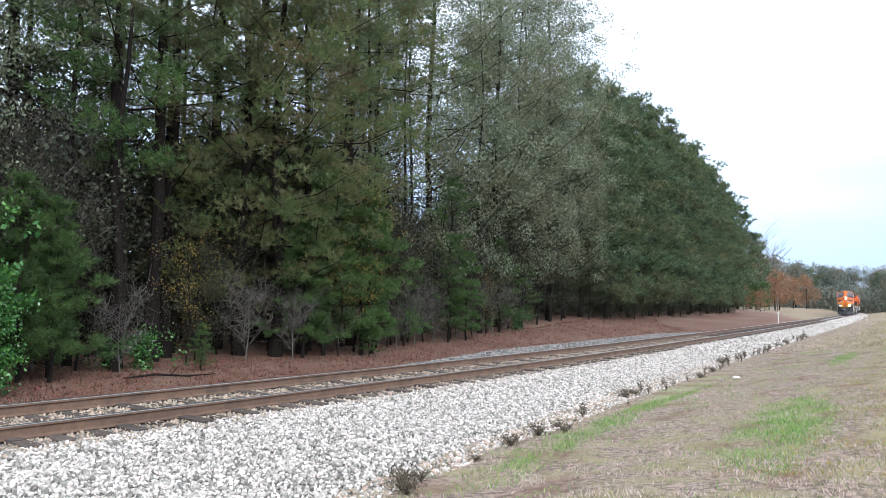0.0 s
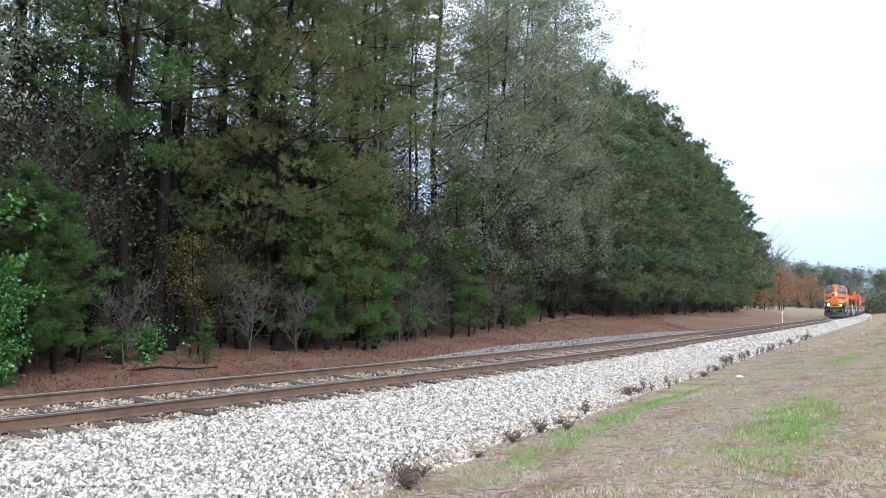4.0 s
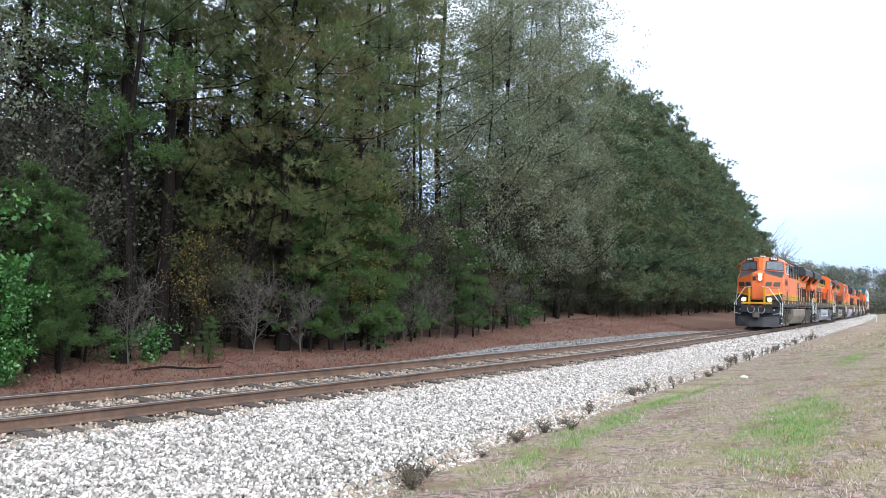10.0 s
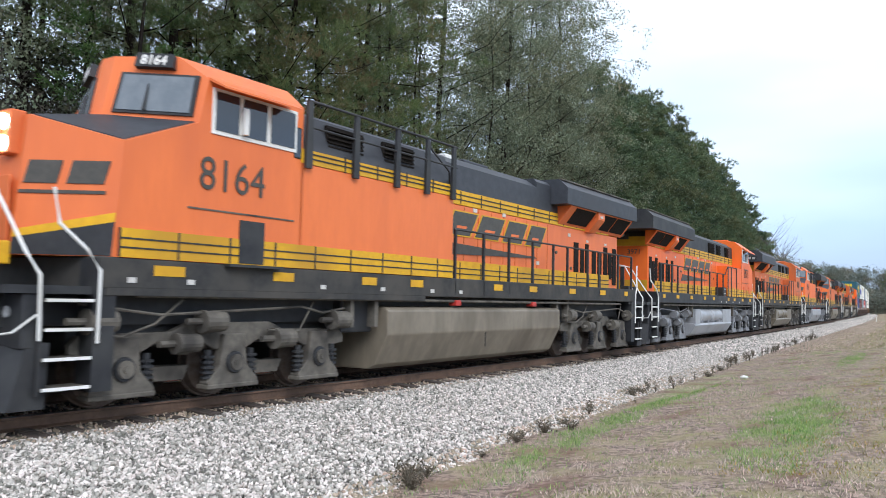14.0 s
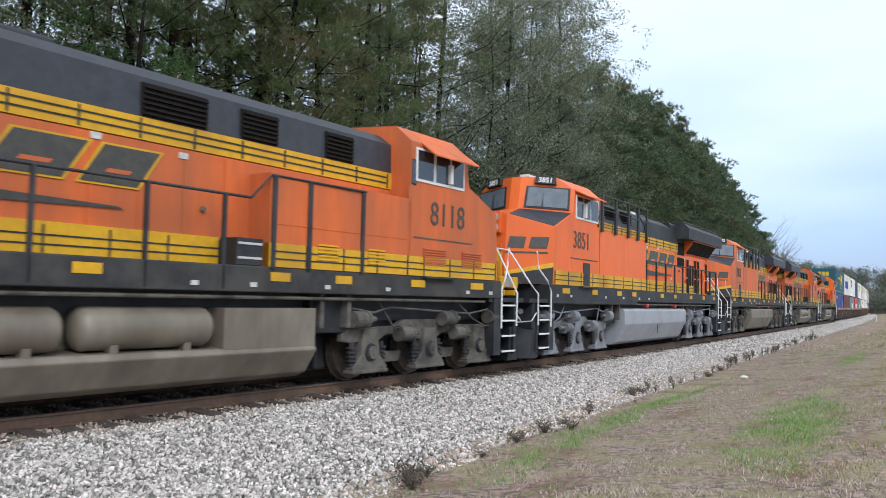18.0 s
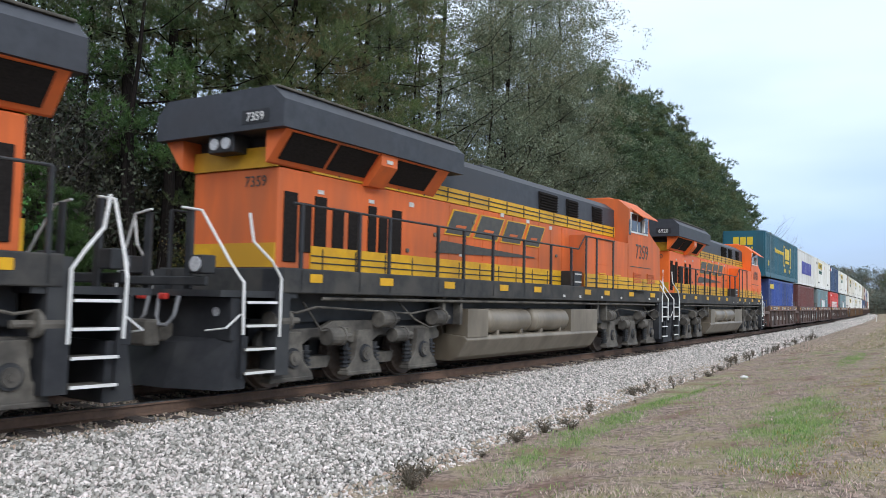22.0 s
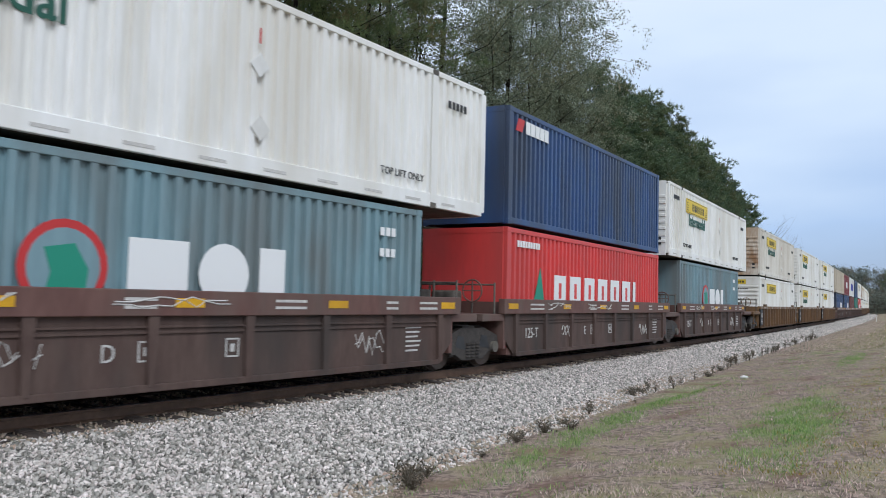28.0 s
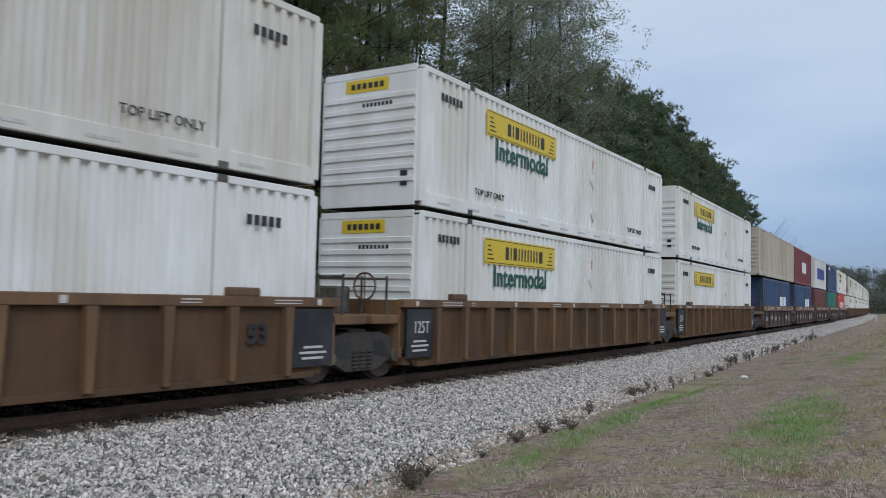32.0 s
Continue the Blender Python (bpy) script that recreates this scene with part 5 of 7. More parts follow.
M["truck_dark"] = material("grimy_truck_steel", (0.036, 0.030, 0.026), (0.062, 0.052, 0.044), 9, 0.8, bump=0.2)
BOX = {
    "white53": material("white_container_paint", (0.84, 0.83, 0.80), (0.77, 0.76, 0.71), 3, 0.45, c3=(0.68, 0.65, 0.58), big=0.7, streak=(1, 1, 0.3)),
    "white53g": material("grimy_white_container_paint", (0.74, 0.71, 0.65), (0.64, 0.60, 0.52), 3, 0.55, c3=(0.58, 0.53, 0.45), big=0.6, streak=(1, 1, 0.25)),
    "rusty_end": material("rust_stained_white_paint", (0.62, 0.56, 0.47), (0.30, 0.17, 0.085), 1.6, 0.7, c3=(0.40, 0.27, 0.16), big=0.9, lo=0.40, hi=0.62, streak=(1, 1, 0.45)),
    "white40": material("cream_container_paint", (0.72, 0.71, 0.69), (0.66, 0.65, 0.62), 3, 0.5, c3=(0.58, 0.56, 0.52), big=0.7, streak=(1, 1, 0.3)),
    "blue": material("cobalt_container_paint", (0.03, 0.075, 0.36), (0.036, 0.08, 0.31), 4, 0.45, c3=(0.035, 0.055, 0.16), big=0.8, streak=(1, 1, 0.3)),
    "navy": material("navy_container_paint", (0.028, 0.07, 0.20), (0.038, 0.08, 0.18), 4, 0.45, c3=(0.04, 0.055, 0.09), big=0.8, streak=(1, 1, 0.3)),
    "teal": material("dark_teal_container_paint", (0.014, 0.105, 0.155), (0.02, 0.11, 0.15), 4, 0.45, c3=(0.03, 0.08, 0.10), big=0.8, streak=(1, 1, 0.3)),
    "aqua": material("grey_teal_container_paint", (0.20, 0.31, 0.34), (0.17, 0.27, 0.30), 4, 0.5, c3=(0.16, 0.19, 0.19), big=0.8, streak=(1, 1, 0.3)),
    "red": material("red_container_paint", (0.68, 0.058, 0.052), (0.61, 0.055, 0.05), 4, 0.45, c3=(0.52, 0.065, 0.058), big=0.8, streak=(1, 1, 0.3)),
    "oxide": material("oxide_red_container_paint", (0.175, 0.042, 0.036), (0.145, 0.038, 0.033), 4, 0.5, c3=(0.12, 0.042, 0.036), big=0.8, streak=(1, 1, 0.3)),
    "beige": material("beige_container_paint", (0.56, 0.49, 0.38), (0.50, 0.43, 0.33), 3, 0.5, c3=(0.40, 0.34, 0.26), big=0.7, streak=(1, 1, 0.3)),
    "maroon": material("maroon_container_paint", (0.20, 0.03, 0.035), (0.17, 0.03, 0.033), 4, 0.5),
    "green": material("green_container_paint", (0.03, 0.18, 0.14), (0.04, 0.16, 0.125), 4, 0.5),
}
INK = {
    "yellow": material("yellow_decal", (0.72, 0.52, 0.02), (0.64, 0.45, 0.03), 10, 0.5),
    "green": material("dark_green_decal", (0.012, 0.085, 0.055), None, 10, 0.5),
    "white": material("white_decal", (0.78, 0.78, 0.76), None, 10, 0.5),
    "blue": material("violet_blue_decal", (0.03, 0.03, 0.30), None, 10, 0.5),
    "dark": material("dark_decal", (0.03, 0.03, 0.03), None, 10, 0.6),
    "red": material("red_decal", (0.5, 0.03, 0.03), None, 10, 0.5),
    "teal": material("teal_decal", (0.02, 0.25, 0.16), None, 10, 0.5),
}
SIDE = -1


def intermodal_marks(root, green_words=True, y1=1.295):
    y = SIDE * (y1 - 0.006)
    for sy in (SIDE,):
        panel = part("name_panel", B(-5.35, -1.5, y, y + sy * .012, 1.95, 2.55), INK["yellow"], root, "yellow name panel with dark bars")
        db = bars(bmesh.new(), -3.3, y + sy * .012, 2.09, sy, [.16, .05, .18, .05, .07, .07, .07, .07, .07, .07, .2], .30, .10, t=.006)
        for k in range(4):
            box(db, -5.22, -4.92 - .05 * k, y + sy * .012, y + sy * .017, 2.06 + .1 * k, 2.09 + .1 * k)
            box(db, -1.98 + .05 * k, -1.68, y + sy * .012, y + sy * .017, 2.06 + .1 * k, 2.09 + .1 * k)
        box(db, -5.32, -1.53, y + sy * .012, y + sy * .016, 1.98, 1.995)
        box(db, -5.32, -1.53, y + sy * .012, y + sy * .016, 2.505, 2.52)
        part("name_mark", db, INK["dark"], panel)
        if green_words:
            lettering("Intermodal", .66, INK["green"], root, on_side(-3.45, y + sy * .008, 1.45, sy), "lettering", thick=.006, squeeze=1.0, bold=0.018)
        lettering("TOP LIFT ONLY", .20, INK["dark"], root, on_side(-5.15, y + sy * .008, .5, sy), "lettering", thick=.006, bold=0)
        lettering("TOP LIFT ONLY", .20, INK["dark"], root, on_side(5.0, y + sy * .008, .5, sy), "lettering", thick=.006, bold=0)
        bb = bars(bmesh.new(), -6.9, y, 2.3, sy, [.1] * 6, .16, .05, t=.01)
        bars(bb, 6.9, y, 2.2, sy, [.1] * 5, .16, .05, t=.01)
        part("code_mark", bb, INK["dark"], root)
        for x, z in ((1.2, 1.75), (1.25, .75)):
            part("placard_holder", prism(bmesh.new(), [(x - .2, z), (x, z - .2), (x + .2, z), (x, z + .2)], y, y + sy * .02), M["white"], root, "white diamond placard holder")
        part("tell_tale", B(1.18, 1.21, y, y + sy * .012, 2.1, 2.35), INK["red"], root)
        rp = bmesh.new()
        for i in range(12):
            box(rp, -7.4 + 1.25 * i, -6.9 + 1.25 * i, sy * y1, sy * (y1 + .006), .1, .15)
        part("code_mark", rp, M["stencil"], root)
    ep = part("end_panel", B(-8.135, -8.125, -.5, .62, 2.45, 2.72), INK["yellow"], root, "small yellow end panel")
    ebar = bmesh.new()
    for i in range(6):
        box(ebar, -8.142, -8.134, -.38 + i * .15, -.28 + i * .15, 2.52, 2.64)
    part("end_mark", ebar, INK["dark"], ep)
    wb = bmesh.new()
    for i in range(8):
        box(wb, -8.14, -8.13, -.6 + i * .1, -.54 + i * .1, 2.12, 2.2)
    part("code_mark", wb, INK["dark"], root)
    part("placard", B(-8.15, -8.13, -1.02, -.86, .42, .72), M["black"], root)


protos = {}


def distant(proto):
    """A copy for the far end of the train: its small pieces joined by material, as the camera never comes near it."""
    root = copy_thing(proto, Matrix())
    kids, joined = list(root.children_recursive), {}
    for c in kids:
        if c.type == "MESH" and c.data.materials:
            joined.setdefault(c.data.materials[0].name, (c.name.split(".")[0], c.data.materials[0], bmesh.new()))[2].from_mesh(c.data)
    for c in kids:
        bpy.data.objects.remove(c)
    for name, mat, bm in joined.values():
        for f in bm.faces:
            f.material_index = 0
        tagged(mesh_ob(name, bm, mat, root), kind="stuff")
    return root


def stack(kind, q, level, label, length, paint, decorate=None, ends="ribs"):
    """A container with its near end q metres behind the first car's front, in the well (0) or on top (1)."""
    if kind in protos:
        if q > 200 and kind + "_far" not in protos:
            ob = protos[kind + "_far"] = distant(protos[kind])
        else:
            ob = copy_thing(protos[kind + "_far" if q > 200 else kind], Matrix())
        ob["label"] = label
    else:
        ob = protos[kind] = container(length, BOX[paint], label, ends)
        if decorate:
            decorate(ob)
    TRAIN.append((ob, 156.1 + q + length / 2, 0, (0.42, 3.40)[level]))
    return ob


def d_seaco(r):
    y = SIDE * 1.215
    part("name_mark", bars(bmesh.new(), -4.75, y, 2.28, SIDE, [.26, .26, .26, .26, .26], .30, .05, t=.012), INK["yellow"], r, "yellow name shapes")
    part("code_mark", bars(bmesh.new(), 5.5, y, .5, SIDE, [.05], 1.6, .1, t=.012), INK["white"], r)


def d_csx(r):
    y = SIDE * 1.29
    b = bmesh.new()
    for x, dx in ((.1, 1), (3.75, -1)):
        box(b, x, x + .15, y, y + SIDE * .012, 1.0, 2.5)
        for z in (1.0, 2.36):
            box(b, min(x, x + dx * .3), max(x + .15, x + .15 + dx * .3), y, y + SIDE * .011, z, z + .14)
    part("bracket", b, INK["yellow"], r, "yellow brackets round the emblem")
    part("name_mark", bars(bmesh.new(), 2.0, y, 1.55, SIDE, [.66, .66, .7], .78, .1, t=.012), INK["yellow"], r, "yellow emblem shapes")
    part("code_mark", bars(bmesh.new(), 2.0, y, 1.25, SIDE, [.16] * 10, .2, .05, t=.012), INK["yellow"], r)
    for x in (.55, .95, 3.0, 3.4):
        part("dot", cyl(bmesh.new(), (x, y, .72), (x, y + SIDE * .012, .72), .14, 12), INK["yellow"], r)
    lettering("How tomorrow moves", .45, INK["yellow"], r, on_side(-2.0, y + SIDE * .006, 1.78, SIDE), "lettering", thick=.006, bold=0.03)
    lettering("53", .45, INK["yellow"], r, on_side(-6.8, y + SIDE * .006, .75, SIDE), "lettering", thick=.006, bold=.03)
    e = bmesh.new()
    for i in range(3):
        box(e, -8.14, -8.125, -.55 + i * .42, -.2 + i * .42, 2.0, 2.5)
    for i in range(8):
        box(e, -8.14, -8.125, -.55 + i * .16, -.45 + i * .16, 1.75, 1.88)
    part("end_mark", e, INK["yellow"], r)
    part("placard", B(-8.14, -8.125, -.15, .3, .5, .8), INK["white"], r)


def d_matson(r):
    y = SIDE * 1.215
    part("name_mark", bars(bmesh.new(), .3, y, .95, SIDE, [1.5, .95, .55, .8, 1.0, .95], 1.05, .28, t=.012), INK["blue"], r, "violet-blue name shapes")


def d_mol(r):
    y = SIDE * 1.215
    part("name_mark", B(-.6, .38, y, y + SIDE * .012, .95, 1.86), INK["white"], r, "white name shape")
    part("name_mark", prism(bmesh.new(), [(1.05 + .48 * math.cos(i * math.pi / 10), 1.41 + .47 * math.sin(i * math.pi / 10)) for i in range(20)], y, y + SIDE * .012), INK["white"], r, "white name shape")
    part("name_mark", B(1.75, 2.3, y, y + SIDE * .012, .95, 1.86), INK["white"], r, "white name shape")
    c = part("crest", cyl(bmesh.new(), (-1.50, y, 1.42), (-1.50, y + SIDE * .012, 1.42), .60, 24), INK["red"], r, "red round crest with a green figure shape")
    part("crest_field", cyl(bmesh.new(), (-1.50, y, 1.42), (-1.50, y + SIDE * .02, 1.42), .49, 24), BOX["aqua"], c)
    part("crest_shape", prism(bmesh.new(), [(-1.78, .98), (-1.23, .98), (-1.18, 1.4), (-1.38, 1.72), (-1.78, 1.65), (-1.68, 1.35)], y, y + SIDE * .028), INK["teal"], c)
    part("code_mark", bars(bmesh.new(), 5.0, y, 2.3, SIDE, [.12, .12, .12], .16, .05, t=.012), INK["white"], r)
    part("code_mark", bars(bmesh.new(), 5.0, y, 1.9, SIDE, [.12, .12, .12], .16, .05, t=.012), INK["white"], r)


def d_hyundai(r):
    y = SIDE * 1.215
    x = -3.3
    for i, w in enumerate((.78, .78, .78, .78, .78, .78, .24)):
        m = part("name_mark", B(x, x + w, y, y + SIDE * .012, .88, 1.83), INK["white"], r, "white name shape")
        if w > .5:
            part("name_gap", B(x + .3, x + .48, y, y + SIDE * .016, 1.2, 1.62), BOX["red"], m)
        x += w + .31
    part("crest", prism(bmesh.new(), [(-4.85, .8), (-3.55, .8), (-3.95, 1.15), (-4.2, 1.98), (-4.5, 1.25)], y, y + SIDE * .012), INK["teal"], r, "green peaked emblem")
    part("code_mark", bars(bmesh.new(), -4.9, y, 2.45, SIDE, [.11] * 9, .16, .04, t=.012), INK["white"], r)


def d_navy(r):
    y = SIDE * 1.215
    part("name_mark", bars(bmesh.new(), -4.5, y, 2.35, SIDE, [.24] * 5, .32, .04, t=.012), INK["white"], r, "white name shapes")
    part("crest", prism(bmesh.new(), [(-5.75, 2.35), (-5.4, 2.35), (-5.25, 2.67), (-5.6, 2.67)], y, y + SIDE * .012), INK["red"], r)


def d_bluewhite(r):
    y = SIDE * 1.215
    part("name_mark", bars(bmesh.new(), 2.6, y, .8, SIDE, [1.1, .4, 1.1], 1.0, .15, t=.012), INK["white"], r, "white name shapes")


def d_plainbars(ink):
    def f(r):
        part("name_mark", bars(bmesh.new(), .5, SIDE * 1.215, 1.0, SIDE, [.7, .6, .5, .6], .9, .15, t=.012), INK[ink], r, "name shapes")
    return f


def d_grimy(r):
    """The usual marks, with rust-stained ends."""
    intermodal_marks(r)
    for c in r.children:
        if c.name.startswith(("end_rib", "end_wall", "end_rail")):
            c.data.materials[0] = BOX["rusty_end"]


W53 = "white 53-foot container with a yellow name panel"
stack("seaco40", 4.1, 0, "cobalt blue corrugated container with yellow name shapes", 12.19, "blue", d_seaco, "corr")
stack("csx53", 2.3, 1, "dark teal 53-foot container with yellow emblem, on blue", 16.15, "teal", d_csx, "corr")
stack("oxide40", 19.2, 0, "oxide red corrugated container in a well", 12.19, "oxide", None, "corr")
stack("matson40", 19.25, 1, "white container with violet-blue name shapes, on oxide red", 12.19, "white40", d_matson, "corr")
stack("mol40", 34.35, 0, "grey-teal container with white shapes and a red crest", 12.19, "aqua", d_mol, "corr")
stack("jb53", 32.7, 1, W53 + ", on grey-teal", 16.15, "white53", intermodal_marks)
stack("hy40", 50.15, 0, "bright red container with white shapes and green emblem", 12.19, "red", d_hyundai, "corr")
stack("navy40", 50.15, 1, "navy blue container with small white shapes, on red", 12.19, "navy", d_navy, "corr")
stack("mol40", 65.6, 0, "grey-teal container with white shapes and a red crest", 12.19, "aqua")
stack("jb53", 63.6, 1, W53 + ", on grey-teal", 16.15, "white53")
stack("jb53b", 84.35, 0, W53 + ", in a well", 16.15, "white53", lambda r: intermodal_marks(r, False))
stack("jb53g", 84.35, 1, "grimy rust-streaked white 53-foot container with yellow panel", 16.15, "white53g", d_grimy)
stack("jb53", 103.4, 0, W53 + ", in a well", 16.15, "white53")
stack("jb53", 103.4, 1, W53 + ", on another", 16.15, "white53")
stack("jb53b", 122.25, 0, W53 + ", in a well", 16.15, "white53")
stack("jb53", 122.25, 1, W53 + ", on another", 16.15, "white53")
stack("bw40", 143.2, 0, "dark blue container with white name shapes in a well", 12.19, "navy", d_bluewhite, "corr")
stack("beige53", 141.2, 1, "beige 53-foot container stacked on a dark blue one", 16.15, "beige", d_plainbars("dark"))
stack("bw40", 158.5, 0, "dark blue container with white name shapes in a well", 12.19, "navy")
stack("maroon40", 158.5, 1, "maroon container with white name shapes on a dark blue one", 12.19, "maroon", d_plainbars("white"), "corr")
stack("oxide40", 173.7, 0, "oxide red corrugated container in a well", 12.19, "oxide")
stack("matson40", 173.7, 1, "white container with violet-blue name shapes, on oxide red", 12.19, "white40")
stack("green40", 188.9, 0, "green corrugated container in a well", 12.19, "green", None, "corr")
stack("navy40", 188.9, 1, "navy blue container on a green one", 12.19, "navy")
stack("hy40", 204.1, 0, "bright red container with white name shapes", 12.19, "red")
stack("jb53", 202.2, 1, W53 + ", on red", 16.15, "white53")
for i in range(8):
    stack("jb53b", 226 + 19.3 * i, 0, W53 + ", in a well", 16.15, "white53")
    stack("jb53" if i % 3 else "jb53g", 226 + 19.3 * i, 1, W53 + ", on another", 16.15, "white53")

cars = {}


def place_car(key, q_mid, L, pitch, mat, label, **kw):
    if key in cars:
        if q_mid > 200 and key + "_far" not in cars:
            ob = cars[key + "_far"] = distant(cars[key])
        else:
            ob = copy_thing(cars[key + "_far" if q_mid > 200 else key], Matrix())
    else:
        ob = cars[key] = well_car(L, pitch, mat, label, **kw)
    TRAIN.append((ob, 156.1 + q_mid, 0, 0.0))


BROWN, TAN = "dark red-brown articulated well car with ribbed sides", "rusty tan articulated well car with ribbed sides"
for k0 in (0, 139.0):
    for i in range(5):
        key = "brown_" + "BCDEA"[i]
        place_car(key, k0 + 10.2 + 15.42 * i, 12.19, 15.42, M["well"], BROWN, first=i == 0, last=i == 4, letter="BCDEA"[i])
for k0, n in ((84.35, 3), (226, 8)):
    for i in range(n):
        key = "tan_first" if i == 0 else ("tan_last" if i == n - 1 else "tan")
        place_car(key, k0 + 8.08 + (18.95 if n == 3 else 19.3) * i, 16.15, 19.05, M["well_tan"], TAN, first=i == 0, last=i == n - 1, ribs=14, top=1.52, lip=1.36, tan=True)


# ---- trees and undergrowth ----
LEAF = {
    # broad pale and dark noise in tree foliage stands for lit and shaded boughs
    "pine": material("pine_needles", (0.17, 0.225, 0.095), (0.075, 0.115, 0.055), 0.9, 0.6, island=0.25, c3=(0.17, 0.155, 0.07), big=0.45, lo=0.42, hi=0.58, translucent=0.5),
    "pine_bright": material("young_pine_needles", (0.090, 0.160, 0.040), (0.055, 0.105, 0.030), 1.6, 0.6, island=0.25, lo=0.42, hi=0.58, translucent=0.35),
    "pine_rust": material("rusty_pine_needles", (0.185, 0.235, 0.085), (0.085, 0.128, 0.052), 0.9, 0.6, island=0.25, c3=(0.21, 0.165, 0.08), big=0.7, lo=0.42, hi=0.58, translucent=0.5),
    "far_pine": material("dark_pine_needles", (0.122, 0.180, 0.085), (0.056, 0.096, 0.052), 0.5, 0.6, island=0.25, c3=(0.14, 0.14, 0.06), big=0.3, lo=0.42, hi=0.58, translucent=0.3),
    "oak": material("grey_green_leaves", (0.245, 0.285, 0.185), (0.15, 0.185, 0.118), 0.8, 0.55, island=0.2, c3=(0.20, 0.19, 0.105), big=0.4, lo=0.42, hi=0.58, translucent=0.4),
    # far leaves greyed and paled: distance haze is put into the colour
    "far_leaf": material("distant_grey_green_leaves", (0.21, 0.235, 0.19), (0.145, 0.17, 0.14), 0.3, 0.7, island=0.25, c3=(0.20, 0.17, 0.12), big=0.15, translucent=0.3),
    "glossy": material("glossy_evergreen_leaves", (0.045, 0.135, 0.028), (0.075, 0.20, 0.045), 2.0, 0.28, island=0.4, translucent=0.15),
    "yellow": material("yellow_autumn_leaves", (0.40, 0.28, 0.05), (0.25, 0.22, 0.055), 2.0, 0.6, island=0.45, translucent=0.35),
    # understory leaves darkened: the shade under the canopy is in their colour
    "dull": material("dull_understory_leaves", (0.048, 0.050, 0.026), (0.030, 0.029, 0.018), 1.5, 0.7, island=0.4, c3=(0.070, 0.060, 0.034), big=0.9, translucent=0.25),
    "rust": material("russet_autumn_leaves", (0.34, 0.165, 0.085), (0.25, 0.17, 0.095), 1.0, 0.7, island=0.4, translucent=0.3),
    "straw": material("dry_grass_blades", (0.54, 0.45, 0.37), (0.36, 0.285, 0.225), 3.0, 0.85, island=0.6, translucent=0.2),
    "grass": material("green_grass_blades", (0.17, 0.33, 0.075), (0.29, 0.36, 0.14), 3.0, 0.7, island=0.4, translucent=0.3),
    "weed": material("dark_dry_weeds", (0.085, 0.068, 0.048), (0.12, 0.10, 0.065), 3.0, 0.85, island=0.4),
    "olive": material("olive_grass_blades", (0.22, 0.25, 0.08), (0.32, 0.29, 0.12), 3.0, 0.8, island=0.4, translucent=0.2),
    # thicket leaves carry the darkness of the deep woods in their base colour
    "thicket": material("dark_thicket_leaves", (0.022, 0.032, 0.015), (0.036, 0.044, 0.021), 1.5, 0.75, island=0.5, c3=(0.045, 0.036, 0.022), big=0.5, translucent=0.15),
    "needle_litter": material("brown_needle_litter", (0.165, 0.072, 0.042), (0.10, 0.050, 0.032), 3.0, 0.9, island=0.6),
}


def flat_mesh(name, V, F, mat, parent=None):
    """A mesh of loose polygons with the same number of corners each: V (n, k, 3)."""
    n, k = V.shape[:2]
    me = bpy.data.meshes.new(name)
    me.vertices.add(n * k)
    me.vertices.foreach_set("co", V.ravel())
    me.loops.add(n * k)
    me.loops.foreach_set("vertex_index", np.arange(n * k))
    me.polygons.add(n)
    me.polygons.foreach_set("loop_start", np.arange(n) * k)
    me.materials.append(mat)
    me.update(calc_edges=True)
    ob = new(name, me)
    if parent:
        ob.parent = parent
    return ob


def unit(v):
    return v / np.maximum(np.linalg.norm(v, axis=-1, keepdims=True), 1e-6)


def needle_tufts(C, D, rng, per=12, length=0.30, width=0.03, spread=0.75):
    """Tufts of needles at the places C, pointing about D."""
    n = len(C)
    d = unit(D[:, None, :] + spread * rng.normal(size=(n, per, 3)))
    L = length * (0.6 + 0.6 * rng.random((n, per, 1)))
    side = unit(np.cross(d, rng.normal(size=(n, per, 3)))) * width / 2
    base = C[:, None, :] + 0.1 * L * rng.normal(size=(n, per, 3))
    return np.stack([base - side, base + side, base + d * L], axis=2).reshape(-1, 3, 3)


def leaf_cards(C, rng, per=8, size=0.09, spread=0.25, droop=0.3):
    n = len(C)
    p = C[:, None, :] + spread * rng.normal(size=(n, per, 3))
    d = unit(rng.normal(size=(n, per, 3)) - np.array([0, 0, droop]))
    s = size * (0.6 + 0.8 * rng.random((n, per, 1)))
    w = unit(np.cross(d, rng.normal(size=(n, per, 3)))) * s * 0.32
    up = unit(np.cross(d, w)) * s * 0.10
    return np.stack([p, p + d * s * 0.5 + w + up, p + d * s, p + d * s * 0.5 - w + up], axis=2).reshape(-1, 4, 3)


def limbs(H, base, radius, count, rng, rise=0.25, top=0.98, shape=lambda f: 1.0):
    """Main limbs of a tree: start, bend, end and how far up each one sits."""
    out = []
    for i in range(count):
        f = base + (top - base) * ((i + rng.random()) / count)
        a = i * 2.4 + rng.random() * 1.2
        L = radius * shape((f - base) / (top - base)) * (0.55 + 0.6 * rng.random())
        p0 = np.array([0.0, 0.0, f * H])
        lift = rise + 0.35 * rng.random() - 0.1
        pm = p0 + 0.55 * L * np.array([math.cos(a), math.sin(a), lift * 0.5]) + rng.normal(size=3) * 0.08 * L
        a += 0.5 * rng.normal()
        p1 = pm + 0.55 * L * np.array([math.cos(a), math.sin(a), lift * 1.4])
        out.append((p0, pm, p1, f))
    return out


def along(limb, g):
    p0, pm, p1, f = limb
    return p0 + (pm - p0) * g * 2 if g < 0.5 else pm + (p1 - pm) * (g - 0.5) * 2


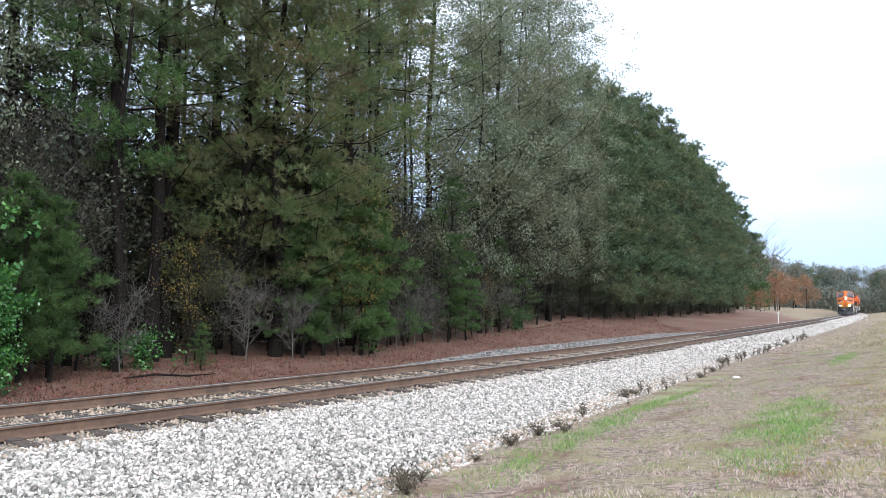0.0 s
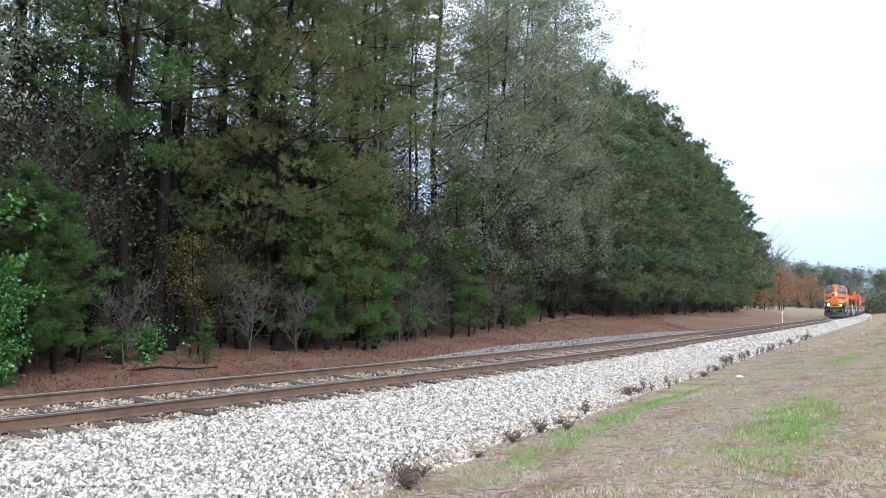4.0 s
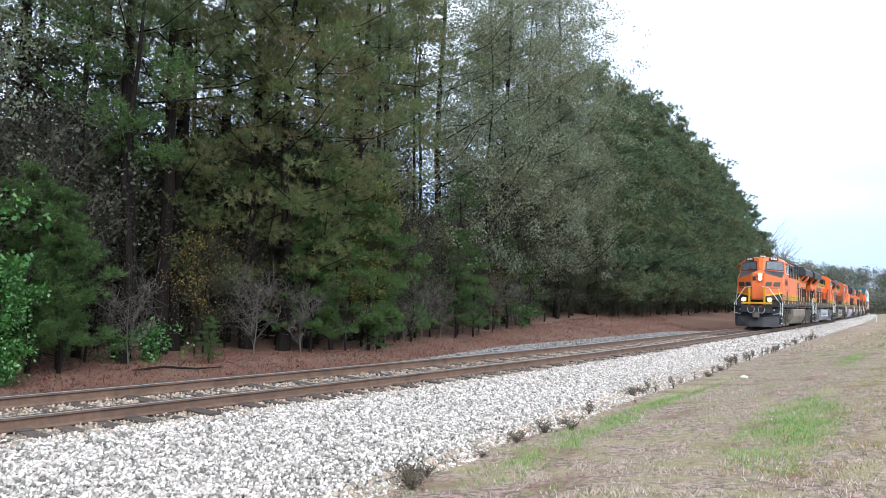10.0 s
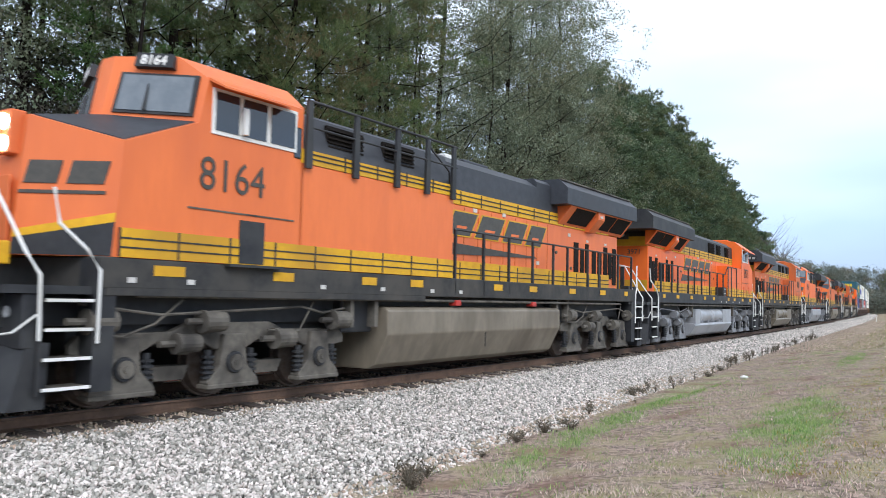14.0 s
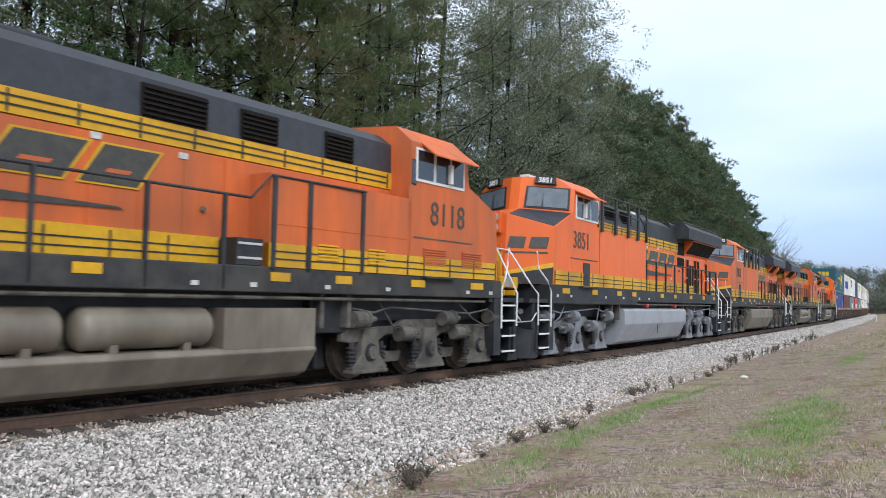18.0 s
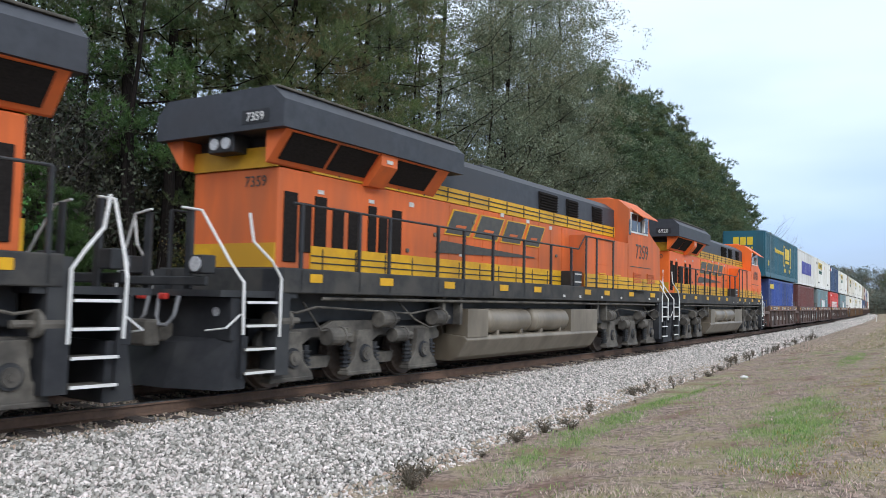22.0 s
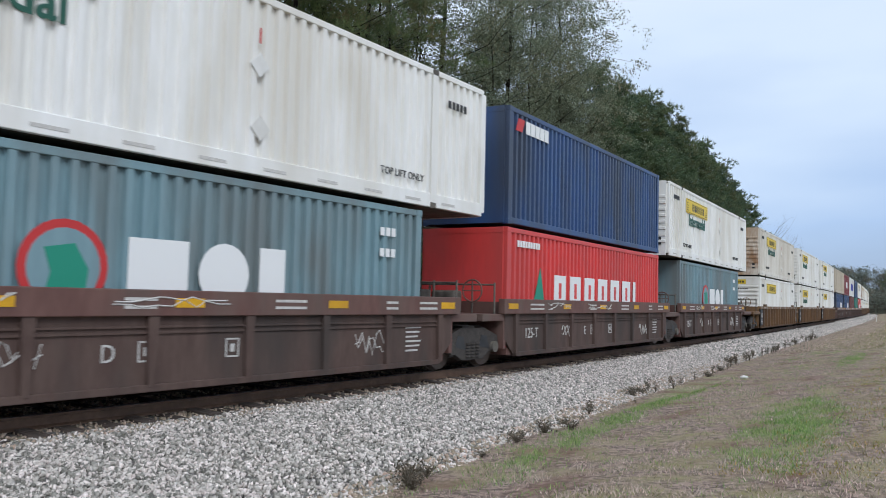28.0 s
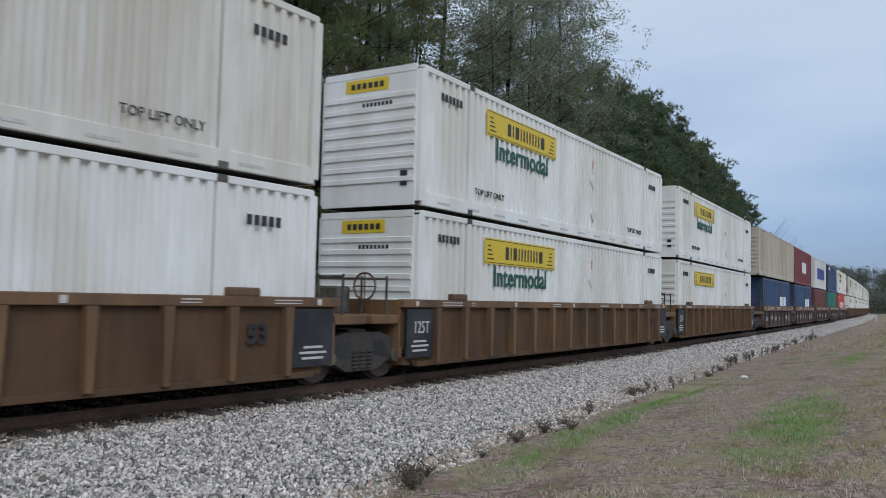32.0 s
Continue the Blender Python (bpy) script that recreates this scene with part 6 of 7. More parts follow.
def trunk_mesh(H, r0, lims, twigs, rng, bark=None, parent=None, wob=0.12, thick=0.3):
    bm = bmesh.new()
    n = 9
    pts = [(wob * math.sin(i * 1.3 + rng.random()), wob * math.cos(i * 0.9 + rng.random()), H * i / (n - 1)) for i in range(n)]
    pts[0] = (0, 0, -0.25)
    tube(bm, pts, [r0 * (1.25 if i == 0 else (1 - 0.9 * i / (n - 1))) + 0.01 for i in range(n)], 10)
    for p0, pm, p1, f in lims:
        r = max(0.012, r0 * thick * (1.05 - f))
        tube(bm, [p0, pm, p1], [r, r * 0.65, r * 0.2], 5)
    for a, b in twigs:
        tube(bm, [a, b], [0.014, 0.005], 3)
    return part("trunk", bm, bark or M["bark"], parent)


def pine(label, H, base, radius, leaf, seed, boughs=3, tufts=26, per=13, length=0.21, width=0.021, bough=0.7, r0=0.17, nl=40, shape=None, group="pines", leader=4):
    """A pine: limbs that end in flattened boughs of bushy needle tufts, with gaps between."""
    rng = np.random.default_rng(seed)
    root = thing("pine_tree", label, "tree", group)
    shp = shape or (lambda f: 0.45 + 0.75 * math.sin(math.pi * min(1, 0.15 + 0.85 * f)) * (1 - 0.35 * f))
    ls = limbs(H, base, radius, nl, rng, shape=shp)
    C, D, twigs = [], [], []
    spots = []
    for l in ls:
        L = np.linalg.norm(l[2] - l[0])
        for k in range(boughs):
            g = 0.45 + 0.58 * (k + rng.random()) / boughs
            q = along(l, min(g, 1.0))
            c = q + rng.normal(size=3) * np.array([0.15, 0.15, 0.06]) * L + np.array([0, 0, 0.04 * L])
            twigs.append((q, c))
            spots.append((c, bough * (0.6 + 0.7 * rng.random()), unit(c - l[0] + np.array([0, 0, 0.3]))))
    for k in range(leader):
        a, r = rng.random() * 6.283, radius * 0.16 * rng.random()
        spots.append((np.array([r * math.cos(a), r * math.sin(a), H * (0.93 + 0.07 * rng.random())]), bough * 0.8, np.array([0, 0, 1.0])))
    for c, rb, way in spots:
        v = unit(rng.normal(size=(tufts, 3))) * rng.random((tufts, 1)) ** 0.45 * np.array([rb, rb, rb * 0.42])
        C.append(c + v)
        D.append(0.7 * way + 0.9 * unit(v + 1e-6) + np.array([0, 0, 0.45]))
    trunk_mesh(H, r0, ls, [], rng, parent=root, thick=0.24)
    V = needle_tufts(np.concatenate(C), unit(np.concatenate(D)), rng, per, length, width, 0.7)
    flat_mesh("crown", V, None, LEAF[leaf], root)
    return root


def leafy(label, H, base, radius, leaf, seed, clumps=900, per=9, size=0.10, r0=0.16, nl=26, spread=0.28, name="broadleaf_tree", bark=None, rise=0.55, group="broadleaf trees", category="tree", droop=0.3, spray=0.3):
    """A broadleaf tree or shrub: bending limbs, side twigs, and sprays of small leaves at their ends."""
    rng = np.random.default_rng(seed)
    root = thing(name, label, category, group)
    ls = limbs(H, base, radius, nl, rng, rise=rise, shape=lambda f: 0.55 + 0.6 * math.sin(math.pi * min(1, 0.2 + 0.8 * f)))
    C, twigs = [], []
    n_here = max(3, clumps // len(ls))
    for l in ls:
        L = np.linalg.norm(l[2] - l[0])
        sprays = max(2, n_here // 8)
        for k in range(sprays):
            q = along(l, min(1.0, 0.35 + 0.7 * rng.random()))
            c = q + rng.normal(size=3) * (0.10 + 0.17 * L)
            twigs.append((q, c))
            C.append(c + rng.normal(size=(n_here // sprays, 3)) * spray * np.array([1, 1, 0.6]) * (0.6 + 0.8 * rng.random()))
    trunk_mesh(H, r0, ls, twigs[::2], rng, bark=bark, parent=root, thick=0.24)
    flat_mesh("crown", leaf_cards(np.concatenate(C), rng, per, size, spread, droop), None, LEAF[leaf], root)
    return root


def bare(label, H, radius, seed, n=26, twigs=16, mat=None, name="bare_tree", r0=0.07, group="bare trees"):
    """A leafless tree or shrub: limbs that split into many thin twigs."""
    rng = np.random.default_rng(seed)
    root = thing(name, label, "tree" if H > 4 else "shrub", group)
    bm, tb = bmesh.new(), bmesh.new()
    tube(tb, [(0, 0, -0.2), (0.1, 0.05, H * 0.4), (0.0, 0.15, H * 0.95)], [r0, r0 * 0.6, 0.012], 6)
    for i in range(n):
        z = H * (0.12 + 0.75 * rng.random())
        a = rng.random() * 6.283
        L = radius * (0.5 + 0.8 * rng.random())
        p0 = Vector((0, 0, z))
        p1 = p0 + Vector((math.cos(a) * L * .6, math.sin(a) * L * .6, L * (0.4 + 0.5 * rng.random())))
        p2 = p1 + Vector((math.cos(a + .4) * L * .5, math.sin(a + .4) * L * .5, L * (0.3 + .4 * rng.random())))
        tube(bm, [p0, p1, p2], [r0 * .35, r0 * .22, .006], 4)
        for k in range(twigs):
            q = p0.lerp(p1, rng.random()) if k % 3 == 0 else p1.lerp(p2, rng.random())
            v = Vector(rng.normal(size=3)) * 0.28 * radius + Vector((0, 0, .22 * radius))
            tube(bm, [q, q + v], [.009, .004], 3)
    part("crown", bm, mat or M["bark_grey"], root)
    part("trunk", tb, mat or M["bark_grey"], root)
    return root


def plant(ob, s, u, turn=0.0, scale=1.0, first=False, lean=0.0):
    p = T(s, u, ground_height(s, u) - 0.03)
    m = Matrix.Translation(p) @ Euler((lean, 0, turn)).to_matrix().to_4x4()
    if first:
        ob.matrix_basis = m
        return ob
    o = copy_thing(ob, m)
    o.scale = (scale, scale, scale)
    return o


# prototypes; each one also stands somewhere itself
round_top = lambda f: 1.1 * math.sqrt(max(0.05, 1 - (1.3 * f - 0.35) ** 2))
P_tall = pine("tall dark pine with a ragged needle crown", 21, 0.34, 3.4, "pine", 11, r0=0.22, nl=32)
P_rusty = pine("big pine with drooping rust-tinged needle boughs", 19, 0.10, 3.9, "pine_rust", 12, r0=0.2, nl=50, boughs=4, tufts=28, bough=0.8)
P_young = pine("young bright green pine sapling", 6.0, 0.04, 1.6, "pine_bright", 13, nl=34, boughs=3, tufts=20, bough=0.34, r0=0.06, length=0.19, width=0.015, shape=lambda f: 1.1 - 0.8 * f)
P_slim = pine("slender bright green pine with soft boughs", 13, 0.40, 2.0, "pine_bright", 17, nl=20, boughs=3, bough=0.7, r0=0.11)
P_edge = pine("dense dark green pine at the wood's edge", 19, 0.03, 3.1, "far_pine", 14, nl=54, boughs=4, tufts=18, per=10, bough=0.95, r0=0.18, width=0.055, length=0.40, shape=round_top)
P_edge2 = pine("dense dark green pine with a rounded crown", 18, 0.03, 2.7, "far_pine", 15, nl=50, boughs=4, tufts=18, per=10, bough=0.9, r0=0.17, width=0.055, length=0.40, shape=lambda f: 1.15 * (1 - f ** 1.6) + 0.22)
P_pole = pine("slender dark pine trunk with a sparse high crown", 20, 0.50, 2.5, "pine", 16, nl=16, boughs=3, bough=0.75, r0=0.12)
O_grey = leafy("tall grey-green broadleaf tree with fine foliage", 25, 0.10, 4.6, "oak", 21, clumps=4300, per=11, size=0.115, nl=74, r0=0.2, spread=0.17, spray=0.34)
O_slim = leafy("slender grey-green broadleaf tree with fine leaves", 20, 0.15, 3.0, "oak", 22, clumps=2300, per=11, size=0.11, nl=44, r0=0.12, spread=0.17, spray=0.3)
U_dull = leafy("understory tree with shade in its dull brownish colour", 6.5, 0.06, 1.9, "dull", 23, clumps=900, per=8, size=0.085, nl=28, r0=0.05, group="understory", spread=0.2)
U_yellow = leafy("small tree with yellow autumn leaves", 6.5, 0.3, 1.3, "yellow", 24, clumps=190, per=7, size=0.085, nl=16, r0=0.04, group="understory", spread=0.2)
U_dark = leafy("evergreen understory thicket with shade in its dark colour", 7.5, 0.03, 2.4, "thicket", 27, clumps=1500, per=8, size=0.13, nl=34, r0=0.06, group="understory", spread=0.3)
G_glossy = leafy("glossy broad-leaved evergreen shrub", 4.8, 0.02, 1.3, "glossy", 25, clumps=900, per=8, size=0.15, nl=44, r0=0.05, name="evergreen_shrub", group="shrubs", category="shrub", spread=0.12, spray=0.2)
G_low = leafy("low glossy green shrub", 1.3, 0.02, 0.8, "glossy", 26, clumps=150, per=7, size=0.12, nl=18, r0=0.02, name="evergreen_shrub", group="shrubs", category="shrub", spread=0.12, spray=0.15)
B_tree = bare("leafless grey tree with fine twigs", 11, 2.3, 31)
B_bush = bare("tangled leafless grey shrub of twigs", 2.6, 1.0, 32, n=18, twigs=18, name="bare_shrub", r0=0.03, group="shrubs")
rngT = random.Random(7)


def many(ob, spots, first=True):
    for i, (s, u, sc) in enumerate(spots):
        if i == 0 and first:
            plant(ob, s, u, 0.4, first=True)
            ob.scale = (sc, sc, sc)
        else:
            plant(ob, s, u, rngT.random() * 6.28, sc * (0.94 + 0.12 * rngT.random()))


many(P_tall, [(13.6, -9.2, 1.0), (15.2, -9.6, 1.0), (16.2, -10.2, 1.05), (11.5, -11.5, 1.0), (19.5, -11.5, 1.05), (22.0, -12.0, 1.0), (26.0, -10.4, 1.0), (8.0, -12.5, 1.0)])
many(P_rusty, [(19.8, -8.9, 1.0), (22.4, -9.8, 1.02), (18.9, -9.7, .95), (21.3, -9.0, .8), (17.0, -11.0, 1.0), (5.0, -13.0, 1.0)])
many(P_pole, [(14.6, -10.8, 1.0), (25.2, -10.2, 0.9), (27.2, -10.5, 0.95), (28.6, -11.0, 0.9), (29.8, -10.2, 0.8), (31.5, -11.0, 0.9), (12.6, -9.8, 0.9), (23.5, -13.0, 1.0), (30.5, -14.5, 1.0), (27.0, -17.0, 1.0), (20.5, -14.5, 1.0), (16.0, -14.0, 1.0), (34.5, -15.0, 1.0), (56, -9.2, 0.42)])
many(P_slim, [(13.0, -8.3, 1.0), (33.0, -9.6, .62)])
many(P_young, [(10.6, -7.4, 0.72), (10.9, -7.9, .62), (10.0, -7.7, .8), (24.0, -7.9, 1.0), (23.0, -7.6, 0.85), (31.8, -9.0, 0.85), (33.2, -8.8, 0.7), (15.2, -7.4, 0.22), (22.9, -7.2, 0.25), (21.6, -8.2, 1.05), (38.0, -9.4, 0.8), (41.5, -9.6, .6), (20.2, -8.0, .8), (28.0, -9.0, .6)])
many(O_grey, [(34.0, -11.4, 1.0), (40.5, -10.8, 1.0), (47.3, -10.4, 0.96), (48.0, -12.5, .95), (8.5, -14.5, 0.9)])
many(O_slim, [(36.5, -9.8, 0.9), (42.0, -10.0, 0.9), (46.5, -10.0, 0.85), (10.0, -10.5, 0.9), (13.0, -13.0, 0.95), (30.0, -12.0, 0.95), (50.0, -10.4, .75)])
many(P_edge, [(53.0, -10.4, 0.92), (58.0, -10.2, 0.96), (64.0, -10.2, 0.98), (70.5, -10.2, 0.97), (78.0, -10.2, 0.98), (87.0, -10.4, 0.96), (96.0, -10.4, 0.9), (105.0, -10.6, 0.84), (112.0, -11.4, 0.80), (57.0, -15.0, 0.95), (70.0, -15.0, 0.95), (88.0, -16.0, 0.95), (47.0, -15.0, 1.0)])
many(P_edge2, [(55.5, -9.4, 0.85), (61.0, -9.3, 0.92), (67.0, -9.3, 0.94), (74.0, -9.4, 0.95), (82.0, -9.5, 0.95), (91.5, -9.6, 0.9), (100.5, -9.8, 0.85), (109.0, -10.4, 0.80), (116.0, -12.0, 0.74), (50.5, -12.5, 0.9), (124.0, -13.5, 0.68)])
many(U_dull, [(12.2, -8.8, 0.6), (16.4, -9.0, 0.5), (18.2, -10.0, 0.6), (20.8, -10.2, 0.6), (26.2, -9.2, 0.75), (27.6, -9.4, 0.85), (29.2, -9.6, 0.8), (30.6, -9.6, 0.7), (35.0, -9.4, 0.8), (37.0, -9.6, 0.9), (40.0, -9.8, 0.9), (44.0, -9.8, 0.9), (14.0, -11.0, 1.0), (22.5, -11.0, 1.0), (10.6, -9.5, 0.9), (8.2, -9.5, 1.0), (25.5, -13.0, 1.1), (32.5, -12.5, 1.1), (18.0, -13.0, 1.1), (48.0, -9.8, .8), (6.0, -9.0, 1.0), (51.5, -9.2, .7), (60, -8.6, .6), (72, -8.6, .6)])
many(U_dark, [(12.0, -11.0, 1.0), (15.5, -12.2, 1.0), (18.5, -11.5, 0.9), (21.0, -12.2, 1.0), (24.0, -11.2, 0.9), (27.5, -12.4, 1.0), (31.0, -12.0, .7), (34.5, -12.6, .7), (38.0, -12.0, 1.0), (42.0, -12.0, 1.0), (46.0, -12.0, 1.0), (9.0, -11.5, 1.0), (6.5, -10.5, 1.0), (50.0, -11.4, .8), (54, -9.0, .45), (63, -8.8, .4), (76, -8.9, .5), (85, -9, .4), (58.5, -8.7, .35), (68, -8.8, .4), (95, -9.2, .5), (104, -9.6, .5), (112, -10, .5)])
many(U_yellow, [(23.8, -8.6, 1.0), (21.9, -7.8, .7), (22.9, -7.6, .6), (24.6, -8.8, 0.8), (36.0, -9.2, 0.5), (27.0, -9.2, 0.6), (62.0, -8.8, 0.4), (15.8, -8.7, 0.6)])
many(G_glossy, [(8.55, -6.5, 0.52), (6.9, -6.4, 0.8), (6.2, -7.0, 1.0)])
many(G_low, [(13.9, -8.3, 0.7), (13.2, -8.6, 0.6), (40.0, -9.3, 0.7)])
many(B_tree, [(11.3, -9.3, 0.62), (10.2, -9.4, 0.68), (12.4, -9.8, 0.6), (34.0, -9.8, 0.6)])
many(B_bush, [(17.8, -8.3, 0.9), (19.6, -7.9, 0.8), (26.8, -8.6, 0.9), (28.6, -8.8, 0.8), (30.4, -9.0, 0.8), (34.2, -9.0, 0.9), (36.8, -9.2, 1.0), (13.0, -8.0, 0.7), (22.2, -8.1, 0.7), (38.8, -9.3, .8)])

# woods behind, and far trees round the end of the line
F_far = leafy("distant grey-green tree with rounded crown", 17, 0.1, 6.0, "far_leaf", 41, clumps=1300, per=8, size=0.5, nl=46, r0=0.25, spread=0.5, spray=0.8, group="far trees")
F_rust = leafy("distant tree in russet autumn leaves", 11, 0.15, 3.6, "rust", 42, clumps=520, per=8, size=0.3, nl=26, r0=0.15, spread=0.35, spray=0.5, group="far trees")
F_pine = pine("distant dark pine with ragged crown", 17, 0.2, 3.6, "far_pine", 43, nl=34, boughs=4, tufts=8, per=8, bough=1.0, width=0.13, length=0.6, group="far trees")
F_round = leafy("round dark green evergreen bush beside the track", 4.2, 0.02, 2.1, "pine_bright", 44, clumps=700, per=8, size=0.2, nl=34, r0=0.08, spread=0.2, name="evergreen_bush", group="far trees", category="shrub")
F_bare = bare("distant leafless tree with pinkish twigs", 15, 3.6, 45, n=30, twigs=12, r0=0.16, group="far trees")
many(F_round, [(150, -12.7, 1.05)])
many(F_rust, [(172, -20, 1.0), (185, -24, 1.1), (205, -22, 1.0), (225, -24, 1.1), (168, -11.5, .6), (185, -12.5, .75), (140, -10.6, .28), (240, -19, .8), (262, -16, .8), (215, -30, 1.2), (140, -13.2, .35), (290, -14, .9)])
many(F_bare, [(160, -13.6, 1.0), (176, -13.5, 0.85), (152, -14.4, .8), (205, -26, 1.0), (195, -14.5, .9)])
many(F_pine, [(150, -17.5, .95), (172, -16.5, .9), (142, -14.5, 1.0), (163, -15.5, .85), (330, 22, 1.05), (352, 9, .9), (372, 15, 1.0), (345, -16, .9), (400, 30, 1.1)])
many(F_far, [(255, -30, 0.9), (285, -26, 0.85), (310, -28, 0.9), (330, -20, 0.85), (345, -32, 1.0), (360, -10, 0.9), (372, -22, 1.0), (385, -2, 0.95), (395, 8, 1.0), (380, -36, 1.0), (410, 18, 1.05), (420, -12, 1.1), (430, 30, 1.1), (330, 12, .75), (415, 42, 1.1), (350, 30, .9)])
for i in range(9):
    s, u = -25 + 190 * rngT.random(), -20 - 30 * rngT.random()
    plant([P_pole, O_slim][i % 2], s, u, rngT.random() * 6.28, 0.9 + 0.25 * rngT.random())
for i in range(26):
    s, u = 4 + 44 * rngT.random(), -14 - 9 * rngT.random()
    plant([U_dull, U_dull, P_young, B_bush][i % 4], s, u, rngT.random() * 6.28, 1.0 + 0.6 * rngT.random())

# deep woods: a dense joined mass of leaves, shade in its colour, that closes the view between the trunks
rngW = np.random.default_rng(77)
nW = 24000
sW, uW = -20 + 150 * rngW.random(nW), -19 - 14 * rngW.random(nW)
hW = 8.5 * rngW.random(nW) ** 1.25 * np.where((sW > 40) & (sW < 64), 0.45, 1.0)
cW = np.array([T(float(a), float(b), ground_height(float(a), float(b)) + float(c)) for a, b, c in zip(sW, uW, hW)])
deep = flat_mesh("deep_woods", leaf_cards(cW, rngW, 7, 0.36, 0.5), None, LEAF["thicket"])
tagged(deep, "dense mass of leaves coloured dark as the shade deep in the woods", "woods", kind="stuff")


def leaf_mass(name, count, s0, s1, u0, u1, top, size, mat, seed, label):
    """A dense joined mass of leaves with an uneven top."""
    rng = np.random.default_rng(seed)
    s, u = s0 + (s1 - s0) * rng.random(count), u0 + (u1 - u0) * rng.random(count)
    c = []
    for a, b, f in zip(s, u, rng.random(count)):
        h = top(float(a)) * (0.8 + 0.45 * noise.noise(Vector((float(a) * 0.12, float(b) * 0.12, seed))))
        c.append(T(float(a), float(b), ground_height(float(a), float(b)) + h * float(f) ** 0.8))
    return tagged(flat_mesh(name, leaf_cards(np.array(c), rng, 6, size, size), None, mat), label, "woods", kind="stuff")


leaf_mass("deep_woods", 8000, 49, 116, -17, -12.5, lambda s: 13.5 - 0.075 * (s - 49), 0.42, LEAF["far_pine"], 78, "dense dark pine foliage behind the wood's edge")
leaf_mass("far_woods", 7000, 335, 440, -45, 75, lambda s: 11.0, 1.0, LEAF["far_leaf"], 79, "distant wood closing the end of the line, haze in its leaf colour")


# ---- grass, weeds and litter on the bank ----
def blades(name, count, spot, h, w, mat, seed, label, lean=0.5, category="grass"):
    """Thin blades standing on the ground, joined."""
    rng = np.random.default_rng(seed)
    C = np.zeros((count, 3))
    k = np.ones((count, 1))
    for i in range(count):
        s, u, f = spot(rng)
        C[i] = T(s, u, max(ground_height(s, u), bed_height(s, u) if 0 < u < 5.6 else -9) - 0.01)
        k[i] = f
    d = unit(np.concatenate([lean * rng.normal(size=(count, 2)), np.ones((count, 1))], axis=1)) * h * k * (0.5 + rng.random((count, 1)))
    a = rng.random(count) * 6.283
    side = np.stack([np.cos(a), np.sin(a), 0 * a], axis=1) * w * (0.6 + 0.8 * rng.random((count, 1)))
    return tagged(flat_mesh(name, np.stack([C - side, C + side, C + d], axis=1), None, mat), label, category, kind="stuff")


def bank_spot(rng):
    while True:
        s = 4 + 40 * rng.random() ** 1.6
        u = toe_at(s) + 0.1 + 7.5 * rng.random() * min(1, 0.45 + s / 20)
        k = noise.noise(Vector((s * 3.3, u * 3.3, 1.0))) + 0.6 * noise.noise(Vector((s * 0.8, u * 0.8, 4.0)))
        if k - 0.9 * max(0.0, noise.noise(Vector((s * 0.9, u * 1.2, 3.0)))) * 2 > rng.random() * 1.1 - 0.75:
            return s, u, 0.75 + 0.9 * max(0.0, k)


CELLS = [(4 + 0.15 * i, 5.0 + 0.12 * j) for i in range(280) for j in range(56)]
WEIGHTS = np.cumsum([0.012 + zone(a, b)[0] ** 1.15 for a, b in CELLS])


def green_spot(rng):
    a, b = CELLS[int(np.searchsorted(WEIGHTS, rng.random() * WEIGHTS[-1]))]
    u = b + 0.12 * rng.random()
    return a + 0.15 * rng.random(), u, 0.9 + 0.4 * (u < 7.0) + 0.5 * rng.random() ** 3


blades("dry_grass", 100000, bank_spot, 0.055, 0.006, LEAF["straw"], 51, "short dry brown thatch on the bank", 1.1)
blades("green_grass", 36000, green_spot, 0.05, 0.006, LEAF["grass"], 52, "tufts of fresh green grass on the bank", 0.7)
blades("yellow_grass", 16000, lambda r: (8 + 45 * r.random() ** 1.3, 8.4 + 4.5 * r.random(), 1.0), 0.05, 0.008, LEAF["yellow"], 53, "yellowing short grass on the upper bank", 0.9)
blades("green_grass", 14000, lambda r: (6 + 40 * r.random() ** 1.4, 7.4 + 4.6 * r.random(), 1.0), 0.045, 0.006, LEAF["olive"], 55, "sparse olive grass among the thatch", 0.9)
blades("dry_grass", 26000, lambda r: (40 + 110 * r.random() ** 1.5, 3.6 + 9 * r.random(), 1.0), 0.11, 0.022, LEAF["straw"], 56, "dry brown grass on the far bank", 1.0)
blades("green_grass", 7000, lambda r: (40 + 90 * r.random() ** 1.5, 6.5 + 6 * r.random(), 1.0), 0.11, 0.022, LEAF["olive"], 57, "sparse olive grass on the far bank", 0.9)
blades("needle_litter", 40000, lambda r: (5 + 60 * r.random() ** 1.4, -4.4 - 5.0 * r.random(), 1.0), 0.10, 0.016, LEAF["needle_litter"], 54, "brown pine needles strewn under the trees", 1.6, "litter")


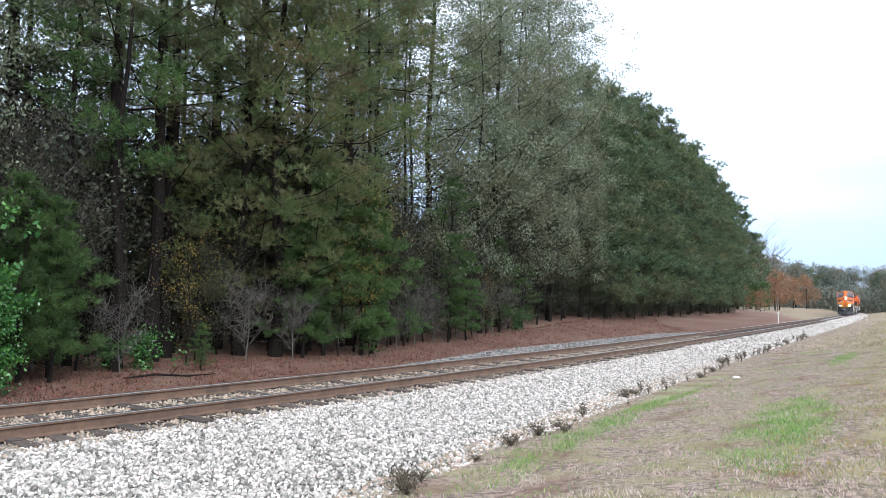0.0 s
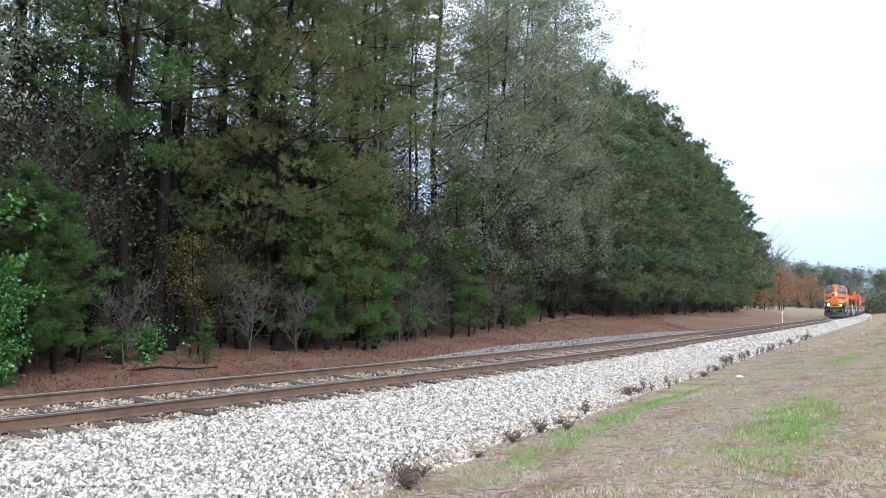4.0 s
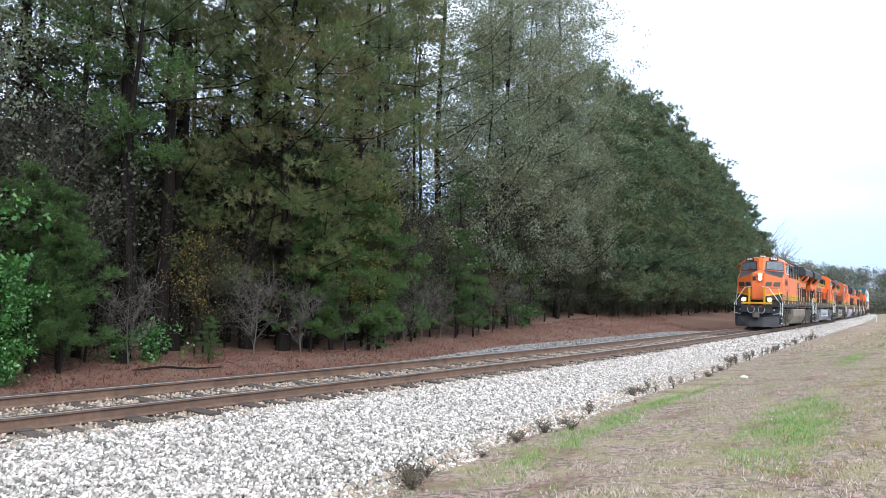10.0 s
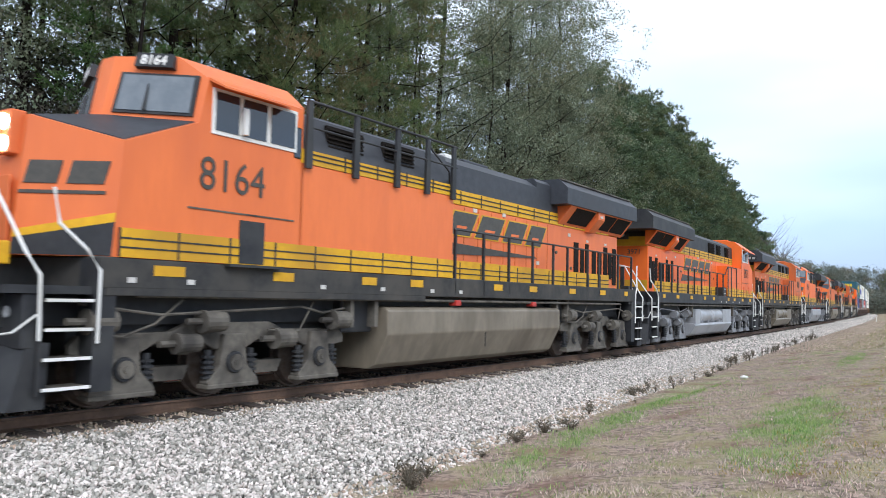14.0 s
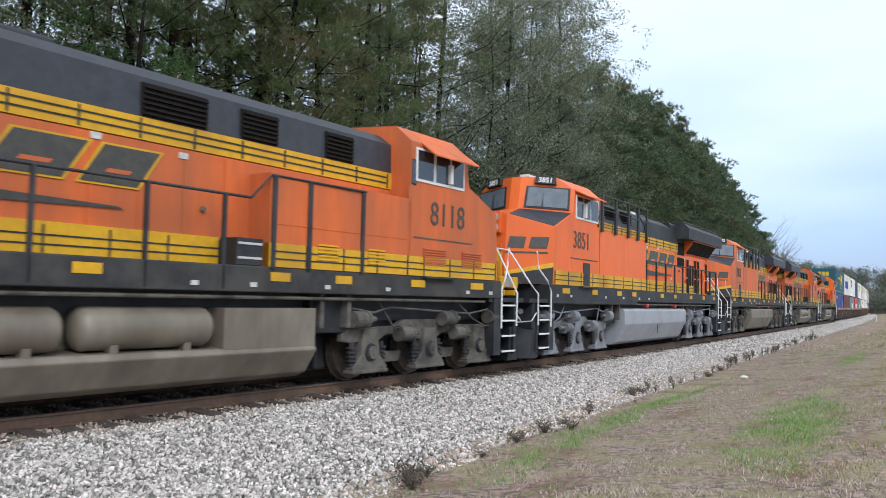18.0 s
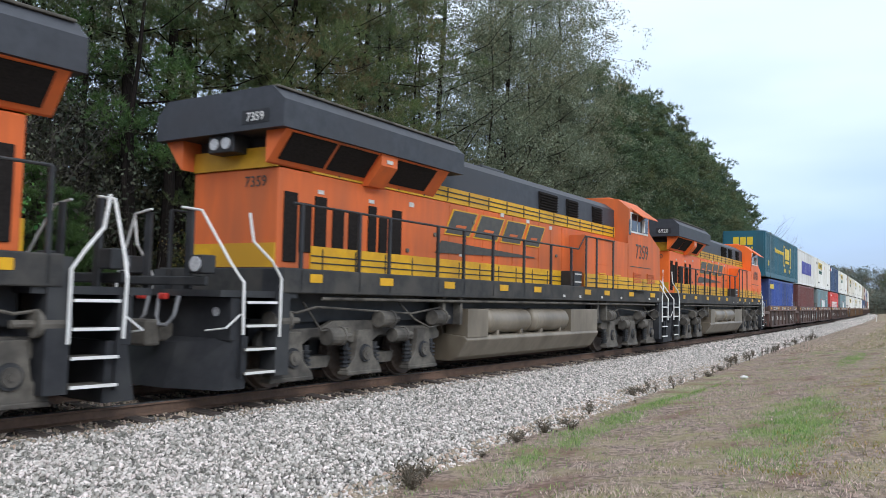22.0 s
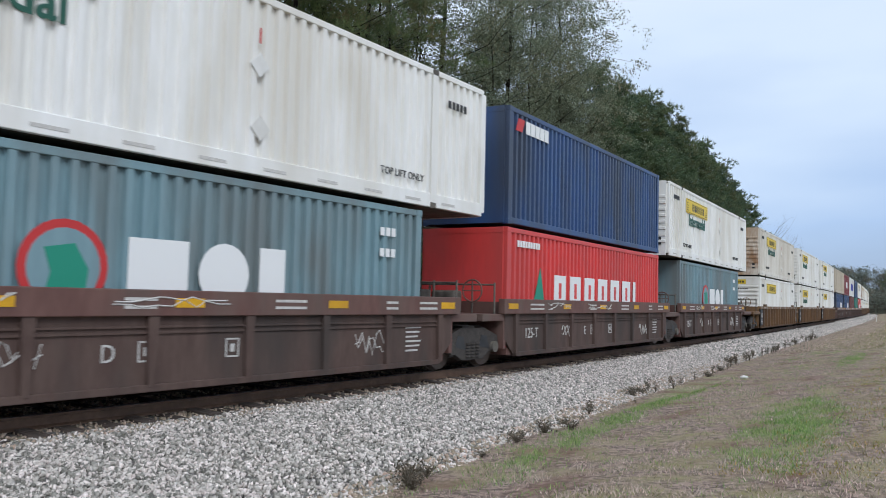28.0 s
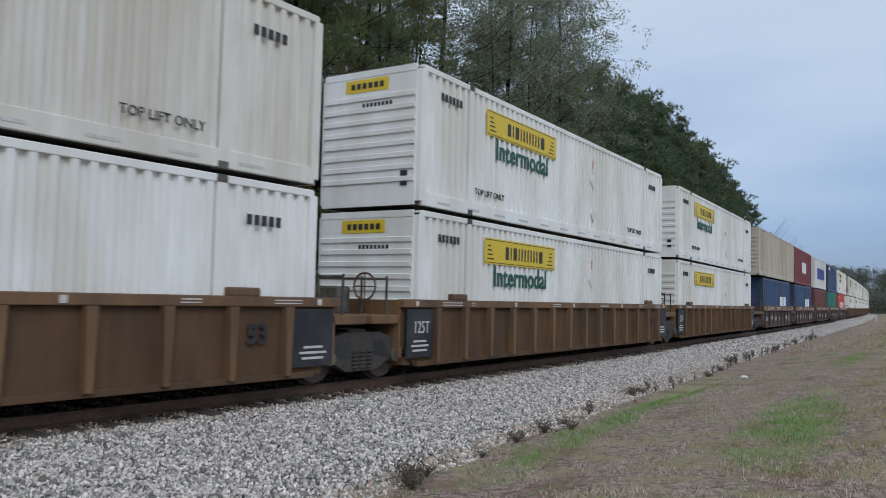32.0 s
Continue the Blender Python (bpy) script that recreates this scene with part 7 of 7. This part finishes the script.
def weed(label, H, R, n, seed):
    rng = np.random.default_rng(seed)
    root = thing("weed", label, "weed", "weeds along the ballast")
    bm = bmesh.new()
    for i in range(n):
        a, l = rng.random() * 6.283, 0.3 + 0.7 * rng.random()
        tip = Vector((math.cos(a) * R * l * (0.3 + 0.7 * rng.random()), math.sin(a) * R * l * (0.3 + 0.7 * rng.random()), H * l))
        mid = tip * 0.5 + Vector((0, 0, 0.12 * H))
        tube(bm, [(0, 0, -0.03), mid, tip], [.005, .0035, .002], 3)
    part("stem", bm, LEAF["weed"], root)
    C = np.stack([rng.normal(size=n * 2) * R * .35, rng.normal(size=n * 2) * R * .35, H * (.1 + .8 * rng.random(n * 2))], axis=1)
    tagged(flat_mesh("leaf_mass", leaf_cards(C, rng, 3, 0.035, 0.02, 0.0), None, LEAF["weed"], root), kind="stuff")
    return root


W_big = weed("dark dried weed clump at the ballast's edge", 0.26, 0.30, 50, 61)
W_tall = weed("tall dry brown weed stalks standing alone", 0.34, 0.09, 12, 62)


def toe(s):
    return toe_at(s) + 0.05


def set_weed(ob, s, u, sc, first=False):
    z = max(ground_height(s, u), bed_height(s, u))
    m = Matrix.Translation(T(s, u, z - 0.01)) @ Euler((0, 0, s * 7.7)).to_matrix().to_4x4()
    if first:
        ob.matrix_basis = m
    else:
        ob = copy_thing(ob, m)
    ob.scale = (sc, sc, sc)


for i, (s, u, sc) in enumerate([(7.2, 5.35, 1.0), (6.9, 5.6, 0.8), (7.6, 5.3, .6), (11.3, 4.95, 0.8), (17.4, 4.15, 0.9), (18.0, 4.15, .7), (29.8, 3.6, 1.0)]):
    set_weed(W_big, s, u, sc, i == 0)
for i, (s, sc) in enumerate([(13.8, 1.0), (14.1, .8), (18.6, 1.1), (18.9, .9), (20.7, .8), (21.2, .7), (25.4, .8), (26.3, .7), (29.9, 1.3), (30.3, .9), (31.0, 1.0), (32.2, 1.2), (33.5, 1.1), (35.0, .9), (36.4, 1.3), (38.0, 1.0), (40.0, 1.3), (42.0, 1.1), (45.0, 1.4), (49.0, 1.4), (54.0, 1.3), (60, 1.5)]):
    set_weed(W_tall, s, toe(s) + 0.12 * math.sin(s * 3), sc, i == 0)

rngG = random.Random(15)
for i in range(34):
    s = 8 + 52 * rngG.random()
    set_weed(W_tall if i % 3 else W_big, s, toe(s) - 0.1 + 0.35 * rngG.random(), 0.35 + 0.5 * rngG.random() + (0.3 if s > 28 else 0))

# small things by the line
post = thing("marker_post", "white-topped marker post beside the track", "post")
part("pole", cyl(bmesh.new(), (0, 0, -.3), (0, 0, 1.2), .05, 10), M["white"], post)
part("cap", B(-.11, .11, -.11, .11, 1.2, 1.5, bevel=.03), M["white"], post)
post.matrix_basis = Matrix.Translation(T(105.4, -3.9, ground_height(105.4, -3.9)))
plant_post = copy_thing(post, Matrix.Translation(T(146, 4.7, ground_height(146, 4.7) - 0.5)))
pole = thing("wooden_pole", "weathered brown wooden pole beside the track", "pole")
part("shaft", cyl(bmesh.new(), (0, 0, -.3), (0, 0, 3.1), .09, 10, .075), M["bark_grey"], pole)
pole.matrix_basis = Matrix.Translation(T(140, -8.0, ground_height(140, -8.0)))
litter = thing("litter", "crumpled scrap of white litter lying in the grass", "litter")
lb = bmesh.new()
bmesh.ops.create_icosphere(lb, subdivisions=2, radius=0.09)
for v in lb.verts:
    v.co = Vector((v.co.x * 1.3, v.co.y, v.co.z * .6)) * (1 + .5 * noise.noise(v.co * 25))
part("scrap", lb, M["white"], litter)
litter.matrix_basis = Matrix.Translation(T(23.6, 5.28, ground_height(23.6, 5.28) + .04))
log = thing("fallen_branch", "dead fallen branch on the red clay", "branch")
part("limb", tube(bmesh.new(), [(-1.1, 0, .05), (-.3, .1, .12), (.5, 0, .06), (1.2, -.15, .1)], [.03, .035, .028, .012], 6), M["bark"], log)
part("twig", tube(bmesh.new(), [(.1, .05, .1), (.4, .4, .3)], [.015, .006], 5), M["bark"], log)
log.matrix_basis = Matrix.Translation(T(13.4, -6.6, ground_height(13.4, -6.6))) @ Euler((0, 0, 1.2)).to_matrix().to_4x4()


# ---- movement: the whole train rolls towards and past the camera ----
def front_at(t):
    """Where the train's front stands along the track at t seconds."""
    return 196.5 - 13.7193 * t - 0.02746 * (t - 20) ** 2 - 0.3 * min(max((t - 24) / 6, 0), 1)


def motions():
    for item in TRAIN:
        ob, back, turned = item[:3]
        lift = item[3] if len(item) > 3 else 0.0
        loco = len(item) == 3
        rows = []
        for i in range(33):
            s = front_at(i) + back
            x, y, th = bend(s)
            rz = math.degrees(th) + (90 if (not loco or turned) else -90)
            rows.append((float(i), pose(x, y, lift, 0, 0, rz)))
        walk(ob, rows)


motions()
